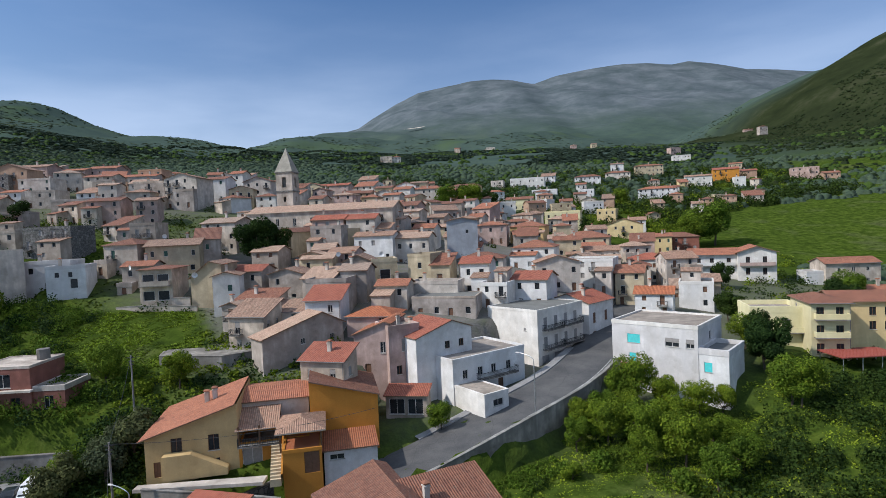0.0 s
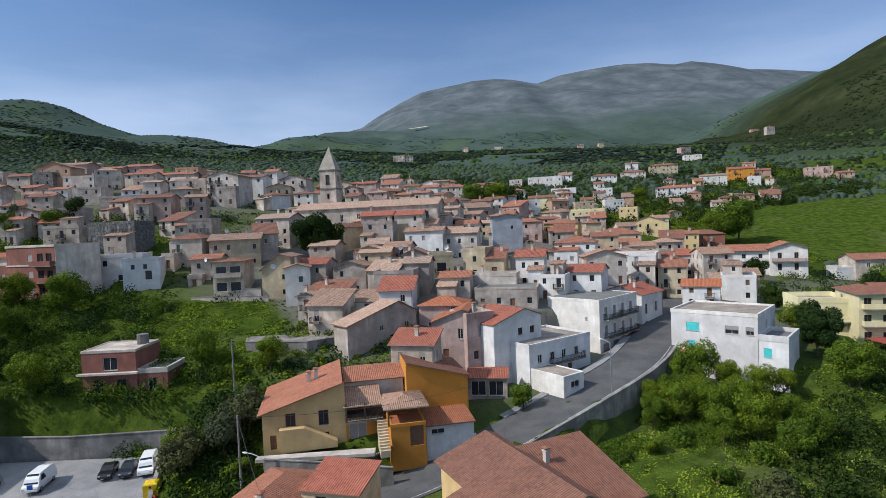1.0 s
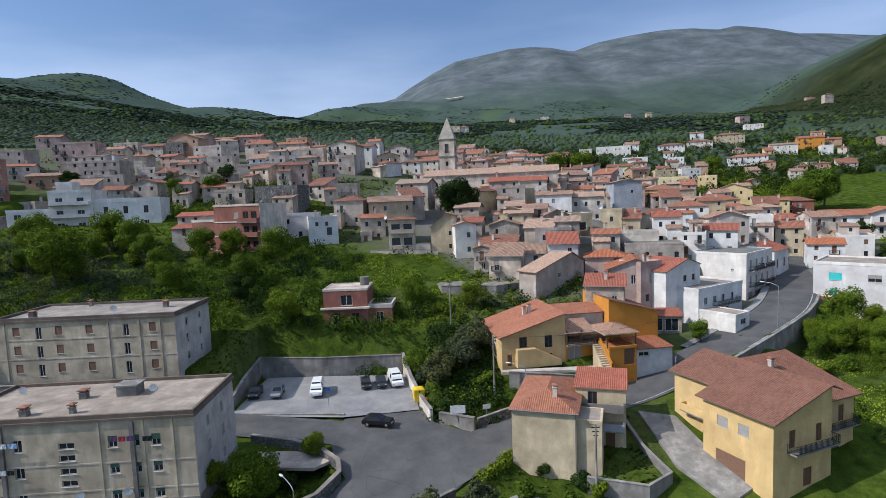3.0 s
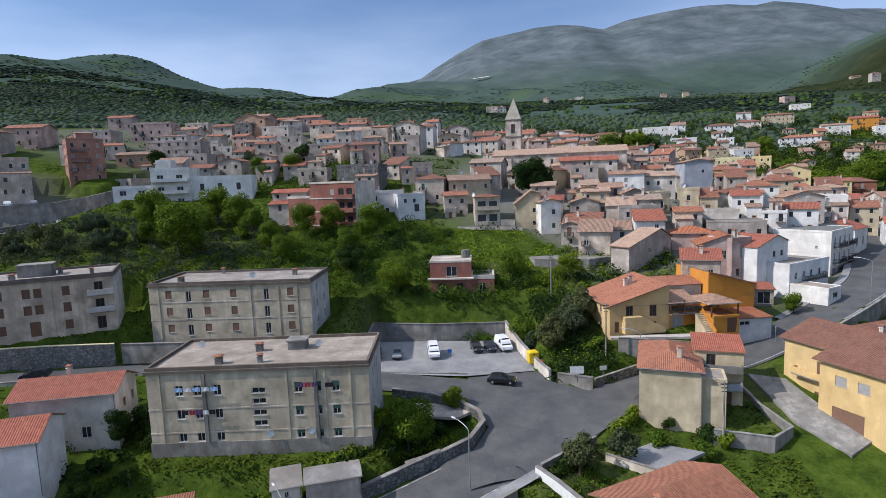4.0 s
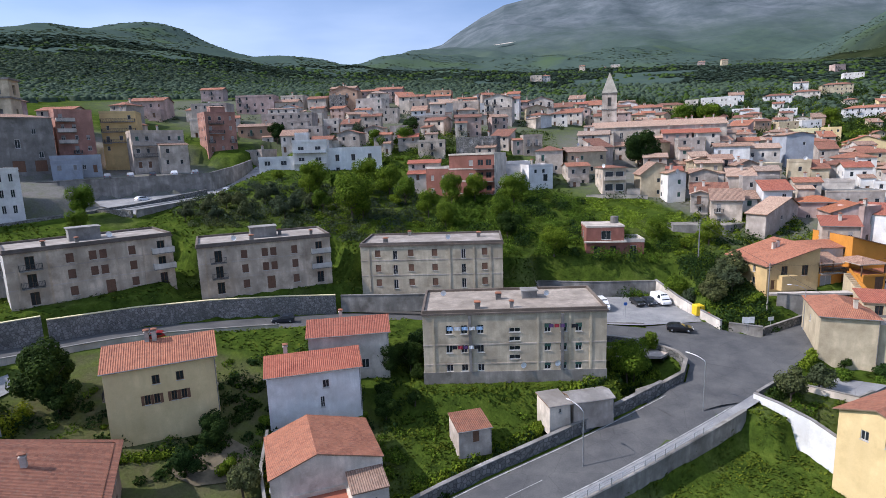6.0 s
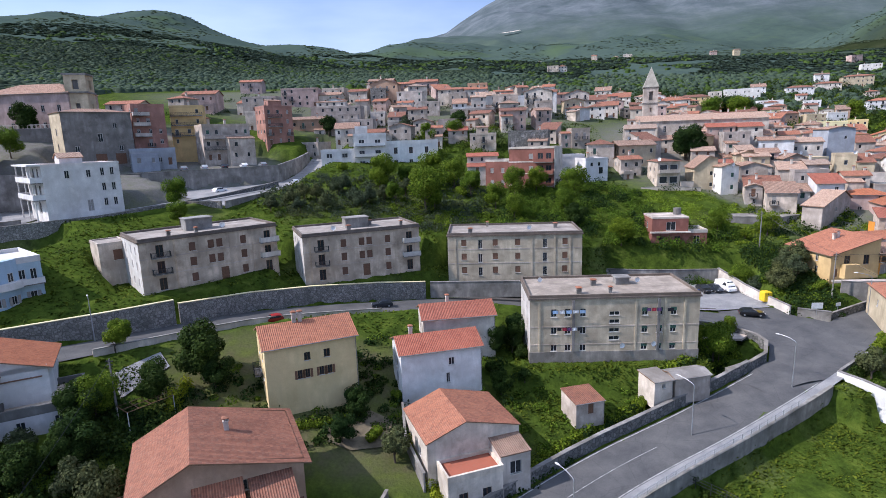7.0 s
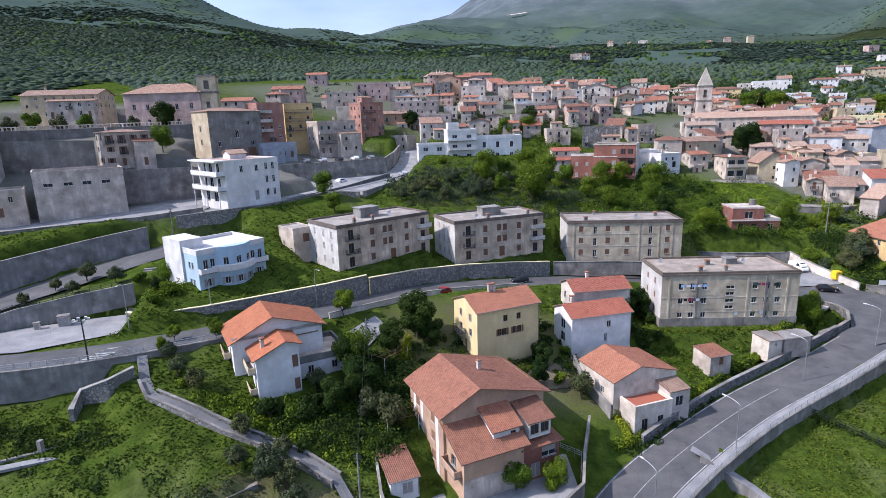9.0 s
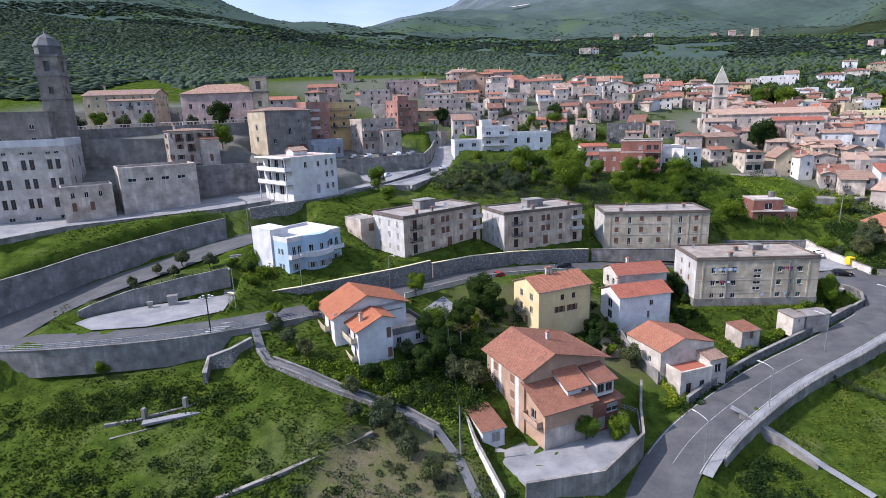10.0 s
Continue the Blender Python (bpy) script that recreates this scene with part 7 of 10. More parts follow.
village(-62.4, 254.2, -12, 9.0, 8.0, 6, "gy", "cream", "terra")
village(-22.4, 265.2, -12, 8.2, 8.2, 8, "gx", "white", "terra")
village(-26.1, 328.7, -37, 7.7, 8.0, 5, "hip", "offwhite", "old")
village(27.8, 269.1, -4, 8.0, 9.0, 7, "flat", "white", "terra")
village(26.9, 323.7, 8, 10.3, 8.0, 6, "hip", "white", "terra")
village(16.6, 290.1, -12, 6.8, 6.8, 7, "hip", "peach", "old")
village(-10.1, 353.9, 8, 6.6, 8.7, 5, "gx", "cream", "brown")
village(-45.5, 294.8, -12, 10.4, 9.4, 5, "mono", "offwhite", "terra")
village(-9.9, 308.1, 8, 8.4, 8.0, 7, "gx", "white", "terra")
village(65.0, 306.0, -12, 6.8, 8.7, 5.5, "gx", "offwhite", "brown")
village(76.5, 298.9, -4, 10.3, 7.4, 7, "flat", "white", "terra")
village(43.7, 279.4, 8, 9.0, 9.2, 7, "gx", "peach", "brown")
village(-29.8, 286.7, -4, 10.4, 7.2, 6, "hip", "white", "brown")
village(-49.7, 338.4, -12, 10.2, 8.2, 6, "mono", "offwhite", "old")
village(61.8, 285.6, 8, 7.2, 8.8, 5.5, "gx", "white", "old")
village(55.6, 323.9, -12, 9.0, 8.4, 6, "hip", "peach", "terra")
village(79.8, 314.2, -20, 6.8, 7.7, 6, "gy", "offwhite", "old")
village(-17.9, 335.4, -4, 10.0, 7.1, 7, "gx", "cream", "old")
village(-5.6, 319.4, -4, 5.5, 7.7, 5, "mono", "offwhite", "terra")
village(16.5, 263.7, -12, 6.8, 8.8, 8, "gx", "white", "brown")
village(79.0, 331.0, -12, 7.0, 8.4, 6, "gx", "offwhite", "brown")
village(146.4, 313.7, -18, 6.2, 8.3, 5.5, "hip", "peach", "brown")
village(87.6, 262.0, -18, 7.8, 8.7, 6, "gx", "white", "old")
village(78.3, 212.9, -18, 8.7, 8.1, 6.5, "gx", "yellow", "terra")
village(132.3, 324.6, -26, 7.8, 8.2, 7, "hip", "peach", "terra")
village(115.6, 304.9, -10, 6.2, 6.8, 5.5, "mono", "cream", "old")
village(85.0, 345.7, -18, 9.5, 6.8, 6, "flat", "white", "terra")
village(197.3, 374.6, -18, 7.0, 7.9, 7, "flat", "white", "brown")
village(160.4, 326.6, 2, 5.7, 8.6, 5, "flat", "cream", "terra")
village(185.6, 333.0, -18, 7.1, 7.9, 5.5, "gy", "peach", "old")
village(173.0, 317.8, -18, 9.7, 8.8, 5.5, "mono", "offwhite", "brown")
village(160.0, 314.9, -18, 6.3, 8.5, 6.5, "hip", "peach", "brown")
village(159.6, 373.5, -10, 5.9, 6.8, 5, "mono", "yellow", "terra")
village(104.0, 280.3, 2, 6.2, 7.2, 5, "gy", "cream", "terra")
village(88.1, 363.8, -18, 6.4, 7.9, 6, "gx", "white", "terra")
village(132.8, 434.8, -18, 9.7, 7.6, 8, "gx", "white", "old")
village(72.0, 399.0, -18, 9.8, 7.4, 6, "mono", "white", "old")
village(140.1, 352.6, -18, 9.9, 6.7, 6, "gx", "white", "brown")
village(207.0, 373.6, -43, 5.6, 7.9, 5.5, "hip", "offwhite", "brown")
village(251.4, 365.9, -18, 9.4, 7.9, 6, "gx", "peach", "terra")
village(78.5, 282.2, -26, 9.2, 9.1, 6.5, "flat", "yellow", "old")
village(92.5, 320.4, -18, 6.6, 8.7, 5.5, "mono", "peach", "old")
village(221.5, 428.3, -26, 9.1, 7.8, 7, "gx", "cream", "terra")
village(129.8, 288.3, -18, 5.6, 8.0, 8, "gx", "offwhite", "old")
village(141.8, 379.9, -10, 7.1, 8.4, 5.5, "hip", "offwhite", "terra")
village(-121.1, 176.3, -19, 8.2, 7.4, 6, "gx", "dirty", "brown")
village(-162.7, 176.3, 6, 6.1, 8.1, 5.5, "flat", "offwhite", "terra")
village(-180.5, 142.1, -19, 7.8, 7.5, 5.5, "flat", "grey", "terra")
village(-142.5, 163.8, -2, 7.2, 7.1, 6, "gy", "dirty", "old")
village(-158.0, 147.5, 6, 7.4, 8.1, 5, "gx", "grey", "brown")
village(-146.4, 174.5, 6, 7.7, 7.0, 8, "gx", "dirty", "brown")
village(-83.0, 147.8, 6, 6.5, 9.1, 7, "flat", "grey", "old")
village(-149.3, 151.0, -2, 8.2, 7.7, 7, "gy", "grey", "terra")
village(-109.2, 193.4, 6, 8.1, 7.9, 6.5, "hip", "dirty", "old")
village(-154.5, 184.6, 26, 8.2, 7.8, 6, "gx", "dirty", "old")
village(-108.4, 170.3, 6, 9.9, 8.5, 8, "gx", "pink", "brown")
village(-94.4, 155.0, -19, 6.7, 7.5, 5, "mono", "dirty", "brown")
village(-135.4, 148.7, 6, 6.2, 7.0, 7, "gx", "dirty", "terra")
village(-94.4, 172.3, 14, 6.1, 8.0, 8, "gx", "pink", "old")
village(-154.6, 173.5, 6, 6.6, 8.3, 5, "mono", "grey", "brown")
village(-172.4, 189.3, 6, 5.5, 7.3, 6.5, "gx", "dirty", "terra")
village(-168.3, 145.3, 14, 8.7, 7.8, 6, "mono", "offwhite", "old")


# ---- trees ----
def crown_mesh(name, seed, rx, rz, count, size, mat):
    """A crown of leaf clumps: several uneven lobes, each covered with small bent leaves."""
    rng = random.Random(seed)
    bm = bmesh.new()
    lobes = []
    for k in range(9):
        a, r = rng.uniform(0, 2 * math.pi), rx * rng.uniform(0.2, 0.68)
        lobes.append((Vector((r * math.cos(a), r * math.sin(a), rz * rng.uniform(-0.55, 0.6))), rx * rng.uniform(0.32, 0.55)))
    for k in range(count):
        c, r = rng.choice(lobes)
        v = Vector((rng.gauss(0, 1), rng.gauss(0, 1), rng.gauss(0, 1) * 0.8)).normalized()
        p = c + v * r * rng.uniform(0.7, 1.08)
        n = (v + Vector((rng.uniform(-0.7, 0.7), rng.uniform(-0.7, 0.7), rng.uniform(-0.3, 0.8)))).normalized()
        q = n.to_track_quat("Z", "Y") @ Euler((0, 0, rng.uniform(0, 6.3))).to_quaternion()
        s = size * rng.uniform(0.6, 1.3)
        pts = [q @ Vector(o) * s + p for o in ((-0.5, -0.35, 0), (0.5, -0.4, 0.1), (0.55, 0.4, -0.05), (-0.45, 0.45, 0.08))]
        bm.faces.new([bm.verts.new(o) for o in pts])
    return finish(name, bm, mat)


def trunk_mesh(h, r, seed, spread):
    rng = random.Random(seed)
    bm = bmesh.new()
    tube(bm, (0, 0, -0.6), (rng.uniform(-0.2, 0.2), rng.uniform(-0.2, 0.2), h), r, r * 0.6, 8)
    for k in range(5):
        a = k * 1.26 + rng.uniform(-0.3, 0.3)
        tube(bm, (0, 0, h * rng.uniform(0.7, 0.98)), (spread * math.cos(a), spread * math.sin(a), h + spread * rng.uniform(0.5, 1.2)), r * 0.5, r * 0.15, 6)
    return finish("trunk", bm, BARK)


TREES = {}
for kind, (mat, rx, rz, count, size, trunk) in {
    "leafy": (LEAF, 2.6, 2.2, 7200, 0.165, 1.9), "leafy_b": (LEAF, 2.2, 2.4, 6000, 0.16, 1.6), "dark": (LEAF_D, 2.5, 2.6, 7200, 0.17, 1.5),
    "olive": (LEAF_O, 2.0, 1.6, 2600, 0.19, 1.3), "bush": (LEAF, 1.5, 1.0, 1700, 0.18, 0.4), "bush_d": (LEAF_D, 1.5, 1.1, 1700, 0.18, 0.4), "yellow_bush": (LEAF_Y, 1.2, 0.9, 420, 0.32, 0.3),
}.items():
    TREES[kind] = (crown_mesh("crown", len(TREES) + 5, rx, rz, count, size, mat), trunk_mesh(trunk, 0.16, len(TREES), rx * 0.6), trunk + rz * 0.75)
TREE_LABEL = {"leafy": "leafy green garden tree in spring leaf", "leafy_b": "bright green young tree on the slope", "dark": "dark evergreen tree with a dense crown", "olive": "grey-green olive tree on the slope", "bush": "green bush on the grassy slope", "bush_d": "dark green shrub beside the wall", "yellow_bush": "yellow-green flowering broom shrub"}


def tree(kind, x, y, s=1.0, z=None):
    crown, trunk, lift = TREES[kind]
    r = random.Random(round(x * 31 + y * 17))
    base = ground_z(x, y) if z is None else z
    root = thing("tree" if "bush" not in kind else "shrub", pose(x, y, base, 0, 0, r.uniform(0, 360)) @ Matrix.Diagonal((s * r.uniform(0.9, 1.1), s * r.uniform(0.9, 1.1), s, 1)), TREE_LABEL[kind], "tree" if "bush" not in kind else "shrub", "trees and shrubs")
    part("trunk", trunk, None, root)
    c = part("crown", crown, None, root)
    c.location = (0, 0, lift)


def scatter(n, x0, y0, x1, y1, kinds, s0, s1, seed, keep=None):
    rng = random.Random(seed)
    for k in range(n):
        x, y = rng.uniform(x0, x1), rng.uniform(y0, y1)
        s, kind = rng.uniform(s0, s1), rng.choice(kinds)
        if keep is None or keep(x, y):
            tree(kind, x, y, s)




# ---- church with its spire ----
def church():
    root = thing("church", pose(-57.5, 163.5, 37.0, 0, 0, -8), "long stone church with tiled roof and square tower with pyramid spire", "church")
    bm = bmesh.new()
    rects = [(4 + 5.2 * k, 5.0 + 5.2 * k, 5.2, 7.4) for k in range(8)]
    wall_face(bm, (0, 0), (1, 0), (0, -1), 44, -5, 9.3, rects)
    wall_face(bm, (44, 0), (0, 1), (1, 0), 15, -5, 9.3, [])
    wall_face(bm, (44, 15), (-1, 0), (0, 1), 44, -5, 9.3, [])
    wall_face(bm, (0, 15), (0, -1), (-1, 0), 15, -5, 9.3, [])
    for xx in (0, 44):
        quad(bm, ((xx, 0, 9.3), (xx, 15, 9.3), (xx, 7.5, 11.4), (xx, 7.5, 11.399)))
    part("wall", bm, P["dirty"], root)
    for r in rects:
        set_window(root, pose(r[0], 0, r[2]), 1.0, 2.2, "plain")
    bm = bmesh.new()
    gable_roof(bm, 44, 15, 9.4, 0.28, 0.5, "x")
    bmesh.ops.remove_doubles(bm, verts=bm.verts, dist=0.002)
    part("roof", bm, [T["pale"], P["dirty"]], root, "faded clay tiled nave roof")
    t = 5.4
    x0, y0 = 3.0, 15.2
    bm = bmesh.new()
    for o, u, n in (((x0, y0), (1, 0), (0, -1)), ((x0 + t, y0), (0, 1), (1, 0)), ((x0 + t, y0 + t), (-1, 0), (0, 1)), ((x0, y0 + t), (0, -1), (-1, 0))):
        wall_face(bm, o, u, n, t, -5, 22.5, [(t / 2 - 0.7, t / 2 + 0.7, 17.8, 21.0), (t / 2 - 0.4, t / 2 + 0.4, 13.2, 14.8)], 0.5)
    part("bell_tower", bm, P["dirty"], root, "square pale plastered bell tower")
    for z in (16.4, 22.4):
        bm = bmesh.new()
        box(bm, x0 - 0.25, y0 - 0.25, z, x0 + t + 0.25, y0 + t + 0.25, z + 0.35)
        part("string_course", bm, P["stone"], root)
    bm = bmesh.new()
    base = [bm.verts.new((x0 + a * t + (a - 0.5) * 0.4, y0 + b * t + (b - 0.5) * 0.4, 22.75)) for a, b in ((0, 0), (1, 0), (1, 1), (0, 1))]
    tip = bm.verts.new((x0 + t / 2, y0 + t / 2, 30.6))
    for i in range(4):
        bm.faces.new((base[i], base[(i + 1) % 4], tip))
    bm.faces.new(base[::-1])
    part("spire", bm, simple("weathered_spire", (0.36, 0.33, 0.27), 0.8, 0, 0.3, 0.8), root, "weathered stone pyramid spire")
    # dark box added in the belfry in place of its shaded interior
    bm = bmesh.new()
    box(bm, x0 + 0.6, y0 + 0.6, 17.0, x0 + t - 0.6, y0 + t - 0.6, 21.6)
    part("belfry_dark", bm, P["darkconcrete"], root)


church()


# ---- woods and far trees ----
def canopy(name, spots, mat, label, rings=1, seed=1, tall=0.4):
    """Many small uneven crowns, too far to count: low rounded domes with soft shading."""
    rng = np.random.default_rng(seed)
    spots = np.array(spots)
    n, k = len(spots), 6
    ang = np.arange(k) * 2 * math.pi / k
    shape = [(1.0, -0.5), (0.72, 0.42)][:rings + 1] if rings else [(1.0, -0.4)]
    base = np.array([(r * math.cos(a + 0.5 * q), r * math.sin(a + 0.5 * q), z) for q, (r, z) in enumerate(shape) for a in ang] + [(0, 0, 0.85)])
    m = len(base)
    jit = 1 + rng.normal(0, 0.15, (n, m, 1))
    s = spots[:, 3][:, None, None]
    co = base[None] * jit * s * rng.uniform(0.8, 1.25, (n, 1, 3)) * np.array([1.4, 1.4, tall]) + (spots[:, :3] + np.stack([0 * spots[:, 3], 0 * spots[:, 3], spots[:, 3] * 0.3], 1))[:, None, :]
    tris = []
    for q in range(len(shape) - 1):
        for i in range(k):
            a, b, c, d = q * k + i, q * k + (i + 1) % k, (q + 1) * k + i, (q + 1) * k + (i + 1) % k
            tris += [(a, b, d), (a, d, c)]
    top = (len(shape) - 1) * k
    tris += [(top + i, top + (i + 1) % k, m - 1) for i in range(k)]
    faces = (np.array(tris)[None] + (np.arange(n) * m)[:, None, None]).reshape(-1, 3)
    me = bpy.data.meshes.new(name)
    me.vertices.add(n * m)
    me.vertices.foreach_set("co", co.reshape(-1))
    me.loops.add(faces.size)
    me.loops.foreach_set("vertex_index", faces.reshape(-1).astype(np.int32))
    me.polygons.add(len(faces))
    me.polygons.foreach_set("loop_start", np.arange(0, faces.size, 3, dtype=np.int32))
    me.polygons.foreach_set("use_smooth", np.ones(len(faces), bool))
    me.update(calc_edges=True)
    me.materials.append(mat)
    tagged(new(name, me), label, "woodland", kind="stuff")


def wood_spots(n, r0, r1, a0, a1, s0, s1, seed, thin=0.45, avoid=None, grow=2000):
    """Spots in a fan over the valley, thinned by a patch pattern."""
    rng = np.random.default_rng(seed)
    r = np.exp(rng.uniform(math.log(r0), math.log(r1), n))
    a = np.radians(rng.uniform(a0, a1, n))
    x, y = -70 + r * np.sin(a), -30 + r * np.cos(a)
    keep = np.array([noise.noise((px * 0.009, py * 0.009, seed)) + 0.35 * noise.noise((px * 0.03, py * 0.03, 5)) for px, py in zip(x, y)]) > thin - 0.55
    if avoid is not None:
        keep &= ~avoid(x, y)
    x, y, r = x[keep], y[keep], r[keep]
    z = on_sheet(x, y)
    s = rng.uniform(s0, s1, len(x)) * (0.75 + r / grow)
    return list(zip(x.tolist(), y.tolist(), z.tolist(), s.tolist()))


def field(x, y):
    """The open meadow on the east side and the town itself."""
    return ((np.abs(x - 190) < 75) & (np.abs(y - 250) < 62)) | ((x > -110) & (x < 120) & (y < 340)) | ((x < -90) & (y < 300) & (x > -300))


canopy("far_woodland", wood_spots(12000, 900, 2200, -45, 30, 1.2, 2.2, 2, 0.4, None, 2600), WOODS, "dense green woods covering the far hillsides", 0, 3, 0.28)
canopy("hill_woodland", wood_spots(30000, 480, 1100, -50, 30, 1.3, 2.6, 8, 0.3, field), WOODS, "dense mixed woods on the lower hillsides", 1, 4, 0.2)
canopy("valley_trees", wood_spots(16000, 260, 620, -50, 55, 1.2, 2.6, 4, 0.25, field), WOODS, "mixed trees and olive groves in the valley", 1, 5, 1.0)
canopy("valley_spring_trees", wood_spots(7000, 300, 1000, -50, 55, 1.2, 2.6, 9, 0.5, field), MEADOWLEAF, "light green spring trees in the valley", 1, 6, 0.9)


def wood_box(n, x0, y0, x1, y1, s0, s1, seed):
    rng = np.random.default_rng(seed)
    x, y = rng.uniform(x0, x1, n), rng.uniform(y0, y1, n)
    keep = (x < -330 - 0.2 * (y - 150)) | (y > 330)
    x, y = x[keep], y[keep]
    return list(zip(x.tolist(), y.tolist(), on_sheet(x, y).tolist(), rng.uniform(s0, s1, len(x)).tolist()))


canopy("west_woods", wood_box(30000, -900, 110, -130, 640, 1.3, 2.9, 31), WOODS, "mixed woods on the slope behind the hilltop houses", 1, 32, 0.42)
canopy("west_spring_trees", wood_box(3500, -760, 110, -130, 640, 1.2, 2.4, 33), MEADOWLEAF, "light green trees on the slope behind the hilltop", 1, 34)


def slope_spots(n, x0, y0, x1, y1, s0, s1, seed):
    rng = np.random.default_rng(seed)
    x, y = rng.uniform(x0, x1, n), rng.uniform(y0, y1, n)
    keep = (x > 0.42 * y + 60) & (np.array([noise.noise((a * 0.008, b * 0.008, seed)) for a, b in zip(x, y)]) > -0.25) & ~((np.abs(x - 190) < 90) & (np.abs(y - 250) < 80))
    x, y = x[keep], y[keep]
    return list(zip(x.tolist(), y.tolist(), on_sheet(x, y).tolist(), rng.uniform(s0, s1, len(x)).tolist()))


canopy("east_woods", slope_spots(9000, 180, 260, 900, 1000, 0.9, 2.2, 35), SCRUB, "dark scrubby woods on the eastern hillside", 1, 36, 0.8)


# ---- shrubs and thickets ----
def thicket(name, spots, mat, label, leaf=0.42, per=130, seed=1):
    """A tangle of bushes nobody could count: leaves on uneven mounds."""
    rng = np.random.default_rng(seed)
    co = []
    for x, y, z, r, h in spots:
        n = int(per * max(1.0, (r / 1.5) ** 2))
        v = rng.normal(0, 1, (n, 3))
        v[:, 2] = np.abs(v[:, 2]) * 0.9 - 0.15
        v /= np.linalg.norm(v, axis=1)[:, None]
        lump = 1 + 0.28 * np.sin(v[:, :1] * 5 + x) * np.cos(v[:, 1:2] * 6 + y) + rng.normal(0, 0.1, (n, 1))
        c = np.array([x, y, z]) + v * lump * np.array([r, r, h])
        nrm = v + rng.normal(0, 0.5, (n, 3))
        nrm /= np.linalg.norm(nrm, axis=1)[:, None]
        a = np.cross(nrm, rng.normal(0, 1, (n, 3)))
        a /= np.linalg.norm(a, axis=1)[:, None]
        b = np.cross(nrm, a)
        s = leaf * rng.uniform(0.5, 1.25, (n, 1))
        co.append(np.stack([c - a * s * 0.5, c - b * s * 0.4 + a * s * 0.1, c + a * s * 0.6, c + b * s * 0.5], 1))
    co = np.concatenate(co).reshape(-1, 3)
    faces = np.arange(len(co)).reshape(-1, 4)
    me = bpy.data.meshes.new(name)
    me.from_pydata(co.tolist(), [], faces.tolist())
    me.materials.append(mat)
    tagged(new(name, me), label, "shrubs", kind="stuff")


def spots_in(poly, n, r0, r1, seed, tall=1.0, clear_of=None):
    rng = np.random.default_rng(seed)
    px, py = np.array([p[0] for p in poly]), np.array([p[1] for p in poly])
    out = []
    while len(out) < n:
        x, y = rng.uniform(px.min(), px.max()), rng.uniform(py.min(), py.max())
        inside, j = False, len(poly) - 1
        for i in range(len(poly)):
            if (py[i] > y) != (py[j] > y) and x < (px[j] - px[i]) * (y - py[i]) / (py[j] - py[i]) + px[i]:
                inside = not inside
            j = i
        if inside and (clear_of is None or outline_distance(clear_of, np.array([x]), np.array([y]))[0] > 0):
            out.append((x, y))
    z = terrain([o[0] for o in out], [o[1] for o in out])
    r = rng.uniform(r0, r1, n)
    return [(x, y, float(zz), float(rr), float(rr * rng.uniform(0.7, 1.2) * tall)) for (x, y), zz, rr in zip(out, z, r)]


def along(pts, step, r, jitter, seed, tall=1.0):
    rng = random.Random(seed)
    out = []
    for a, b in zip(pts, pts[1:]):
        n = max(1, int(math.dist(a, b) / step))
        for k in range(n):
            t = k / n
            x, y = a[0] + (b[0] - a[0]) * t + rng.uniform(-jitter, jitter), a[1] + (b[1] - a[1]) * t + rng.uniform(-jitter, jitter)
            s = r * rng.uniform(0.7, 1.25)
            out.append((x, y, ground_z(x, y), s, s * tall))
    return out


SLOPE = [(-108, 76), (-84, 79), (-58, 77.5), (-50, 84), (-50, 104), (-78, 112), (-104, 110)]
GROVE = [(-4, 62), (10, 70), (24, 82), (40, 84), (62, 90), (60, 40), (16, 28), (8, 46)]
thicket("slope_thicket", spots_in(SLOPE, 260, 0.9, 2.1, 1, 1.0, OPEN_GRASS), LEAF, "bright green thicket covering the slope below the village", 0.28, 260, 1)
thicket("slope_scrub", spots_in(SLOPE, 55, 0.9, 2.2, 2, 1.3, OPEN_GRASS), LEAF_D, "dark green scrub on the slope below the village", 0.36, 190, 2)
thicket("olive_scrub", spots_in([(-166, 74), (-112, 76), (-106, 110), (-150, 112), (-172, 96)], 260, 0.8, 1.8, 3), LEAF_O, "grey-green scrub among the olive terraces", 0.38, 90, 3)
thicket("grove_undergrowth", spots_in([(16, 77), (24, 82), (40, 84), (42, 72), (36, 62), (26, 62), (18, 66)], 90, 0.8, 1.7, 4), LEAF, "lush green undergrowth beside the main road", 0.2, 330, 4)
thicket("grove_scrub", spots_in(GROVE, 34, 0.7, 1.6, 5, 1.1), LEAF_D, "dark green scrub in the wooded garden", 0.2, 300, 5)
thicket("parking_scrub", spots_in([(-54, 79), (-47.5, 58), (-36, 57), (-39, 66), (-43, 82)], 120, 0.8, 2.0, 6), LEAF_D, "dark bushes on the bank above the parking place", 0.36, 90, 6)
thicket("parking_bushes", spots_in([(-54, 79), (-47.5, 58), (-36, 57), (-39, 66), (-43, 82)], 45, 0.6, 1.3, 7), LEAF, "green bushes on the bank above the parking place", 0.36, 90, 7)
thicket("garden_thicket", spots_in([(-168, -11), (-150, -16), (-146, -6), (-146, 6), (-158, 8), (-160, 0)], 90, 0.7, 1.7, 8, 1.2), LEAF_D, "dense dark garden shrubs between the villas", 0.36, 100, 8)
thicket("garden_bushes", spots_in([(-134, 78), (-112, 75), (-88, 76.5), (-86, 84), (-110, 88), (-136, 92)], 130, 0.6, 1.6, 88, 1.1), LEAF, "fresh green garden bushes behind the flats", 0.26, 170, 88)
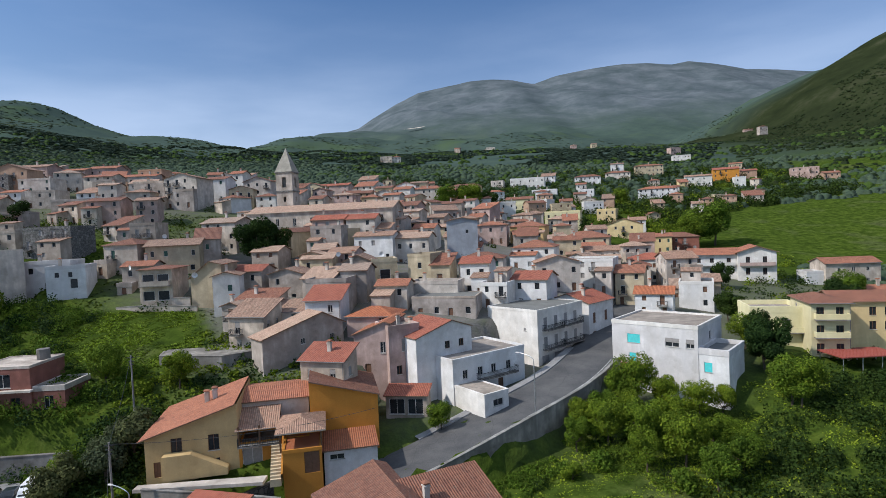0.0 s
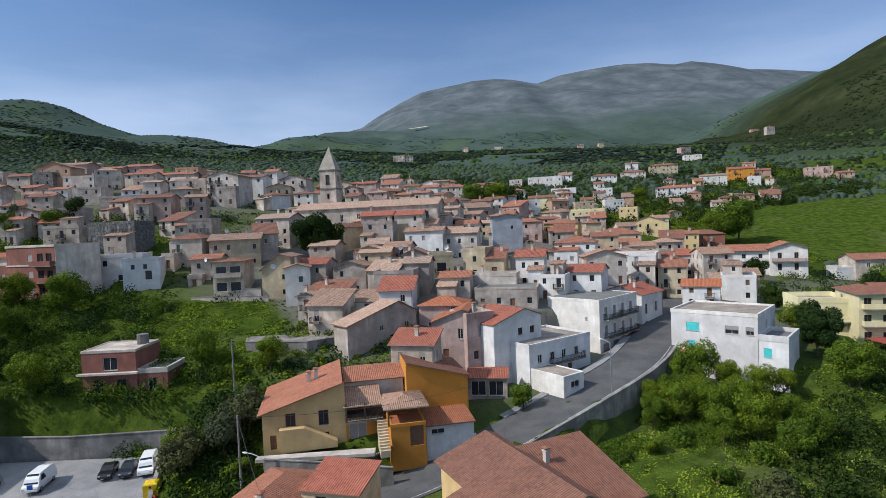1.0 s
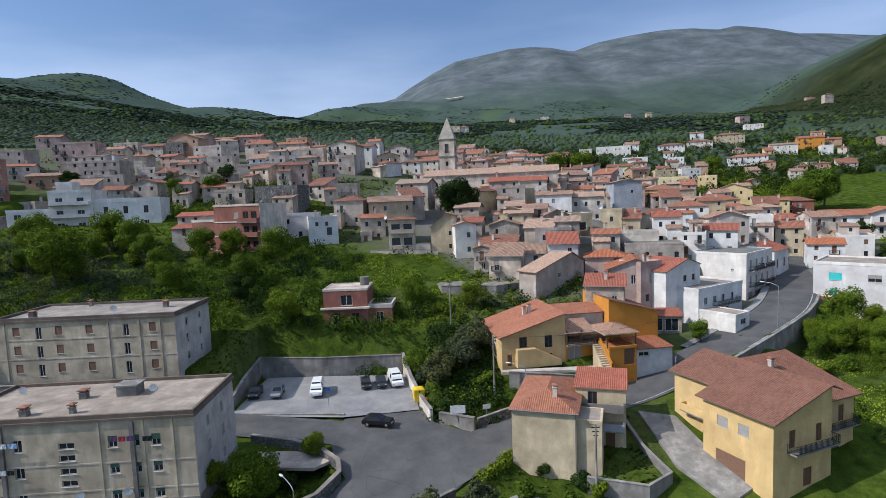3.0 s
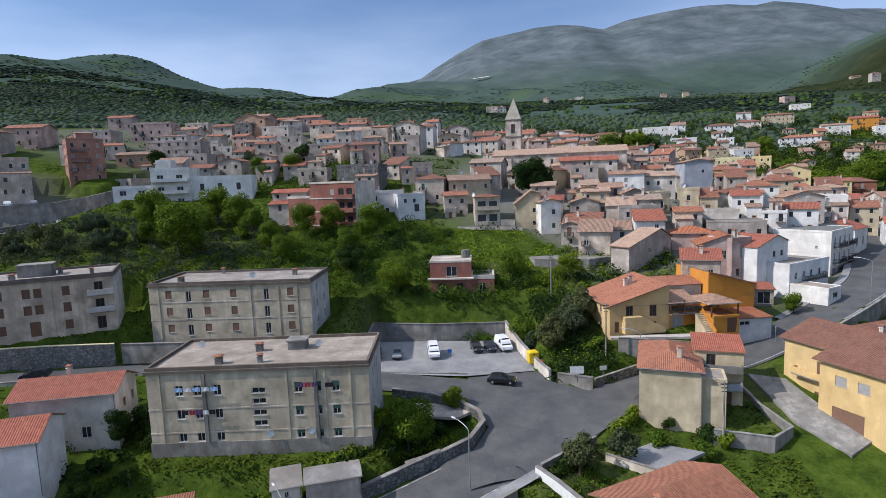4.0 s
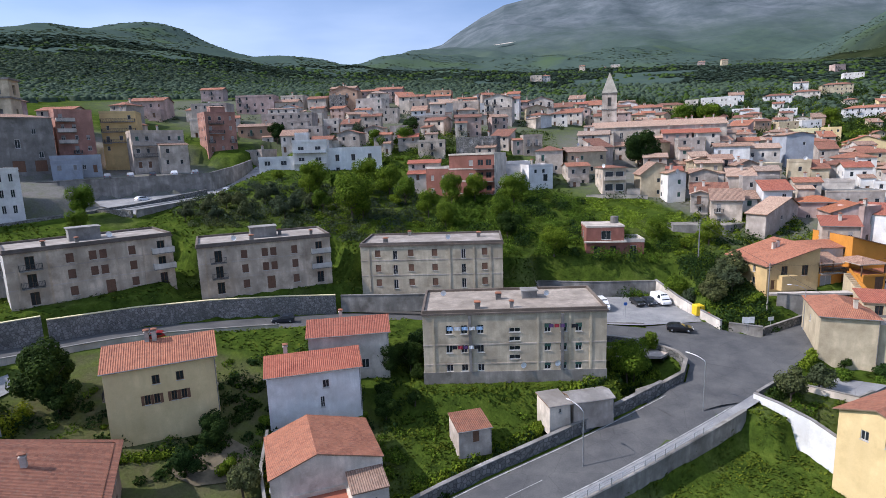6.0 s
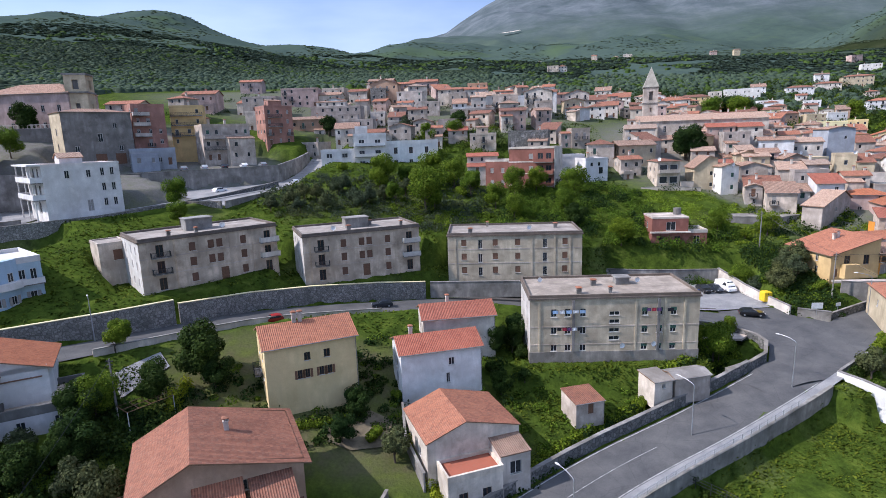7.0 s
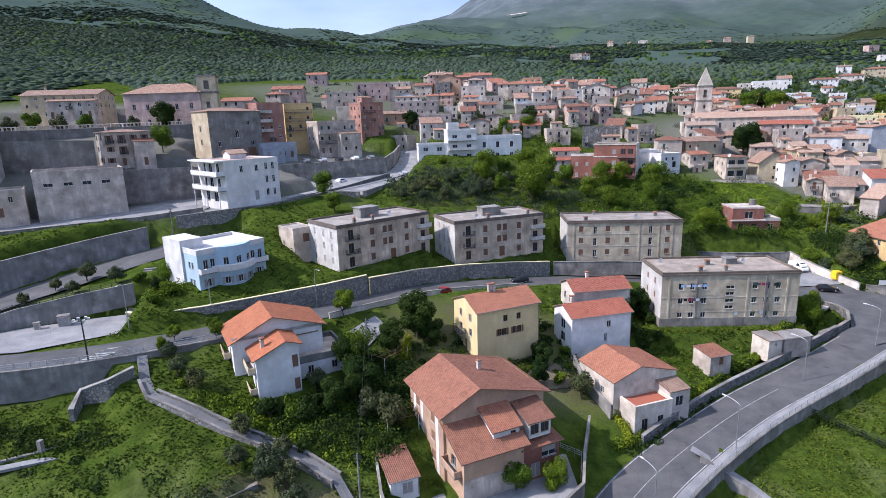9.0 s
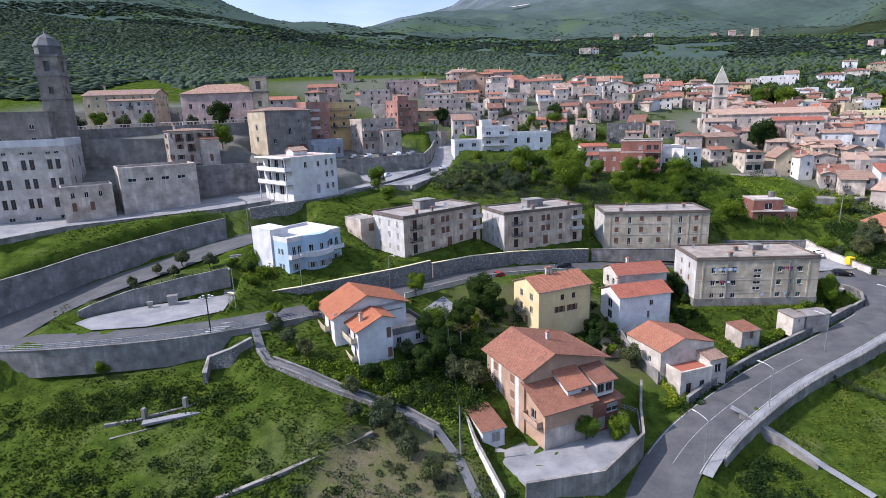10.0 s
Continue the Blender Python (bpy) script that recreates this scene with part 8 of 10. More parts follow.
thicket("garden_olives", spots_in([(-160, 70), (-134, 78), (-112, 76), (-110, 92), (-140, 98), (-168, 84)], 80, 0.7, 1.7, 89, 1.1), LEAF_O, "grey-green garden shrubs above the flats", 0.26, 150, 89)
thicket("street_bank", spots_in([(-4, 63.5), (6, 68.6), (13, 74.4), (15, 71), (8, 65), (-2, 60.5)], 60, 0.5, 1.0, 90, 0.8), LEAF, "green weeds at the foot of the street wall", 0.2, 200, 90)
thicket("garden_greens", spots_in([(-186, -8), (-172, -13), (-150, -16), (-152, -8), (-172, -8)], 60, 0.6, 1.3, 9), LEAF, "green vegetable beds and bushes beside the lane", 0.34, 100, 9)
thicket("bank_scrub", along([(-114.5, 0), (-106, 9), (-94.5, 19.5), (-82, 29.5), (-70, 38.5), (-63, 44)], 1.1, 0.9, 0.6, 10), LEAF, "green bushes along the top of the stone bank", 0.34, 110, 10)
thicket("bank_scrub_dark", along([(-112, 0), (-102, 9), (-92, 20), (-80, 30), (-70, 38), (-64, 44)], 1.6, 1.0, 0.9, 11), LEAF_D, "dark scrub behind the stone bank", 0.34, 110, 11)
thicket("field_scrub", spots_in([(-225, -24), (-190, -16), (-172, -22), (-182, -40), (-228, -44)], 36, 0.7, 1.8, 12, 0.7), LEAF_D, "dark bramble patches in the steep meadow", 0.34, 110, 12)
thicket("dry_scrub", spots_in([(-172, -24), (-152, -20), (-140, -27), (-146, -46), (-176, -42)], 120, 0.5, 1.3, 14, 0.7), LEAF_O, "dry grey-green scrub in the corner plot", 0.3, 80, 14)
thicket("block_garden", spots_in([(-110, 27), (-98, 30), (-82, 31), (-92, 17), (-106, 14)], 70, 0.4, 1.1, 17, 0.5), LEAF, "green kitchen garden in front of the apartment block", 0.28, 90, 17)
thicket("house_shrubs", spots_in([(-132, 8), (-121, 14), (-121, 30), (-128, 26), (-133, 14)], 40, 0.5, 1.1, 18), LEAF_D, "dark shrubs between the houses below the road", 0.34, 100, 18)
thicket("blue_garden", spots_in([(-206, 27), (-201, 15), (-197, 8), (-193, 13), (-199, 27)], 60, 0.6, 1.4, 19, 0.9), LEAF, "terraced green garden beside the blue villa", 0.34, 90, 19)
thicket("upper_green", spots_in([(-150, 132), (-118, 128), (-108, 150), (-112, 178), (-150, 180)], 130, 0.9, 2.2, 20, 1.1), LEAF, "overgrown green gardens in the upper village", 0.45, 60, 20)
thicket("upper_green_dark", spots_in([(-150, 132), (-100, 128), (-96, 150), (-112, 180), (-155, 182)], 80, 1.0, 2.4, 21, 1.3), LEAF_D, "dark trees and bushes in the upper village", 0.45, 60, 21)
thicket("east_scrub", spots_in([(62, 92), (110, 110), (150, 160), (128, 200), (96, 170), (64, 128)], 130, 1.0, 2.4, 22, 1.1), LEAF_D, "garden trees and bushes between the eastern houses", 0.45, 60, 22)
thicket("east_green", spots_in([(62, 92), (110, 110), (150, 160), (128, 210), (96, 190), (64, 128)], 90, 0.9, 2.0, 23), LEAF, "green bushes between the eastern houses", 0.45, 60, 23)
thicket("field_belt", spots_in([(108, 262), (150, 300), (200, 318), (250, 330), (250, 350), (180, 345), (120, 330), (96, 290)], 230, 2.0, 4.2, 24, 1.3), LEAF_D, "dark belt of trees above the eastern meadow", 0.8, 45, 24)
VILLAS = [(36, 262), (92, 232), (132, 292), (196, 318), (262, 372), (262, 452), (104, 452), (24, 380)]
thicket("villa_trees", spots_in(VILLAS, 420, 1.6, 3.4, 85, 1.4), LEAF_D, "dark garden trees between the scattered villas", 0.75, 45, 85)
thicket("villa_spring_trees", spots_in(VILLAS, 200, 1.4, 3.0, 86, 1.3), LEAF, "fresh green trees between the scattered villas", 0.7, 45, 86)
thicket("skyline_trees", spots_in([(-60, 300), (36, 300), (60, 400), (-40, 420)], 220, 1.6, 3.4, 87, 1.4), LEAF_D, "dark trees behind the last houses of the town", 0.75, 45, 87)
thicket("field_belt_light", spots_in([(98, 236), (122, 262), (128, 300), (104, 300), (92, 262)], 60, 1.8, 3.6, 25, 1.3), LEAF, "light green trees at the edge of the meadow", 0.7, 50, 25)
thicket("town_gardens", spots_in([(-75, 112), (-40, 108), (20, 130), (66, 170), (40, 250), (-60, 250), (-92, 200)], 150, 0.8, 1.8, 26, 1.1), LEAF_D, "small garden trees between the old houses", 0.42, 60, 26)
thicket("west_gardens", spots_in([(-240, 118), (-190, 150), (-160, 190), (-100, 200), (-110, 280), (-240, 250)], 120, 0.9, 2.0, 27, 1.1), LEAF_D, "garden trees between the hilltop houses", 0.42, 60, 27)
thicket("hedge", along([(-117.4, 13.6), (-114.6, 9.0), (-112.4, 4.2), (-112.8, 0.6)], 0.5, 0.8, 0.15, 28, 1.5), LEAF_Y, "bright yellow-green garden hedge beside the drive", 0.26, 130, 28)
thicket("hedge", along([(-41.4, 42.6), (-38.6, 45.6), (-37.2, 48.4)], 0.5, 0.75, 0.12, 29, 1.4), LEAF_Y, "bright green clipped hedge beside the road", 0.26, 130, 29)
thicket("hedge", along([(-137, 9.6), (-131, 12.4), (-125.5, 16)], 0.6, 0.7, 0.12, 30, 1.1), LEAF, "green clipped hedge at the foot of the house", 0.26, 130, 30)
thicket("creeper", along([(-150.2, 13.4), (-150.0, 8.4)], 0.5, 0.8, 0.2, 31, 2.8), LEAF_Y, "yellow-green creeper over a garden frame", 0.28, 200, 31)
thicket("corner_garden", along([(-73, 42), (-68, 43.5), (-66, 46), (-70, 48)], 1.0, 1.1, 0.6, 32, 1.1), LEAF_D, "dark bushes in the walled corner garden", 0.32, 120, 32)



def grass(name, x0, y0, x1, y1, per, size, mat, label, seed, keep=None):
    """Tufts of long grass clear of roads and yards, thinned in patches."""
    rng = np.random.default_rng(seed)
    n = int((x1 - x0) * (y1 - y0) * per)
    x, y = rng.uniform(x0, x1, n), rng.uniform(y0, y1, n)
    ok = np.ones(n, bool) if keep is None else keep(x, y)
    for road, (half, _) in ROADS.items():
        line = LINES[road][::2]
        for c in np.array_split(np.arange(n), 12):
            ok[c] &= np.hypot(x[c, None] - line[None, :, 0], y[c, None] - line[None, :, 1]).min(1) > half + 1.4
    for poly in (JUNCTION, LOT, TERRACE, YARD, INFILL, PIAZZA):
        ok &= outline_distance(poly, x, y) > 0.4
    ok &= np.array([noise.noise((a * 0.07, b * 0.07, 3)) > -0.42 for a, b in zip(x, y)])
    x, y = x[ok], y[ok]
    z, n = terrain(x, y), len(x)
    tall = np.array([0.65 + 0.8 * noise.noise((a * 0.13, b * 0.13, seed)) for a, b in zip(x, y)]).clip(0.2, 1.6)
    a, s = rng.uniform(0, 2 * math.pi, n), size * rng.uniform(0.6, 1.4, n)
    lean = rng.uniform(0.5, 1.5, n)
    u = np.stack([np.cos(a), np.sin(a), np.zeros(n)], 1) * s[:, None]
    up = np.stack([-np.sin(a) * lean, np.cos(a) * lean, tall], 1) * s[:, None]
    p = np.stack([x, y, z - 0.05], 1)
    co = np.stack([p - 0.5 * u, p + 0.5 * u, p + 0.35 * u + up, p - 0.3 * u + up * 0.85], 1).reshape(-1, 3)
    me = bpy.data.meshes.new(name)
    me.from_pydata(co.tolist(), [], np.arange(4 * n).reshape(-1, 4).tolist())
    me.materials.append(mat)
    return tagged(new(name, me), label, "grass", kind="stuff")


YARD = [(-146.2, -17.2, 0), (-140.5, -25.5, 0), (-129.5, -22, 0), (-121.8, -12.0, 0), (-122.8, -4.0, 0), (-126.5, -3.0, 0)]
grass("meadow_grass", -236, -48, -100, 12, 11.0, 0.27, GRASS, "long bright green meadow grass on the bank", 41, lambda x, y: ~((x > -164) & (y > -12)) & ~((np.hypot(x + 158, (y + 34) * 0.8) < 13) & (np.sin(x * 1.7) * np.cos(y * 1.3) < 0.75)))
grass("field_grass", -106, -30, -20, 40, 10.0, 0.25, GRASS, "thick green grass in the fields below the road", 42)
grass("bank_grass", -250, 10, -20, 112, 3.0, 0.34, GRASS, "rough green grass on the banks and terraces", 43, lambda x, y: (outline_distance(OPEN_GRASS, x, y) > 0) & ~((np.abs(x + 64.5) < 16) & (np.abs(y - 67) < 10)) & ~((x > -156) & (x < -104) & (y < 34)) & ~((x < -172) & (y > 60)) & ~((x < -212) & (y > 44)))
grass("slope_grass", -72, 88, -42, 114, 20.0, 0.26, FRESH, "bright young grass in the open plot below the old houses", 45, lambda x, y: outline_distance(OPEN_GRASS, x, y) == 0)
grass("grove_grass", -2, 30, 62, 92, 14.0, 0.2, FRESH, "fresh long grass in the garden below the street", 46, lambda x, y: outline_distance([(a, b, 0) for a, b in GROVE], x, y) == 0)
grass("town_grass", -170, 108, -70, 190, 1.2, 0.45, GRASS, "rough green grass between the village gardens", 44)

thicket("garden_shade", spots_in([(-152, 16), (-140, 26), (-122, 38), (-104, 34), (-100, 26), (-112, 12), (-122, 14), (-136, 6), (-146, 4)], 120, 0.6, 1.5, 81, 1.1), LEAF_D, "dark shrubs filling the gardens between the houses", 0.32, 120, 81)
thicket("garden_weeds", spots_in([(-152, 16), (-140, 26), (-122, 38), (-104, 34), (-100, 26), (-112, 12), (-122, 14), (-136, 6), (-146, 4)], 60, 0.4, 0.9, 82, 0.7), LEAF, "green weeds and low plants between the houses", 0.28, 110, 82)
thicket("villa_grove", spots_in([(-166, -10), (-146, -14), (-145, 2), (-150, 14), (-160, 12), (-158, -2)], 110, 0.8, 1.9, 83, 1.2), LEAF_D, "dense dark garden growth between the two villas", 0.32, 130, 83)
thicket("villa_greens", spots_in([(-172, -9), (-150, -14), (-150, -6), (-160, -4)], 60, 0.6, 1.3, 84, 1.0), LEAF, "fresh green shrubs below the white villa", 0.3, 120, 84)
thicket("hedge", along([(-51.0, 32.6), (-47.2, 35.8), (-44.6, 38.0)], 0.55, 0.85, 0.15, 51, 1.3), LEAF_D, "dark green garden hedge above the white wall", 0.28, 130, 51)
thicket("garden_slope", spots_in([(-52, 82), (-30, 83), (-16, 86), (-18, 97), (-40, 104), (-52, 100)], 90, 0.7, 1.4, 55, 1.0, OPEN_GRASS), LEAF, "green garden growth below the front houses", 0.4, 90, 55)
thicket("garden_slope_dark", spots_in([(-52, 82), (-30, 83), (-16, 86), (-18, 97), (-40, 104), (-52, 100)], 24, 0.8, 1.6, 56, 1.0, OPEN_GRASS), LEAF_D, "dark bushes below the front houses", 0.4, 90, 56)
thicket("court_shrubs", spots_in([(-50, 31), (-45, 36), (-41, 34), (-46, 28)], 14, 0.5, 1.1, 52), LEAF, "low garden shrubs below the hedge", 0.28, 100, 52)
thicket("east_field_scrub", spots_in([(-34, 30), (-22, 36), (-14, 30), (-20, 10), (-36, 14)], 60, 0.5, 1.4, 53, 0.8), LEAF_D, "dark bushes in the garden below the houses", 0.32, 100, 53)
thicket("dark_grove", spots_in([(16, 30), (40, 40), (70, 70), (72, 90), (58, 88), (30, 62), (14, 46)], 150, 1.2, 2.6, 54, 1.2), LEAF_D, "dark trees and brambles in the lower grove", 0.36, 190, 54)

# single trees that stand out
# trees on the open slope above the flats
for kind, x, y, s in [("leafy", -140.7, 96.6, 1.1), ("leafy_b", -133.8, 101.2, 1.15), ("leafy", -126.8, 98.3, 1.0), ("leafy_b", -134.6, 88.4, 1.1), ("leafy", -123.9, 87.7, 1.0), ("olive", -150.4, 89.6, 1.2), ("olive", -154.9, 84.2, 1.1), ("olive", -159.0, 78.8, 1.2), ("olive", -162.9, 73.7, 1.0), ("olive", -142.2, 82.3, 1.2)]:
    tree(kind, x, y, s)
for kind, x, y, s in [("leafy", -130.4, -13.2, 0.75), ("leafy", -124.8, -11.2, 0.85), ("leafy_b", -163.3, 16.2, 0.8), ("leafy_b", -175.2, 6.4, 0.85), ("leafy_b", -181.0, 1.4, 0.6), ("leafy_b", -187.3, -3.6, 0.55), ("leafy_b", -213.2, -16.0, 0.6), ("leafy_b", -203.5, -11.6, 0.5),
                      ("leafy", -183.3, 67.4, 1.25), ("dark", -245.5, 93.5, 1.9), ("olive", -254, 90.5, 1.3), ("olive", -276, 84, 1.5), ("leafy_b", -283, 82, 1.3), ("olive", -289, 80, 1.4), ("leafy_b", -269, 87, 1.2), ("leafy", -238.2, 79.9, 1.4), ("dark", -149.0, 18.2, 1.1), ("dark", -152.4, 9.5, 1.2), ("dark", -146.5, 14.5, 1.0), ("leafy", -67.6, 40.8, 1.0), ("leafy_b", -72.5, 39.5, 0.8), ("bush", -122.4, 12.2, 1.0), ("dark", -126.5, 10.5, 0.8),
                      ("leafy_b", 26.0, 75.0, 1.2), ("leafy", 49.9, 80.2, 1.2), ("dark", 54.9, 95.7, 1.5), 
                      ("leafy", -120.4, 102.7, 1.5), ("leafy", -127.0, 105.0, 1.6), ("olive", -142.7, 101.9, 1.2), ("olive", -141.3, 86.6, 1.1), ("olive", -150.0, 92.0, 1.2), ("olive", -133.0, 95.0, 1.1), ("olive", -158.0, 84.0, 1.1), ("leafy", -108.1, 91.9, 1.2), ("leafy", -97.0, 103.3, 1.3), ("dark", -88.0, 84.8, 1.2), ("leafy", -77.5, 79.7, 1.1), ("leafy", -90.0, 92.0, 1.2), ("leafy_b", -115.0, 98.0, 1.4), ("leafy", -103.0, 86.0, 1.2),
                      ("olive", -47.0, 66.2, 1.3), ("olive", -44.0, 70.5, 1.3), ("olive", -50.5, 70.0, 1.1), ("leafy", -52.0, 74.0, 1.0), ("dark", -46.4, 139.9, 2.0), ("dark", -43.0, 142.0, 1.8), ("leafy", 14.2, 262.2, 2.4), ("dark", 22.0, 268.0, 2.2), ("dark", 76.0, 152.0, 1.3), ("leafy", 101.0, 228.0, 2.4), ("leafy", 108.0, 236.0, 2.6), ("leafy", -1.5, 77.6, 0.7), ("bush", -30.6, 40.4, 1.0), ("bush", -27.0, 42.0, 1.1), ("bush", -36.2, 41.0, 1.0),
                      ("olive", -160.5, -20.4, 1.0), ("olive", -158.0, -24.0, 1.1), ("olive", -154.0, -26.5, 1.0), ("olive", -168.0, -19.5, 0.9), ("olive", -41.6, 37.2, 1.1), ("leafy", -201.0, 20.0, 0.8), ("dark", -198.0, 12.0, 0.6), ("olive", -224.5, 9.5, 0.7), ("olive", -217.5, 13.5, 0.7), ("olive", -211.0, 17.5, 0.9), ("leafy_b", -134.3, 150.6, 1.6), ("dark", -124.5, 164.5, 1.8), ("dark", 84.0, 118.0, 1.8), ("leafy", 92.0, 126.0, 1.7), ("dark", -158.5, 2.5, 1.2), ("dark", -155.5, -3.5, 1.1), ("leafy", -119.0, 30.0, 0.8)]:
    tree(kind, x, y, s)

# trees and shrubs district by district: kind, x, y, size
for kind, x, y, s in [("dark", -148.8, 15.3, 1.7), ("leafy", -157.6, 4.4, 1.1), ("dark", -155.3, -1.8, 1.2), ("bush", -158.0, -5.2, 1.2), ("bush_d", -161.0, -6.9, 1.2), ("bush", -163.7, -9.3, 1.1), ("olive", -152.5, -5.5, 1.2), ("olive", -149.5, -6.4, 1.1), ("olive", -179.1, -8.6, 0.9), ("olive", -183.0, -7.2, 0.8), ("olive", -185.9, -4.7, 0.7), ("dark", -125.8, 15.7, 0.9), ("bush", -121.0, 20.5, 0.9), ("dark", -102.7, 42.0, 1.0), ("bush_d", -102.0, 35.3, 1.0), ("olive", -162.7, -19.4, 1.3), ("olive", -169.3, -14.3, 0.9), ("olive", -162.8, -16.2, 0.8), ("bush_d", -101.6, 29.2, 0.9), ("leafy_b", -163.5, 17.5, 0.9), ("leafy_b", -183.1, 4.6, 0.6)]:
    tree(kind, x, y, s)
for kind, x, y, s in [("leafy_b", -187.9, 0.3, 0.55), ("olive", -218.5, 18.9, 1.0), ("olive", -222.1, 14.6, 0.7), ("bush", -204.7, 16.5, 1.0), ("bush", -196.0, 7.1, 0.9), ("bush", -195.2, 11.1, 1.1), ("bush_d", -160.3, -14.2, 0.8), ("olive", -162.3, -2.9, 0.9), ("bush_d", -155.9, -1.1, 1.3), ("bush_d", -161.8, -8.8, 1.4), ("bush_d", -167.0, -10.3, 1.4), ("dark", -158.4, -6.6, 1.1), ("olive", -149.4, -6.1, 1.3), ("dark", -103.7, 37.2, 1.0), ("bush_d", -106.6, 30.9, 1.0), ("olive", -119.1, 9.5, 1.2), ("bush_d", -126.5, 18.1, 0.9), ("leafy", -178.0, 59.0, 0.9), ("dark", -107.1, 35.1, 1.0), ("bush_d", -106.2, 37.3, 1.0), ("dark", -105.3, 26.2, 0.8), ("bush", -108.6, 24.4, 0.9)]:
    tree(kind, x, y, s)
for kind, x, y, s in [("leafy", -125.7, 84.8, 2.1), ("leafy", -140.1, 98.7, 1.6), ("leafy", -86.6, 102.0, 1.5), ("leafy", -103.1, 100.8, 1.4), ("bush", -117.9, 97.9, 1.3), ("olive", -150.9, 78.8, 1.1), ("olive", -144.7, 84.6, 1.1), ("olive", -137.8, 89.7, 1.0), ("leafy", -125.4, 155.0, 1.4), ("bush", -155.8, 111.5, 1.2), ("dark", -174.7, 156.9, 1.4), ("olive", -146.0, 169.4, 1.6), ("leafy", -53.5, 86.1, 1.2), ("bush", -47.5, 84.7, 1.2), ("leafy", -42.0, 85.9, 1.0), ("dark", -45.9, 138.4, 2.2)]:
    tree(kind, x, y, s)
for kind, x, y, s in [("leafy", 18.8, 78.6, 0.95), ("leafy_b", 22.5, 82.0, 1.0), ("leafy", 25.8, 80.6, 0.9), ("leafy", 29.0, 86.0, 1.45), ("leafy_b", 26.4, 86.6, 1.2), ("leafy_b", 33.0, 83.4, 1.1), ("leafy", 36.6, 81.0, 1.0), ("leafy_b", 40.6, 81.6, 0.9), ("leafy_b", 17.0, 74.8, 0.9), ("leafy", 21.5, 75.6, 1.1), ("leafy", 26.0, 74.0, 1.1), ("leafy_b", 30.5, 76.6, 1.05), ("leafy_b", 24.5, 69.0, 0.95), ("leafy", 29.6, 69.6, 1.15), ("leafy_b", 34.5, 72.0, 1.0), ("leafy_b", 35.5, 66.5, 1.0), ("leafy", 31.0, 64.0, 0.95), ("bush", 19.0, 70.4, 1.2), ("bush", 15.0, 68.6, 1.0), ("bush", 27.2, 64.6, 1.3), ("bush", 20.0, 61.0, 1.1), ("olive", 22.0, 52.0, 1.3), ("dark", 52.0, 90.4, 1.5), ("leafy", 50.8, 79.5, 1.2), ("dark", 59.1, 115.8, 1.2), ("leafy", 114.9, 235.1, 3.2), ("dark", 94.8, 181.3, 1.5), ("leafy", 53.4, 98.9, 1.1), ("dark", 11.8, 268.7, 2.4), ("leafy", 2.3, 266.4, 2.0), ("leafy", 104.8, 324.4, 1.8)]:
    tree(kind, x, y, s)
for kind, x, y, s in [("bush", -83.5, 27.6, 0.8), ("bush", -94.3, 25.7, 0.9), ("olive", -156.4, 76.6, 0.9), ("leafy", -68.8, 39.8, 1.35), ("leafy_b", -63.9, 48.2, 0.8), ("bush_d", -65.6, 43.8, 1.0), ("olive", -41.6, 71.9, 1.6), ("olive", -47.6, 64.4, 1.3), ("bush", -39.8, 64.4, 1.1), ("bush_d", -33.2, 45.7, 0.8), ("bush_d", -29.1, 43.4, 0.9), ("olive", -47.2, 33.3, 1.3), ("olive", -43.1, 68.0, 1.4)]:
    tree(kind, x, y, s)


# ---- walls, rails and paving ----
def wall_line(name, pts, thick, mat, label, depth=3.0, coping=None, category="wall"):
    """A wall along points (x, y, top); its foot goes down by depth."""
    root = thing(name, Matrix.Identity(4), label, category, kind="structure")
    bm, cap = bmesh.new(), bmesh.new()
    pts = [Vector(p) for p in pts]
    rows = []
    for i, p in enumerate(pts):
        d = (pts[min(i + 1, len(pts) - 1)] - pts[max(i - 1, 0)]).to_2d().normalized()
        n = Vector((-d.y, d.x, 0))
        rows.append((p, n))
    def strip(b, w, zt, zb):
        prev = None
        for p, n in rows:
            cur = [b.verts.new(p + n * s * w / 2 + Vector((0, 0, z))) for s, z in ((-1, zb), (1, zb), (1, zt), (-1, zt))]
            if prev:
                for i in range(4):
                    b.faces.new((prev[i], prev[(i + 1) % 4], cur[(i + 1) % 4], cur[i]))
            else:
                b.faces.new(cur)
            prev = cur
        b.faces.new(prev[::-1])
    strip(bm, thick, 0, -depth)
    part("wall_body", bm, mat, root)
    strip(cap, thick + 0.14, 0.12, 0.0)
    part("coping", cap, coping or P["concrete"], root)
    return root


def fence_line(name, pts, height, label, gap=2.0, mat=None, rails=3):
    """Posts with rails between them, along points (x, y, foot)."""
    root = thing(name, Matrix.Identity(4), label, "fence")
    mat = mat or GALV
    bm = bmesh.new()
    tube(bm, (0, 0, -0.3), (0, 0, height + 0.05), 0.05, 0.05, 6)
    post = finish("post", bm, mat)
    for a, b in zip(pts, pts[1:]):
        a, b = Vector(a), Vector(b)
        n = max(1, round((b - a).length / gap))
        for k in range(n):
            part("post", post, None, root).location = a.lerp(b, k / n)
        for r in range(rails):
            z = Vector((0, 0, height * (r + 1) / rails))
            bm = bmesh.new()
            tube(bm, a + z, b + z, 0.035, 0.035, 6)
            part("rail", bm, mat, root)
    return root


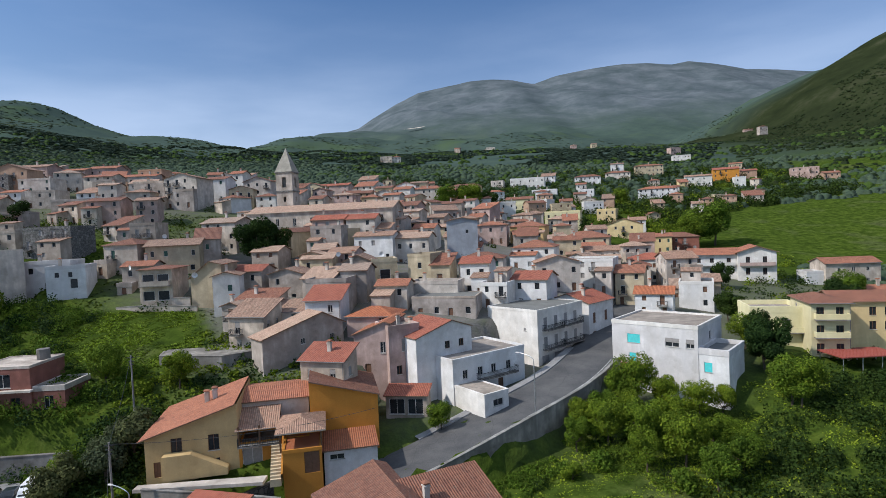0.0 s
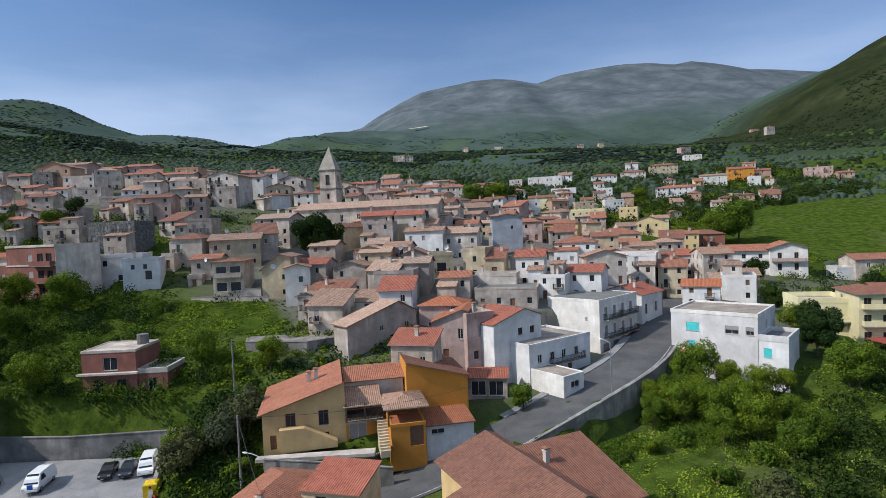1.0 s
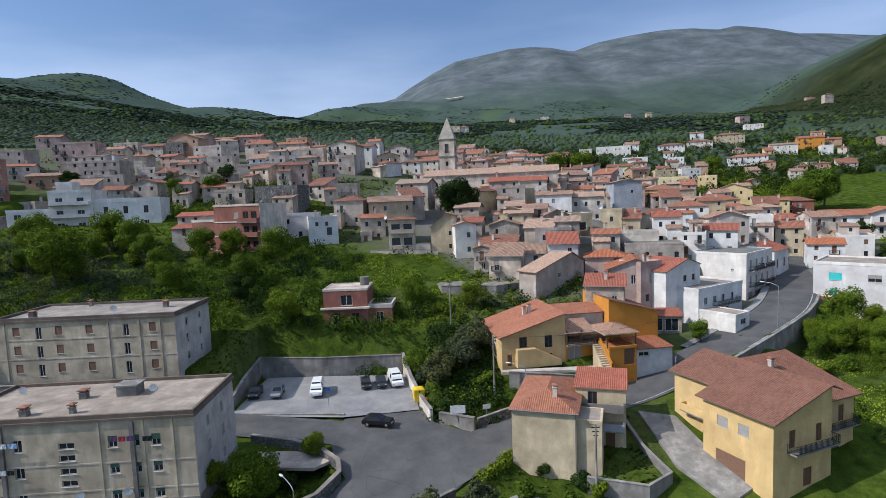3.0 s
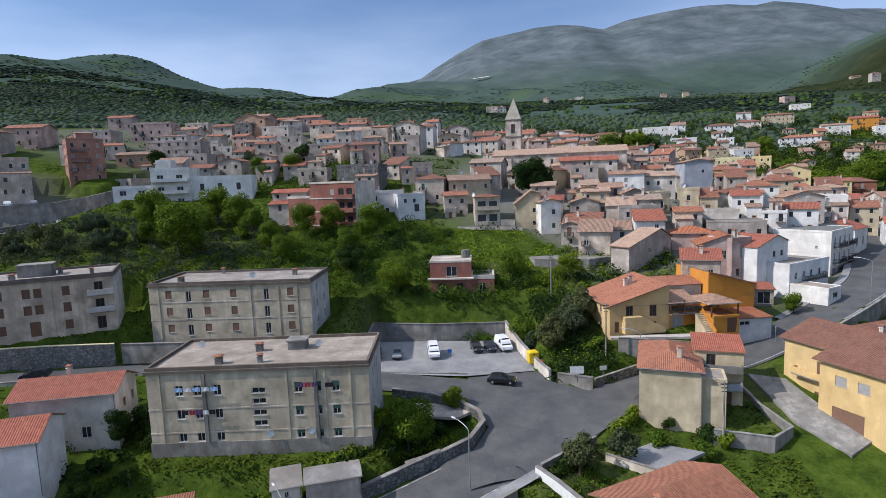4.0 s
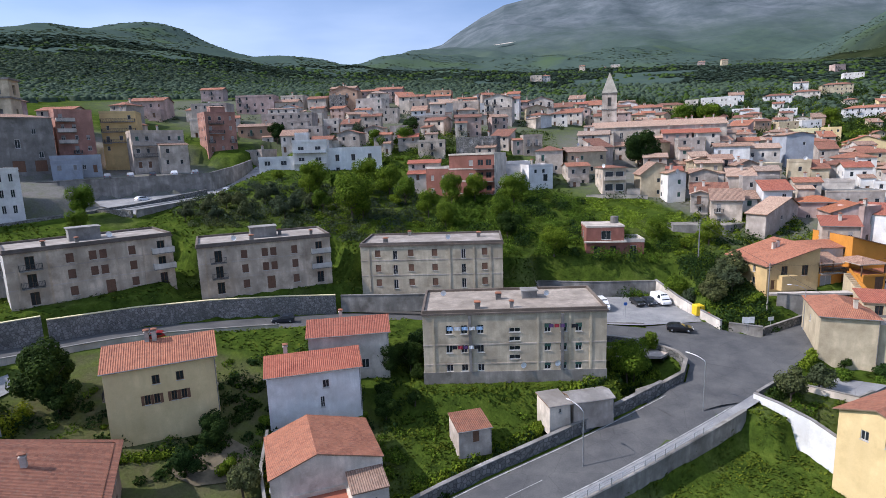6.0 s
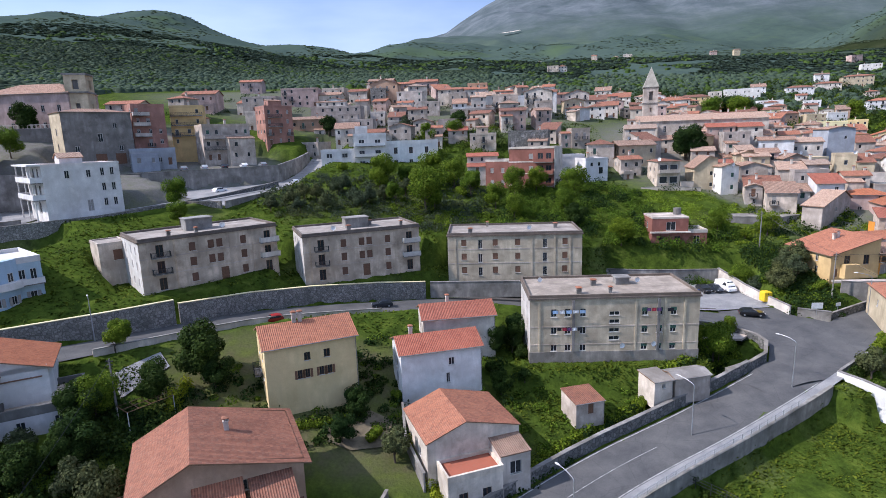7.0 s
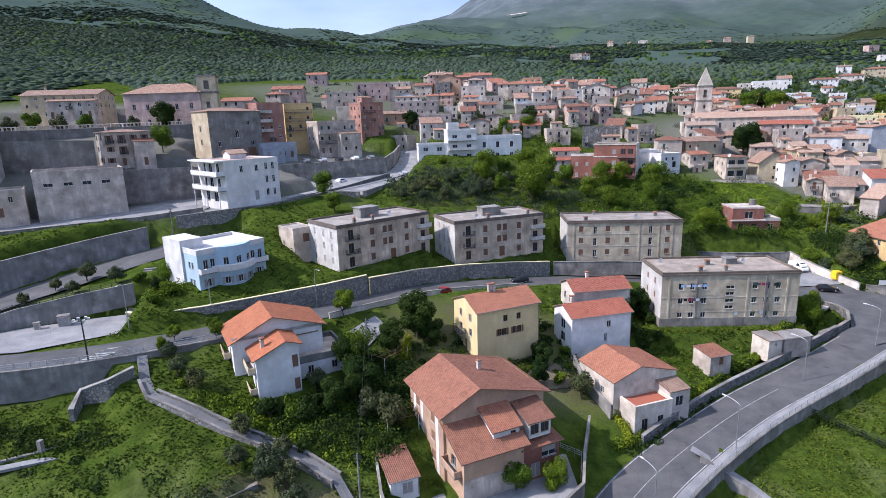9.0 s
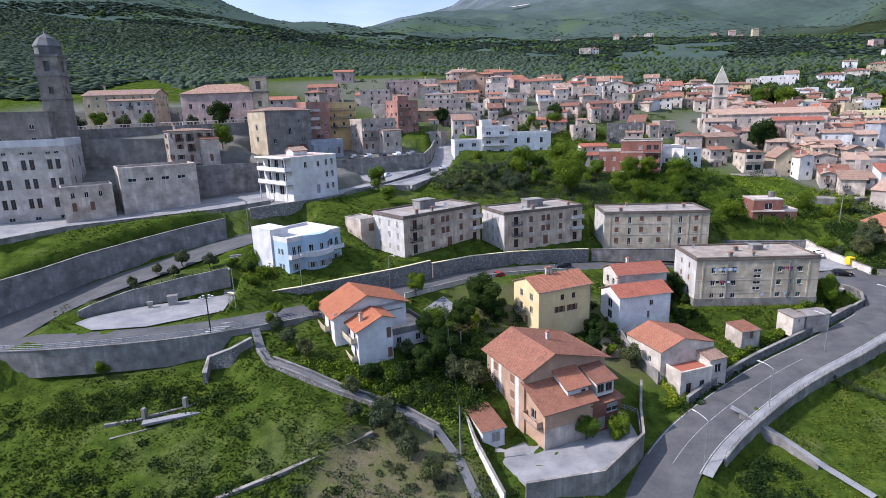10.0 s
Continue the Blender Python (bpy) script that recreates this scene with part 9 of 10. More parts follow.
def paved(name, poly, z, mat, label, lift=0.06, kind="structure"):
    bm = bmesh.new()
    top = [bm.verts.new((x, y, (z if z is not None else ground_z(x, y)) + lift)) for x, y in poly]
    low = [bm.verts.new((v.co.x, v.co.y, v.co.z - 0.4)) for v in top]
    bm.faces.new(top)
    for i in range(len(top)):
        j = (i + 1) % len(top)
        bm.faces.new((low[i], low[j], top[j], top[i]))
    return tagged(part(name, bm, mat), label, "pavement", kind=kind)


def offset(name, o, lift=0.0, lo=0.0, hi=1.0, every=4):
    """Points beside a road line."""
    line = LINES[name]
    d = np.gradient(line[:, :2], axis=0)
    d /= np.linalg.norm(d, axis=1)[:, None]
    out = [(float(p[0] - q[1] * o), float(p[1] + q[0] * o), float(p[2] + lift)) for p, q in zip(line, d)]
    a, b = int(len(out) * lo), int(len(out) * hi)
    return out[a:b:every]


def nearest(name, x, y):
    line = LINES[name]
    return int(np.hypot(line[:, 0] - x, line[:, 1] - y).argmin()) / len(line)


M0, M1 = nearest("main", -118, -14), nearest("main", -53, 39)
# parapet walk, railing and retaining wall on the valley side of the main road
rail = offset("main", -6.1, 0.35, M0 + 0.02, M1)
wall_line("retaining_wall", rail, 0.4, P["concrete"], "stained concrete retaining wall below the main road", 4.5)
fence_line("railing", [(x, y, z + 0.1) for x, y, z in rail[::2]], 0.95, "galvanised railing along the parapet of the main road", 1.9)
ribbon("pavement", LINES["main"][int(len(main_line := LINES["main"]) * M0):int(len(main_line) * M1)], (-6.0, -4.42, -4.4), (0.2, 0.2, 0.0), PAVE, "narrow pale concrete pavement beside the road", "pavement")
# rubble bank on the hill side of the main road
bank = offset("main", 5.3, 1.7, nearest("main", -108, -1), nearest("main", -60, 36))
wall_line("stone_wall", bank, 0.5, P["darkstone"], "dark rubble stone retaining wall beside the main road", 2.6)
wall_line("stone_wall", [(-68.5, 34.6, 3.6), (-64.0, 36.6, 4.2), (-60.6, 39.2, 4.8), (-58.9, 43.2, 5.4), (-59.6, 45.6, 5.8), (-62.2, 47.8, 6.2), (-67.0, 50.0, 6.6), (-73.0, 51.0, 6.9)], 0.5, P["darkstone"], "curved dark stone wall round the corner garden", 3.0)
paved("corner_yard", [(-71.5, 45), (-62.5, 44.5), (-60.2, 47.2), (-63, 49.8), (-71.5, 51)], 5.2, P["dirty"], "bare earth yard inside the corner wall")
# village stretch: rail on the valley side
wall_line("retaining_wall", offset("main", -4.9, 0.5, nearest("main", -8, 68), nearest("main", 24, 97)), 0.35, P["concrete"], "low concrete wall beside the climbing village street", 5.0)
ribbon("pavement", LINES["main"][int(len(main_line) * nearest("main", -2, 72)):int(len(main_line) * nearest("main", 28, 103))], (4.2, 4.22, 5.6), (0.0, 0.18, 0.18), PAVE, "narrow pavement along the white houses", "pavement")
# painted lines
for o, a, b in ((4.1, M0, nearest("main", -62, 35)), (-4.1, M0, nearest("main", -58, 35)), (-3.8, nearest("main", -24, 60), nearest("main", 26, 98))):
    seg = LINES["main"][int(len(main_line) * a):int(len(main_line) * b)]
    ribbon("road_marking", seg, (o - 0.08, o + 0.08), (0.055, 0.055), LINE, "worn white edge line painted on the road", "road marking")
ribbon("road_marking", LINES["main"][int(len(main_line) * M0):int(len(main_line) * nearest("main", -84, 22))], (-0.045, 0.045), (0.11, 0.11), LINE, "thin worn white centre line painted on the road", "road marking")
# parking place
paved_area("parking_place", [(-80, 59.6, 6.25), (-62, 58.9, 6.0), (-50.6, 61.4, 6.05), (-53.6, 76.6, 6.85), (-80.2, 76.4, 6.85)], PAVE, "pale worn asphalt parking place below the bank", 0.03)
wall_line("retaining_wall", [(-81.6, 77.2, 10.5), (-81.2, 69, 9.6), (-80.8, 61.5, 8.0)], 0.4, P["concrete"], "stained concrete side wall of the parking place", 4.0)
paved("kerb_island", [(-79, 60.2), (-62, 59.5), (-62, 59.9), (-79, 60.6)], 6.1, P["concrete"], "low concrete kerb between road and parking", 0.22)
wall_line("retaining_wall", [(-98.5, 77.2, 12.6), (-84, 77.0, 10.6), (-70, 77.0, 10.2), (-55.4, 78.6, 10.0)], 0.4, P["concrete"], "long stained concrete retaining wall behind the parked cars", 5.0)
wall_line("retaining_wall", [(-55.2, 79.0, 10.2), (-52.8, 70, 8.8), (-50.4, 62.6, 7.9), (-48.4, 58.0, 7.3)], 0.4, P["offwhite"], "pale peeling plaster wall at the side of the parking place", 4.0)
wall_line("low_wall", [(-47.2, 57.6, 7.0), (-42.0, 55.6, 6.9)], 0.5, P["concrete"], "low grey concrete wall block at the road corner", 3.0)
wall_line("low_wall", [(-41.6, 56.4, 6.4), (-33, 60.6, 7.6), (-22, 66.6, 10.0)], 0.3, P["darkstone"], "low stone kerb wall under the garden bank", 2.5)
# stone wall under the apartment blocks
wall_line("stone_wall", [(-201, 6.6, 15.7), (-196.5, 4.6, 15.9), (-187, 9.0, 16.2), (-178, 15.6, 16.4), (-169, 22.6, 16.5), (-162.2, 30.0, 16.4)], 0.5, P["stone"], "grey rubble stone retaining wall beside the upper road", 4.6, P["lemon"])
wall_line("stone_wall", [(-161.8, 30.6, 15.6), (-153, 40.0, 15.0), (-143, 46.8, 14.4), (-131, 52.6, 13.6), (-122, 56.4, 12.8)], 0.5, P["stone"], "grey rubble stone wall with yellowed coping below the flats", 4.6, P["lemon"])
wall_line("low_wall", [(-121, 56.8, 12.6), (-104, 61.0 - 2.6, 12.4), (-88, 59.6, 11.8)], 0.4, P["concrete"], "low concrete garden wall in front of the flats", 3.4)
# rail and wall on the valley side of the upper road
U0, U1 = nearest("upper", -178, 7), nearest("upper", -286, -29)
low = offset("upper", 4.4, 0.3, U0, U1)
ribbon("pavement", LINES["upper"][int(len(LINES["upper"]) * U0):int(len(LINES["upper"]) * U1)], (3.78, 3.8, 4.5), (0.0, 0.16, 0.16), PAVE, "narrow concrete pavement along the railing of the bend", "pavement")
wall_line("retaining_wall", low, 0.4, P["concrete"], "tall grey concrete retaining wall below the bend", 5.0)
fence_line("railing", [(x, y, z + 0.1) for x, y, z in low[::2]], 0.95, "grey steel railing along the upper road", 2.2)
wall_line("low_wall", offset("upper", 4.2, 0.9, nearest("upper", -130, 48), nearest("upper", -172, 12)), 0.3, P["offwhite"], "low pale parapet wall along the upper road", 2.4)
paved("terrace", [(-49, 96.6), (-38, 98.6), (-31.2, 94.4), (-37, 90.6), (-48, 92.6)], 20.6, P["concrete"], "cracked concrete garden terrace below the old houses")
wall_line("retaining_wall", [(-49.2, 96.0, 20.5), (-48.2, 92.3, 20.5), (-37, 90.3, 20.5), (-31, 94.2, 20.5)], 0.35, P["concrete"], "stained wall holding the garden terrace", 4.0)
wall_line("garden_wall", [(-66.5, 111.8, 26.6), (-62, 111.2, 26.8), (-55, 111.4, 26.6), (-50, 111.4, 26.2)], 0.35, P["dirty"], "weathered plastered wall below the front row of houses", 5.0)
wall_line("garden_wall", [(-55.4, 112.2, 28.0), (-51.8, 112.4, 28.0)], 0.3, P["dirty"], "weathered garden wall between two old houses", 5.0)
# island in the bend with kiosk, and terraced walls

wall_line("low_wall", [(-227.6, -3.2, 14.6), (-226.4, -0.9, 15.2), (-221.5, 3.9, 16.6), (-212.4, 9.3, 18.0), (-204.2, 13.6, 19.0)], 0.4, P["concrete"], "grey concrete wall behind the bend lot", 4.2)
fence_line("railing", [(-227.6, -3.2, 14.6), (-226.4, -0.9, 15.2), (-221.5, 3.9, 16.6), (-212.4, 9.3, 18.0), (-204.2, 13.6, 19.0)], 0.95, "dark railing above the bend lot", 2.0, METAL)
wall_line("retaining_wall", [(-249, -16, 20.0), (-245.2, -3.4, 20.4), (-241.8, 4.4, 21.0), (-238.6, 14.0, 21.9), (-232.4, 23.6, 23.0), (-225.5, 32.0, 24.2), (-217.6, 38.6, 25.4)], 0.5, P["concrete"], "high stained concrete terrace wall above the lane", 9.0)
wall_line("retaining_wall", [(-292, -3.6, 25.2), (-257, 9.6, 26.0), (-250, 23.0, 26.5), (-236.5, 32.0, 26.9), (-221, 41.2, 27.4), (-210.6, 51.6, 28.0)], 0.4, P["concrete"], "long grey concrete parapet wall of the upper terrace", 4.0)
wall_line("retaining_wall", [(-213, 82, 35.6), (-200, 91, 35.9), (-185, 101.5, 36.0), (-175.4, 108.4, 36.2), (-174.8, 122, 37.6), (-175.5, 136, 39.4)], 0.5, P["concrete"], "grey concrete retaining wall under the hilltop houses", 6.0)
wall_line("low_wall", [(-173.4, 71.4, 29.2), (-166.2, 94, 30.4), (-165.2, 112, 31.9), (-164.9, 118, 33.0)], 0.4, P["concrete"], "low concrete parapet on the valley side of the square", 4.0)
wall_line("stone_wall", [(-212.6, 42.8, 27.2), (-204.4, 48.8, 27.7), (-194.6, 55.6, 28.2), (-184.4, 72.6, 29.2), (-174.2, 71.0, 29.2)], 0.5, P["stone"], "grey stone retaining wall under the terrace road", 5.5)
wall_line("retaining_wall", [(-192, 62, 28.6), (-182, 82, 29.6), (-172, 100, 31.8)], 0.4, P["darkstone"], "dark stone wall on the outer edge of the climbing road", 6.0)
wall_line("retaining_wall", [(-241.0, 56.6, 37.2), (-232, 64.0, 37.2), (-225, 72.6, 36.9), (-213, 82.0, 36.0)], 0.5, P["concrete"], "stained concrete wall below the castle square", 9.0)
wall_line("retaining_wall", [(-274, 53, 46.0), (-258, 57.6, 45.8), (-248.6, 64.4, 45.4)], 0.6, P["keep"], "tall dark stained wall of the ramp beside the church", 12.0)
TERRACE_EDGE = [(-292, 66, 48.6), (-276, 76, 48.8), (-262, 84.5, 49.0), (-248, 89.5, 49.2), (-234, 96, 49.4)]
wall_line("retaining_wall", TERRACE_EDGE, 0.5, P["keep"], "brown stained terrace wall below the palace", 10.0, P["offwhite"])
balustrade = thing("balustrade", Matrix.Identity(4), "pale stone balustrade along the palace terrace", "balustrade")
for a, b in zip(TERRACE_EDGE, TERRACE_EDGE[1:]):
    a, b = Vector(a) + Vector((0, 0, 0.1)), Vector(b) + Vector((0, 0, 0.1))
    n = int((b - a).length / 1.1)
    for k in range(n):
        bm = bmesh.new()
        wide = 0.22 if k % 3 == 0 else 0.11
        box(bm, -wide, -wide, 0, wide, wide, 1.15 if k % 3 == 0 else 0.95)
        part("baluster", bm, P["offwhite"], balustrade).location = a.lerp(b, k / n)
    bm = bmesh.new()
    tube(bm, a + Vector((0, 0, 0.98)), b + Vector((0, 0, 0.98)), 0.14, 0.14, 6)
    part("handrail", bm, P["offwhite"], balustrade)

TRODDEN = asphalt("trodden_earth", 0.15)
# lane with side walls, garden path, yards
lane = [(-189.4, -6.2, 12.9), (-187.1, -9.4, 10.6), (-184.5, -11.7, 9.3), (-177.7, -13.1, 7.7), (-171.6, -14.1, 5.7), (-166.7, -14.6, 4.4), (-159.8, -16.0, 2.8), (-154.5, -18.0, 1.2), (-150.5, -22, -1.4), (-147.5, -28, -3.2), (-143, -40, -5.6)]
ribbon("lane", np.array(lane), (-0.75, 0, 0.75), (0.2, 0.22, 0.2), TRODDEN, "steep narrow lane of trodden earth and stones", "lane")
wall_line("stone_wall", [(x - 0.3, y - 0.9, z + 0.45) for x, y, z in lane[1:8]], 0.28, P["stone"], "low weathered stone wall along the lane", 2.5)
wall_line("stone_wall", [(x + 0.3, y + 0.9, z + 0.5) for x, y, z in lane[2:8]], 0.28, P["stone"], "weathered garden wall above the lane", 2.0)
wall_line("stone_wall", [(-194.2, -16.2, 9.0), (-195.1, -12.9, 10.4), (-191.2, -12.0, 11.7), (-188.8, -9.2, 12.6)], 0.7, P["stone"], "broken grey stone wall at the edge of the meadow", 3.4)
wall_line("retaining_wall", [(-190, -42, -0.4), (-181.7, -34.9, 0.4), (-174.9, -30.9, 1.6), (-171.1, -27.5, 2.0), (-167.0, -23.9, 2.2), (-164.2, -21.1, 2.4)], 0.5, P["stone"], "low crumbling stone wall through the meadow", 2.4)
# ruined foundation frame in the meadow
ruin = thing("foundation_ruin", Matrix.Identity(4), "abandoned concrete foundation beams standing in the meadow", "ruin")
for a, c in (((-205.8, -26.2, 5.9), (-200.4, -24.0, 6.0)), ((-200.4, -24.0, 6.2), (-195.1, -21.1, 6.6)), ((-195.1, -21.1, 6.7), (-189.0, -18.0, 7.2)), ((-203.6, -28.2, 4.8), (-189.6, -20.6, 6.0)), ((-200.4, -24.0, 5.8), (-196.6, -29.6, 3.6)), ((-195.1, -21.1, 6.2), (-191.6, -26.8, 4.2))):
    a, c = Vector(a), Vector(c)
    bm = bmesh.new()
    box(bm, 0, -0.25, -1.6, (c - a).length, 0.25, -0.3)
    ob = part("beam", bm, P["keep"], ruin)
    ob.matrix_basis = pose(a.x, a.y, a.z - 0.75, 0, 0, math.degrees(math.atan2(c.y - a.y, c.x - a.x))) @ pose(0, 0, 0, 0, -math.degrees(math.atan2(c.z - a.z, (c - a).to_2d().length)), 0)
for x, yy, zz in ((-200.4, -24.0, 7.3), (-195.1, -21.1, 7.8)):
    bm = bmesh.new()
    box(bm, -0.3, -0.3, -4, 0.3, 0.3, 0)
    part("pillar", bm, P["keep"], ruin).location = (x, yy, zz - 0.7)
paved("ruin_floor", [(-200.0, -25.0), (-190.4, -19.8), (-189.8, -20.8), (-199.4, -26.2)], 5.0, PAVE, "broken concrete slab inside the foundation ruin", 0.1)
wall_line("low_wall", [(-150.6, -12.0, 1.4), (-148.2, -19.0, 0.6), (-143.5, -28.0, -2.0)], 0.25, P["white"], "white garden wall along the lane", 3.0)
paved("villa_yard", [(-146.2, -17.2), (-140.5, -25.5), (-129.5, -22), (-121.8, -12.0), (-122.8, -4.0), (-126.5, -3.0)], -2.4, PAVE, "pale concrete yard of the villa", 0.06)
wall_line("low_wall", [(-140.5, -26.2, -1.6), (-129.0, -22.6, -1.4), (-121.2, -12.4, -1.2), (-120.2, -5.2, -0.6), (-118.6, 2.4, 0.8)], 0.3, P["concrete"], "grey concrete boundary wall above the main road", 5.0)
fence_line("railing", [(-124.6, -2.0, -2.2), (-120.6, -4.8, -2.2), (-121.4, -10.8, -2.3)], 1.0, "pale steel railing round the ramp", 1.2)
wall_line("low_wall", [(-119.6, 18.0, 4.4), (-118.2, 12.4, 2.2), (-114.6, 6.0, 0.8)], 0.25, P["concrete"], "low grey garden wall between two plots", 3.0)
paved_area("yard", [(-130.1, 13.6, 3.5), (-124.6, 17.5, 3.2), (-120.8, 16.4, 2.2), (-120.8, 11.6, 1.0), (-125.1, 9.4, 1.4), (-128.4, 9.9, 2.4)], simple("bare_earth", (0.17, 0.14, 0.09), 0.95, 0, 0.4, 0.8), "bare earth yard between the houses below the road", 0.15)
paved_area("drive", [(-161.3, 12.5, 10.2), (-157.7, 18.6, 11.2), (-154.8, 16.3, 9.9), (-157.2, 8.4, 8.4)], PAVE, "steep concrete drive down from the upper road", 0.25)
ribbon("path", np.array([(-103.5, -0.6, -2.6), (-101.0, -2.0, -3.6), (-95.6, -4.0, -6.5), (-91.4, -9.1, -8.2), (-87, -15, -9.2)]), (-0.8, 0, 0.8), (0.25, 0.3, 0.25), PAVE, "narrow concrete path down into the field", "path")
wall_line("low_wall", [(-102.8, -2.6, -2.4), (-96.6, -5.4, -5.6), (-92.8, -10.0, -7.4)], 0.3, P["concrete"], "low concrete wall beside the field path", 2.0)
fence_line("field_fence", [(-81.6, 11.6, -2.4), (-80.0, 11.4, -2.8), (-76.4, 10.6, -4.1), (-72.2, 7.2, -5.0), (-66, 2, -6.4)], 1.3, "dark wire field fence overgrown with creepers", 1.6, METAL)
thicket("fence_growth", along([(-81.0, 11.9), (-80.0, 11.8), (-76.4, 11.0), (-72.2, 7.6), (-66, 2)], 0.8, 0.6, 0.4, 57, 1.3), LEAF_D, "creepers and brambles along the field fence", 0.26, 100, 57)
thicket("field_bushes", spots_in([(-107, -12), (-100, -9), (-96, -12), (-99, -20), (-107, -19)], 34, 0.8, 1.9, 58, 1.1), LEAF_D, "dark bushes below the road beside the path", 0.34, 120, 58)
thicket("slope_bushes", spots_in([(-218, -21), (-203, -17.5), (-192, -16.5), (-190, -20), (-200, -23), (-216, -27)], 60, 0.6, 1.5, 71, 1.0), LEAF_D, "dark scrub on the bank below the concrete wall", 0.32, 110, 71)
thicket("meadow_bushes", spots_in([(-205, -34), (-184, -31), (-170, -30), (-160, -30), (-168, -36), (-200, -40)], 40, 0.5, 1.3, 72, 1.0), LEAF_D, "dark shrubs in the overgrown meadow", 0.32, 110, 72)
# court and walls by the cream house and the big house
paved("court", [(-43.4, 36.8), (-36.8, 41.4), (-31.0, 38.9), (-38.2, 33.5)], 3.2, PAVE, "pale concrete court beside the yellow house", 0.1)
wall_line("low_wall", [(-43.6, 36.8, 4.0), (-38.3, 33.2, 3.9), (-35.0, 35.6, 3.8)], 0.25, P["offwhite"], "low pale wall at the edge of the court", 3.0)
wall_line("low_wall", [(-52.4, 33.0, 4.3), (-50.2, 30.2, 4.1), (-47.6, 27.0, 3.4), (-45.4, 22.4, 2.4)], 0.4, P["white"], "white plastered boundary wall below the road", 6.0)
wall_line("low_wall", [(-51.8, 33.4, 4.3), (-47.6, 36.9, 4.7), (-44.4, 39.4, 5.0)], 0.3, P["concrete"], "low concrete garden wall along the junction", 3.0)
wall_line("low_wall", [(-28.6, 42.6, 4.6), (-22.0, 40.4, 4.6), (-18.6, 43.0, 4.8), (-20.2, 48.6, 5.6), (-21.4, 56.0, 7.4)], 0.3, P["concrete"], "weathered concrete wall round the lower yard", 4.0)
paved("drive", [(-18.8, 55.8), (-14.2, 54.0), (-12.6, 48.6), (-9.2, 41.6), (-13.6, 39.0), (-17.2, 45.4)], None, P["concrete"], "worn concrete drive to the garage", 0.35)
wall_line("low_wall", [(-36.4, 63.6, 11.0), (-26, 62.4, 10.6), (-20.0, 62.8, 9.6)], 0.25, P["concrete"], "low garden wall below the farmhouse", 4.0)
paved("terrace_path", [(-37.6, 65.0), (-22.5, 66.2), (-22.5, 64.4), (-37.6, 63.8)], 10.9, P["offwhite"], "pale concrete path in front of the farmhouse", 0.02)


# ---- street furniture ----
def street_lamp(x, y, z, h, yaw, label="grey steel street lamp with a curved arm"):
    root = thing("street_lamp", pose(x, y, z, 0, 0, yaw), label, "street lamp", "street lamps")
    bm = bmesh.new()
    tube(bm, (0, 0, -0.3), (0, 0, h), 0.09, 0.06, 8)
    part("pole", bm, GALV, root)
    bm = bmesh.new()
    prev = None
    for k in range(7):
        a = radians(90 - k * 13)
        c = Vector((1.6 * (1 - math.sin(a)) * 1.4 + k * 0.08, 0, h + 0.75 * math.cos(a)))
        if prev is not None:
            tube(bm, prev, c, 0.045, 0.045, 6, 0, False)
        prev = c
    bmesh.ops.remove_doubles(bm, verts=bm.verts, dist=0.02)
    part("arm", bm, GALV, root)
    bm = bmesh.new()
    bmesh.ops.create_uvsphere(bm, u_segments=10, v_segments=6, radius=1.0)
    bmesh.ops.scale(bm, vec=(0.42, 0.16, 0.1), verts=bm.verts)
    part("lamp_head", bm, FRAME, root).location = prev + Vector((0.35, 0, 0))


for x, y, yaw in ((-96.6, 0.4, 130), (-60.2, 30.4, 135), (-78.2, 19.6, 130), (-34.3, 57.6, 160), (-112.2, -14.5, 125), (12.0, 77.6, 140), (-186.2, 9.6, -60), (-170, 20.2, -50), (-197, 1.6, -70)):
    street_lamp(x, y, ground_z(x, y), 7.6, yaw)


def utility_pole(x, y, h, label, cross=True):
    root = thing("utility_pole", pose(x, y, ground_z(x, y)), label, "pole", "utility poles")
    bm = bmesh.new()
    tube(bm, (0, 0, -0.5), (0, 0, h), 0.16, 0.1, 8)
    part("pole", bm, P["concrete"], root)
    if cross:
        for k in range(3):
            bm = bmesh.new()
            box(bm, -0.5 + 0.1 * k, -0.06, h - 0.4 - 0.5 * k, 0.5 - 0.1 * k, 0.06, h - 0.28 - 0.5 * k)
            part("cross_arm", bm, METAL, root)


for x, y, h in ((-150.4, -21.1, 8.5), (-27.7, 41.8, 9.0), (-38.8, 62.0, 9.5), (-46.0, 80.0, 9.0), (-212.0, 40.0, 9.0), (-156.0, 6.0, 8.0)):
    utility_pole(x, y, h, "grey concrete utility pole with small cross arms")


def floodlight_mast(x, y):
    root = thing("floodlight_mast", pose(x, y, ground_z(x, y), 0, 0, 30), "tall steel mast with a ring of floodlights by the crossing", "lamp mast")
    bm = bmesh.new()
    tube(bm, (0, 0, -0.5), (0, 0, 10.5), 0.16, 0.09, 10)
    part("mast", bm, METAL, root)
    for k in range(6):
        a = k * math.pi / 3
        bm = bmesh.new()
        tube(bm, (0, 0, 10.2), (1.0 * math.cos(a), 1.0 * math.sin(a), 10.4), 0.04, 0.04, 6)
        arm = part("arm", bm, METAL, root)
        bm = bmesh.new()
        box(bm, 1.0 * math.cos(a) - 0.2, 1.0 * math.sin(a) - 0.2, 10.3, 1.0 * math.cos(a) + 0.2, 1.0 * math.sin(a) + 0.2, 10.6)
        part("floodlight", bm, FRAME, arm)


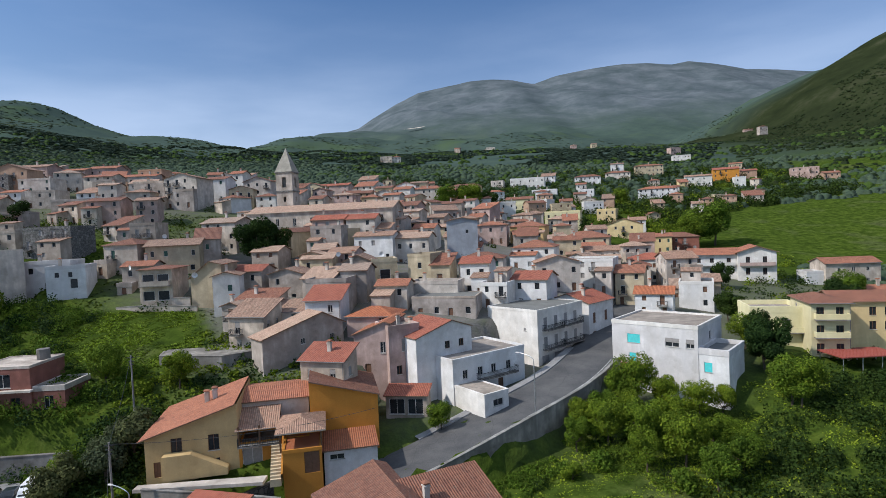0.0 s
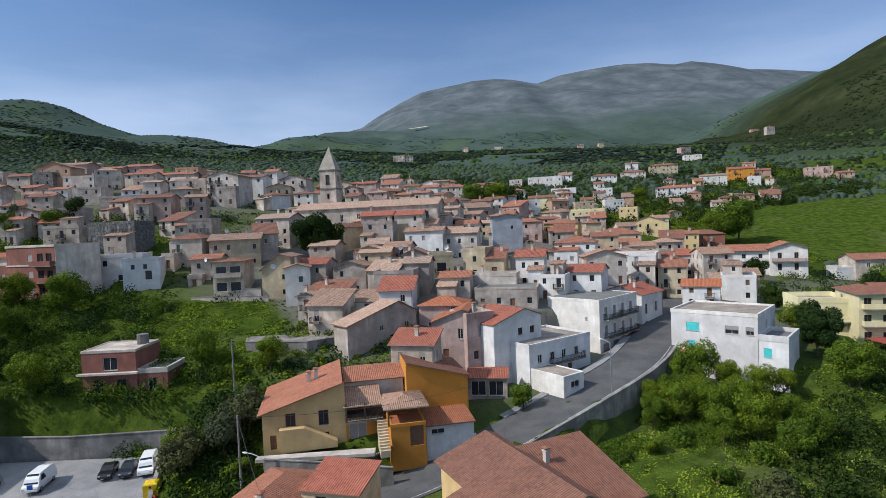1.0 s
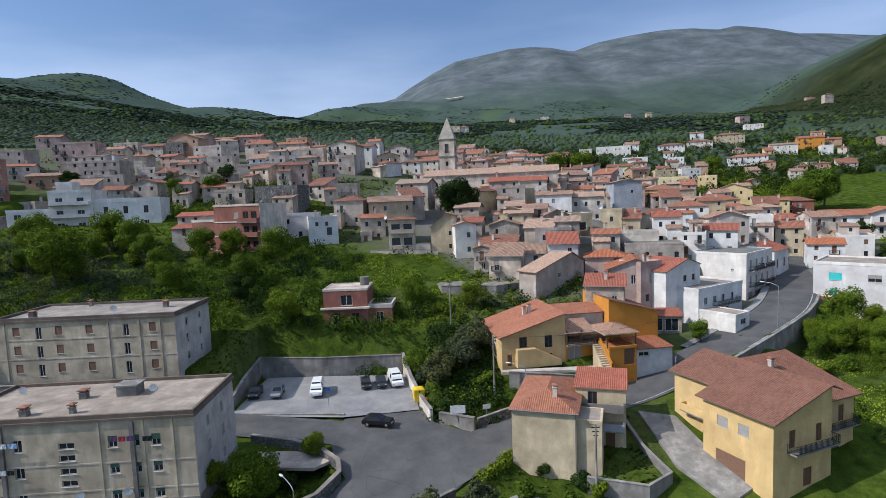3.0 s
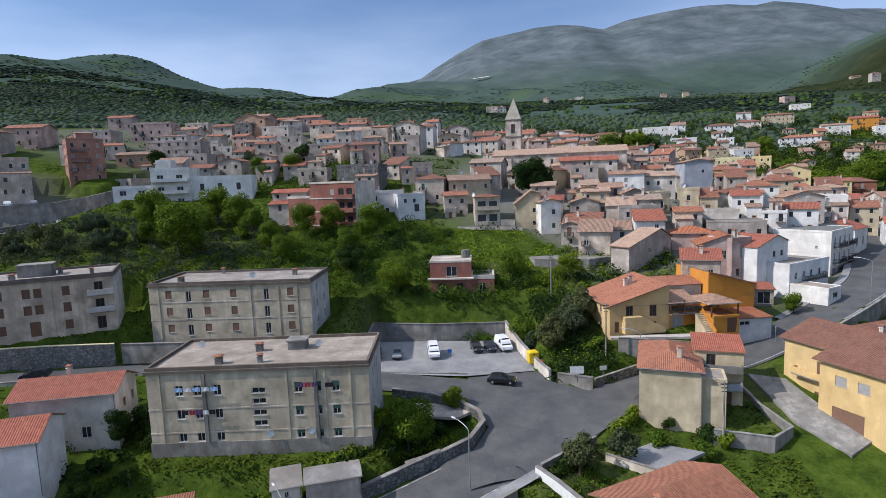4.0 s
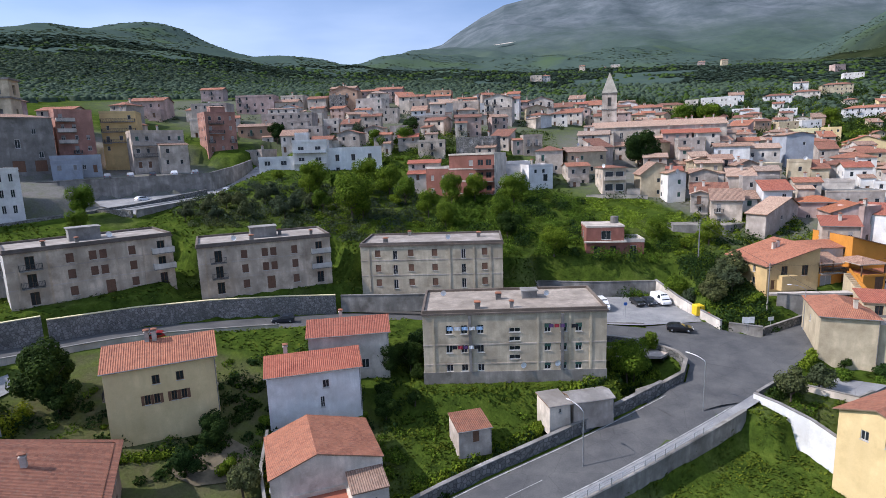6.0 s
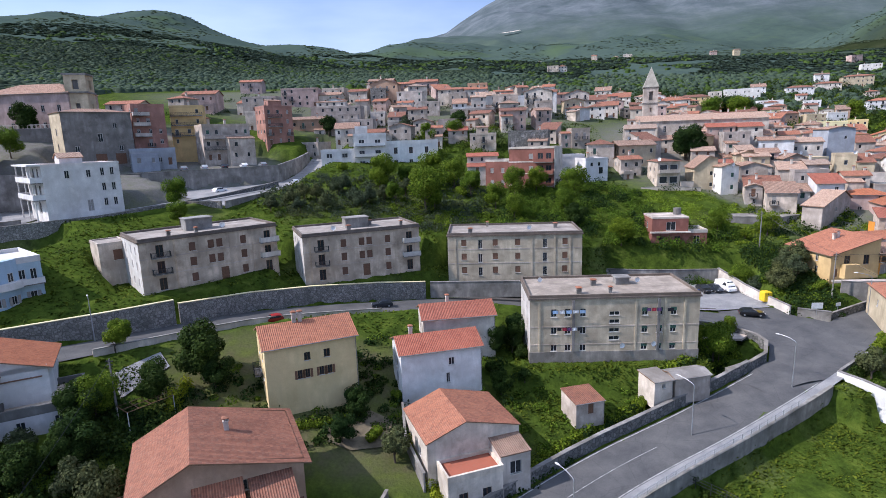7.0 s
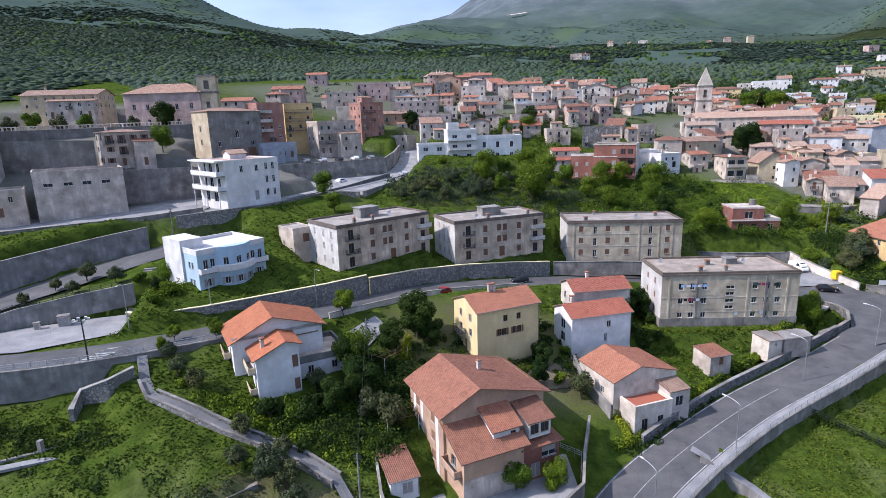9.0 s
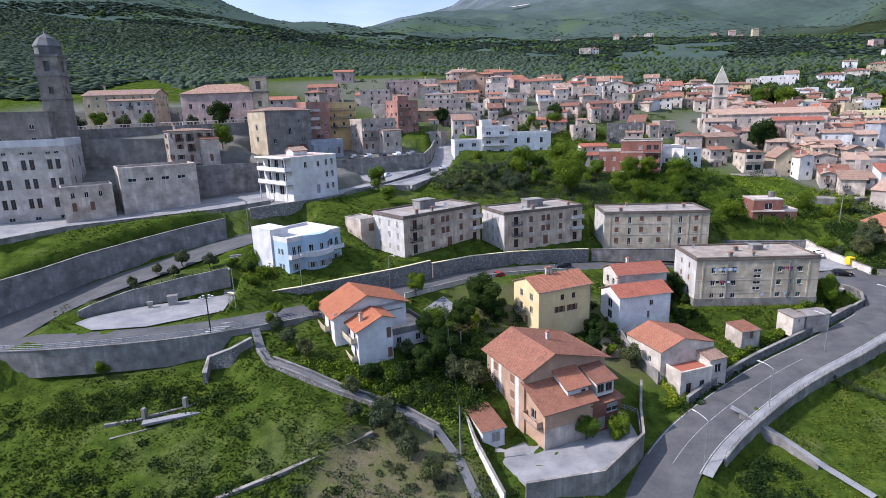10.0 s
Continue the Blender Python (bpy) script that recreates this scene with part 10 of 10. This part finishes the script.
floodlight_mast(-196.6, -8.8)
for k in range(6):
    paved("zebra_stripe", [(-198.4 + k * 0.25 + 0.0, -9.6 + k * 1.1), (-195.6 + k * 0.25, -8.6 + k * 1.1), (-195.8 + k * 0.25, -8.1 + k * 1.1), (-198.6 + k * 0.25, -9.1 + k * 1.1)], 12.98, LINE, "white zebra crossing stripe painted on the road", 0.13)


def cable(a, b, sag, label="thin dark overhead cable between poles"):
    a, b = Vector(a), Vector(b)
    bm = bmesh.new()
    prev = None
    for k in range(13):
        t = k / 12
        p = a.lerp(b, t) - Vector((0, 0, sag * 4 * t * (1 - t)))
        if prev is not None:
            tube(bm, prev, p, 0.025, 0.025, 4, 0, False)
        prev = p
    bmesh.ops.remove_doubles(bm, verts=bm.verts, dist=0.01)
    tagged(part("cable", bm, METAL), label, "cable")


cable((-38.8, 62, ground_z(-38.8, 62) + 9.3), (-46, 80, ground_z(-46, 80) + 8.8), 0.6)
cable((-38.8, 62, ground_z(-38.8, 62) + 9.3), (-9.5, 69.5, 17.5), 1.0)
cable((-27.7, 41.8, ground_z(-27.7, 41.8) + 8.8), (-38.8, 62, ground_z(-38.8, 62) + 9.3), 0.8)
cable((-150.4, -21.1, ground_z(-150.4, -21.1) + 8.3), (-156, 6, ground_z(-156, 6) + 7.8), 0.8)


# ---- cars ----
def paint(name, c):
    m, nt, b = material(name, 0.3)
    b.inputs["Base Color"].default_value = (*c, 1)
    b.inputs["Coat Weight"].default_value = 0.6
    return m


PAINTS = {"white": paint("white_car_paint", (0.75, 0.75, 0.74)), "black": paint("black_car_paint", (0.012, 0.012, 0.014)), "grey": paint("grey_car_paint", (0.2, 0.21, 0.22)), "dark": paint("dark_blue_car_paint", (0.02, 0.025, 0.035)), "red": paint("red_car_paint", (0.3, 0.02, 0.02)), "silver": paint("silver_car_paint", (0.42, 0.43, 0.44))}
TYRE = simple("tyre_rubber", (0.02, 0.02, 0.02), 0.85)


def car(x, y, z, yaw, colour, kind="car", label=""):
    """Body shell from cross sections along the car, glass band, wheels and lamps."""
    L, W, H = {"car": (4.1, 1.7, 1.45), "van": (5.2, 2.0, 2.3), "wagon": (4.6, 1.8, 1.5)}[kind]
    root = thing("car" if kind != "van" else "van", pose(x, y, z, 0, 0, yaw), label or f"parked {colour} {'delivery van' if kind == 'van' else 'hatchback car'} on the asphalt", "car" if kind != "van" else "van", "cars")
    if kind == "van":
        prof = [(-0.5, 0.35, 0.9), (-0.47, 0.32, 2.1), (-0.3, 0.3, 2.3), (0.22, 0.3, 2.3), (0.34, 0.3, 1.75), (0.4, 0.3, 1.15), (0.48, 0.32, 0.95), (0.5, 0.38, 0.6)]
    else:
        prof = [(-0.5, 0.4, 0.8), (-0.48, 0.3, 0.95), (-0.4, 0.28, 1.3), (-0.28, 0.27, H), (0.02, 0.27, H), (0.2, 0.27, 0.98), (0.42, 0.28, 0.85), (0.5, 0.36, 0.6)]
    bm, glass = bmesh.new(), bmesh.new()
    prev = None
    for f, lo, hi in prof:
        belt = min(hi, 0.92 if kind != "van" else 1.25)
        top_w = W / 2 - max(0, hi - belt) * 0.22
        ring = [(-W / 2 * 0.92, lo), (-W / 2, (lo + belt) / 2), (-W / 2, belt), (-top_w, hi), (top_w, hi), (W / 2, belt), (W / 2, (lo + belt) / 2), (W / 2 * 0.92, lo)]
        cur = [bm.verts.new((f * L, yy, zz)) for yy, zz in ring]
        if prev:
            for i in range(8):
                bm.faces.new((prev[i], cur[i], cur[(i + 1) % 8], prev[(i + 1) % 8]))
        else:
            bm.faces.new(cur)
        prev = cur
    bm.faces.new(prev[::-1])
    part("body", bm, PAINTS[colour], root, smooth=False)
    zc = 1.0 if kind != "van" else 1.4
    zt = H - 0.1 if kind != "van" else 2.05
    for s in (-1, 1):
        bm = bmesh.new()
        x0, x1 = (-0.4, 0.14) if kind != "van" else (0.05, 0.3)
        y0, y1 = s * (W / 2 + 0.005), s * (W / 2 - (zt - zc) * 0.22 + 0.01)
        quad(bm, ((x0 * L, y0, zc), (x1 * L, y0, zc), ((x1 - 0.08) * L, y1, zt), ((x0 + 0.05) * L, y1, zt)))
        part("side_window", bm, GLASS, root)
    for f0, z0, f1, z1 in (((0.2, 1.0, 0.03, H - 0.02), (-0.42, 1.2, -0.3, H - 0.04)) if kind != "van" else ((0.4, 1.2, 0.24, 2.26),)):
        bm = bmesh.new()
        e = 0.02 if f0 > 0 else -0.02
        quad(bm, ((f0 * L + e, -W * 0.42, z0), (f0 * L + e, W * 0.42, z0), (f1 * L + e, W * 0.36, z1), (f1 * L + e, -W * 0.36, z1)))
        part("windscreen", bm, GLASS, root)
    for fx in (-0.31, 0.31):
        for s in (-1, 1):
            bm = bmesh.new()
            tube(bm, (fx * L, s * (W / 2 - 0.2), 0.31), (fx * L, s * (W / 2 + 0.01), 0.31), 0.31, 0.31, 14)
            wheel = part("wheel", bm, TYRE, root)
            bm = bmesh.new()
            tube(bm, (fx * L, s * (W / 2), 0.31), (fx * L, s * (W / 2 + 0.02), 0.31), 0.19, 0.17, 10)
            part("rim", bm, GALV, wheel)
    for f, m in ((0.495, FRAME), (-0.5, PAINTS["red"])):
        for s in (-1, 1):
            bm = bmesh.new()
            box(bm, f * L - 0.02, s * W * 0.36 - 0.16, 0.62, f * L + 0.03, s * W * 0.36 + 0.16, 0.78)
            part("headlight" if f > 0 else "tail_light", bm, m, root)


car(-68.6, 68.4, 6.66, -80, "white", "van", "white delivery van parked on the pale asphalt")
car(-75.2, 67.6, 6.66, -82, "grey", "car", "grey hatchback parked beside the van")
car(-79.0, 67.6, 6.66, -82, "dark", "car", "dark car parked in the shade")
car(-60.8, 71.0, 6.7, -75, "black", "car", "black hatchback parked by the wall")
car(-58.2, 71.4, 6.7, -75, "dark", "car", "dark blue hatchback parked by the wall")
car(-55.8, 72.2, 6.7, -72, "white", "van", "white camper van parked by the wall")
car(-56.2, 56.6, 5.75, -8, "black", "wagon", "black estate car on the road")
car(-129.5, 48.0, 9.8, 200, "dark", "car", "dark car parked beside the upper road")
car(-146.6, 34.5, 10.9, 212, "red", "car", "dark red car on the upper road")
car(-186.0, 92.0, 29.6, 70, "white", "car", "white car parked at the edge of the square")
car(-168.0, 103.0, 30.7, 120, "silver", "car", "silver car parked on the square")
for k in range(5):
    car(-199 + k * 4.6, 96.4 + k * 3.2, ground_z(-199 + k * 4.6, 96.4 + k * 3.2) + 0.1, 128, ("grey", "silver", "dark", "white", "grey")[k], "car", f"{('grey', 'silver', 'dark blue', 'white', 'grey')[k]} car in the row below the hilltop houses")


def container(x, y, z, yaw, mat, label, w=1.3, d=1.1, h=1.5):
    root = thing("recycling_bin", pose(x, y, z, 0, 0, yaw), label, "bin")
    bm = bmesh.new()
    prev = None
    for s, zz in ((0.92, 0.12), (1.0, 0.3), (1.0, h), (0.9, h + 0.12), (0.6, h + 0.25)):
        cur = [bm.verts.new((a * w / 2 * s, b * d / 2 * s, zz)) for a, b in ((-1, -1), (1, -1), (1, 1), (-1, 1))]
        if prev:
            for i in range(4):
                bm.faces.new((prev[i], prev[(i + 1) % 4], cur[(i + 1) % 4], cur[i]))
        prev = cur
    bm.faces.new(prev)
    part("body", bm, mat, root)
    bm = bmesh.new()
    tube(bm, (0, -d / 2 - 0.01, h - 0.25), (0, -d / 2 + 0.02, h - 0.25), 0.16, 0.16, 10)
    part("opening", bm, METAL, root)


container(-50.8, 63.6, 6.65, 15, simple("yellow_bin", (0.75, 0.5, 0.02), 0.5), "tall yellow recycling container by the wall", 1.7, 1.6, 2.0)
container(-49.6, 61.6, 6.6, 15, simple("red_bin", (0.45, 0.05, 0.03), 0.5), "small red bin by the wall", 0.7, 0.7, 1.0)


def sign(x, y, z, yaw, w, h, top, mat, label):
    root = thing("road_sign", pose(x, y, z, 0, 0, yaw), label, "sign")
    bm = bmesh.new()
    tube(bm, (0, 0, -0.2), (0, 0, top), 0.035, 0.035, 6)
    part("post", bm, GALV, root)
    bm = bmesh.new()
    box(bm, -w / 2, -0.05, top - h, w / 2, -0.03, top)
    part("plate", bm, mat, root)


SIGN_W = simple("white_sign", (0.7, 0.7, 0.68), 0.5)
sign(-65.0, 62.0, 6.7, 5, 0.7, 0.6, 3.0, simple("blue_sign", (0.03, 0.1, 0.35), 0.5), "blue parking sign on a grey post")
sign(-44.4, 56.2, 6.2, 5, 2.2, 1.2, 2.4, SIGN_W, "white notice board above the corner wall")
sign(-40.2, 57.0, 6.2, 20, 1.2, 0.7, 2.2, SIGN_W, "small white direction sign")
sign(-9.5, 67.2, 9.2, 60, 1.0, 1.0, 2.6, SIGN_W, "white roadside sign beside the street")


# ---- washing, dishes and other small things ----
def dish(x, y, z, yaw, s=0.45):
    root = thing("satellite_dish", pose(x, y, z, 0, 0, yaw), "white satellite dish on a short mast", "satellite dish", "satellite dishes")
    bm = bmesh.new()
    tube(bm, (0, 0, -0.6), (0, 0, 0.1), 0.03, 0.03, 6)
    part("mast", bm, GALV, root)
    bm = bmesh.new()
    prev = None
    for k in range(5):
        r = s * k / 4 + 0.02
        cur = [bm.verts.new((r * math.cos(a * math.pi / 6), -0.06 - 0.3 * (r / s) ** 2 * s, 0.25 + r * math.sin(a * math.pi / 6))) for a in range(12)]
        if prev:
            for i in range(12):
                bm.faces.new((prev[i], prev[(i + 1) % 12], cur[(i + 1) % 12], cur[i]))
        prev = cur
    part("reflector", bm, SIGN_W, root)


rng = random.Random(5)
C4, S4 = math.cos(radians(5.7)), math.sin(radians(5.7))
for u, v, z in ((15.2, -0.3, 7.4), (20.4, -0.3, 7.6), (20.0, 8, 16.5), (3.0, 10, 16.4)):
    dish(-100.6 + C4 * u - S4 * v, 33.0 + S4 * u + C4 * v, z, 20)
for x, y, z in ((-140, 52.5, 25.0), (-160, 45, 27.2), (-100, 64, 22.8), (-45.5, 101, 33), (-22, 116, 35), (10, 150, 36), (-62, 110, 34.5), (-12, 108, 35), (-66.5, 133, 40.5)):
    dish(x, y, z, rng.uniform(-40, 40), 0.5)


def washing(x, y, z, yaw, w, colours, label):
    """A line of cloths hung under a window."""
    root = thing("washing_line", pose(x, y, z, 0, 0, yaw), label, "washing")
    bm = bmesh.new()
    tube(bm, (0, -0.5, 0), (w, -0.5, 0), 0.012, 0.012, 4)
    part("line", bm, METAL, root)
    n = len(colours)
    for k, c in enumerate(colours):
        bm = bmesh.new()
        cols = 5
        rows = [[bm.verts.new((w * (k + 0.08 + 0.84 * i / cols) / n, -0.5 - 0.03 * math.sin(i * 2.1 + j), -j * 0.28 - 0.02 * math.sin(i * 1.7))) for i in range(cols + 1)] for j in range(3)]
        for a, b in zip(rows, rows[1:]):
            for i in range(cols):
                bm.faces.new((a[i], a[i + 1], b[i + 1], b[i]))
        part("cloth", bm, c, root)


CLOTH = {"blue": simple("pale_blue_cloth", (0.35, 0.5, 0.7), 0.9), "white": simple("white_cloth", (0.7, 0.7, 0.7), 0.9), "black": simple("black_cloth", (0.02, 0.02, 0.025), 0.9), "red": simple("red_cloth", (0.35, 0.04, 0.06), 0.9), "purple": simple("purple_cloth", (0.12, 0.06, 0.15), 0.9)}


def b4(u, z):
    return -100.6 + C4 * u, 33.0 + S4 * u, z


washing(*b4(3.6, 14.0), 5.7, 5.6, [CLOTH["blue"], CLOTH["white"], CLOTH["blue"], CLOTH["white"], CLOTH["blue"]], "pale blue sheets hung along the facade")
washing(*b4(4.4, 11.0), 5.7, 4.2, [CLOTH["black"], CLOTH["red"], CLOTH["purple"], CLOTH["white"], CLOTH["black"]], "dark clothes drying along the facade")
washing(*b4(19.0, 14.1), 5.7, 2.6, [CLOTH["purple"], CLOTH["red"], CLOTH["purple"]], "coloured clothes drying below a window")
washing(*b4(22.4, 14.0), 5.7, 1.2, [CLOTH["black"]], "black blanket hung from a window")
for u in (7.2, 21.2):
    bm = bmesh.new()
    x, y, _ = b4(u, 0)
    box(bm, -0.22, -0.3, 6.6, 0.22, 0.02, 15.6)
    ob = tagged(part("flue_duct", bm, P["concrete"]), "grey plastered flue duct up the facade", "duct")
    ob.matrix_basis = pose(x, y, 0, 0, 0, 5.7)


def trellis(x, y, yaw, w, d, h, label):
    root = thing("trellis", pose(x, y, ground_z(x, y), 0, 0, yaw), label, "trellis")
    for k in range(5):
        bm = bmesh.new()
        tube(bm, (w * k / 4, 0, h), (w * k / 4, d, h), 0.05, 0.05, 6)
        part("bar", bm, WOODF, root)
    for yy in (0, d / 2, d):
        bm = bmesh.new()
        tube(bm, (0, yy, h), (w, yy, h), 0.05, 0.05, 6)
        part("rail", bm, WOODF, root)
    for xx in (0, w):
        for yy in (0, d):
            bm = bmesh.new()
            tube(bm, (xx, yy, -0.4), (xx, yy, h), 0.06, 0.06, 6)
            part("post", bm, FRAME, root)


trellis(-149.5, -8.5, 32, 5, 5, 2.4, "brown pole trellis frame beside the villa")
trellis(-152.5, 3.5, 60, 6, 3.0, 3.2, "brown pole vine frame in the garden")


def kiosk(x, y, yaw, w, d, h, label):
    root = thing("utility_box", pose(x, y, ground_z(x, y), 0, 0, yaw), label, "utility box")
    bm = bmesh.new()
    box(bm, 0, 0, -0.2, w, d, h)
    part("body", bm, P["offwhite"], root)
    bm = bmesh.new()
    box(bm, -0.12, -0.12, h, w + 0.12, d + 0.12, h + 0.14)
    part("roof", bm, P["concrete"], root)
    bm = bmesh.new()
    box(bm, 0.1, -0.03, 0.1, w - 0.1, 0.0, h - 0.2)
    part("door", bm, SHUT_GREY, root)


kiosk(-213.5, 4.6, 30, 1.8, 1.4, 2.1, "small pale utility cabinet on the island")
kiosk(-217, 3.0, 30, 0.9, 0.6, 1.4, "low pale meter box on the island")
for k in range(18):
    bm = bmesh.new()
    box(bm, 0, k * 0.8, -1.2, 2.4, (k + 1) * 0.8, 0.33 * k + 0.3)
    if k == 0:
        stair = thing("outdoor_stair", pose(-204.8, 11.0, 13.2, 0, 0, 19), "worn concrete outdoor steps climbing beside the garden", "stairs")
    part("step", bm, P["concrete"], stair)
# far buildings and the quarry scar on the mountain
tagged(paved("quarry", [(-176, 2931), (-150, 2930), (-128, 2936), (-96, 2938), (-66, 2950), (-84, 2956), (-120, 2948), (-150, 2949), (-168, 2942)], None, P["offwhite"], "pale quarry scar on the mountainside", 5), category="quarry")
rng = random.Random(21)
for k in range(15):
    a, r = radians(rng.uniform(-6, 34)), rng.uniform(620, 1500)
    x, y = -70 + r * math.sin(a), -30 + r * math.cos(a)
    village(x, y, rng.uniform(-20, 10), rng.uniform(9, 15), 9, rng.choice((6, 7)), rng.choice(("hip", "flat", "gx")), rng.choice(("offwhite", "dirty", "cream", "pink")), rng.choice(("terra", "old", "brown")), z=ground_z(x, y) + 1.5)
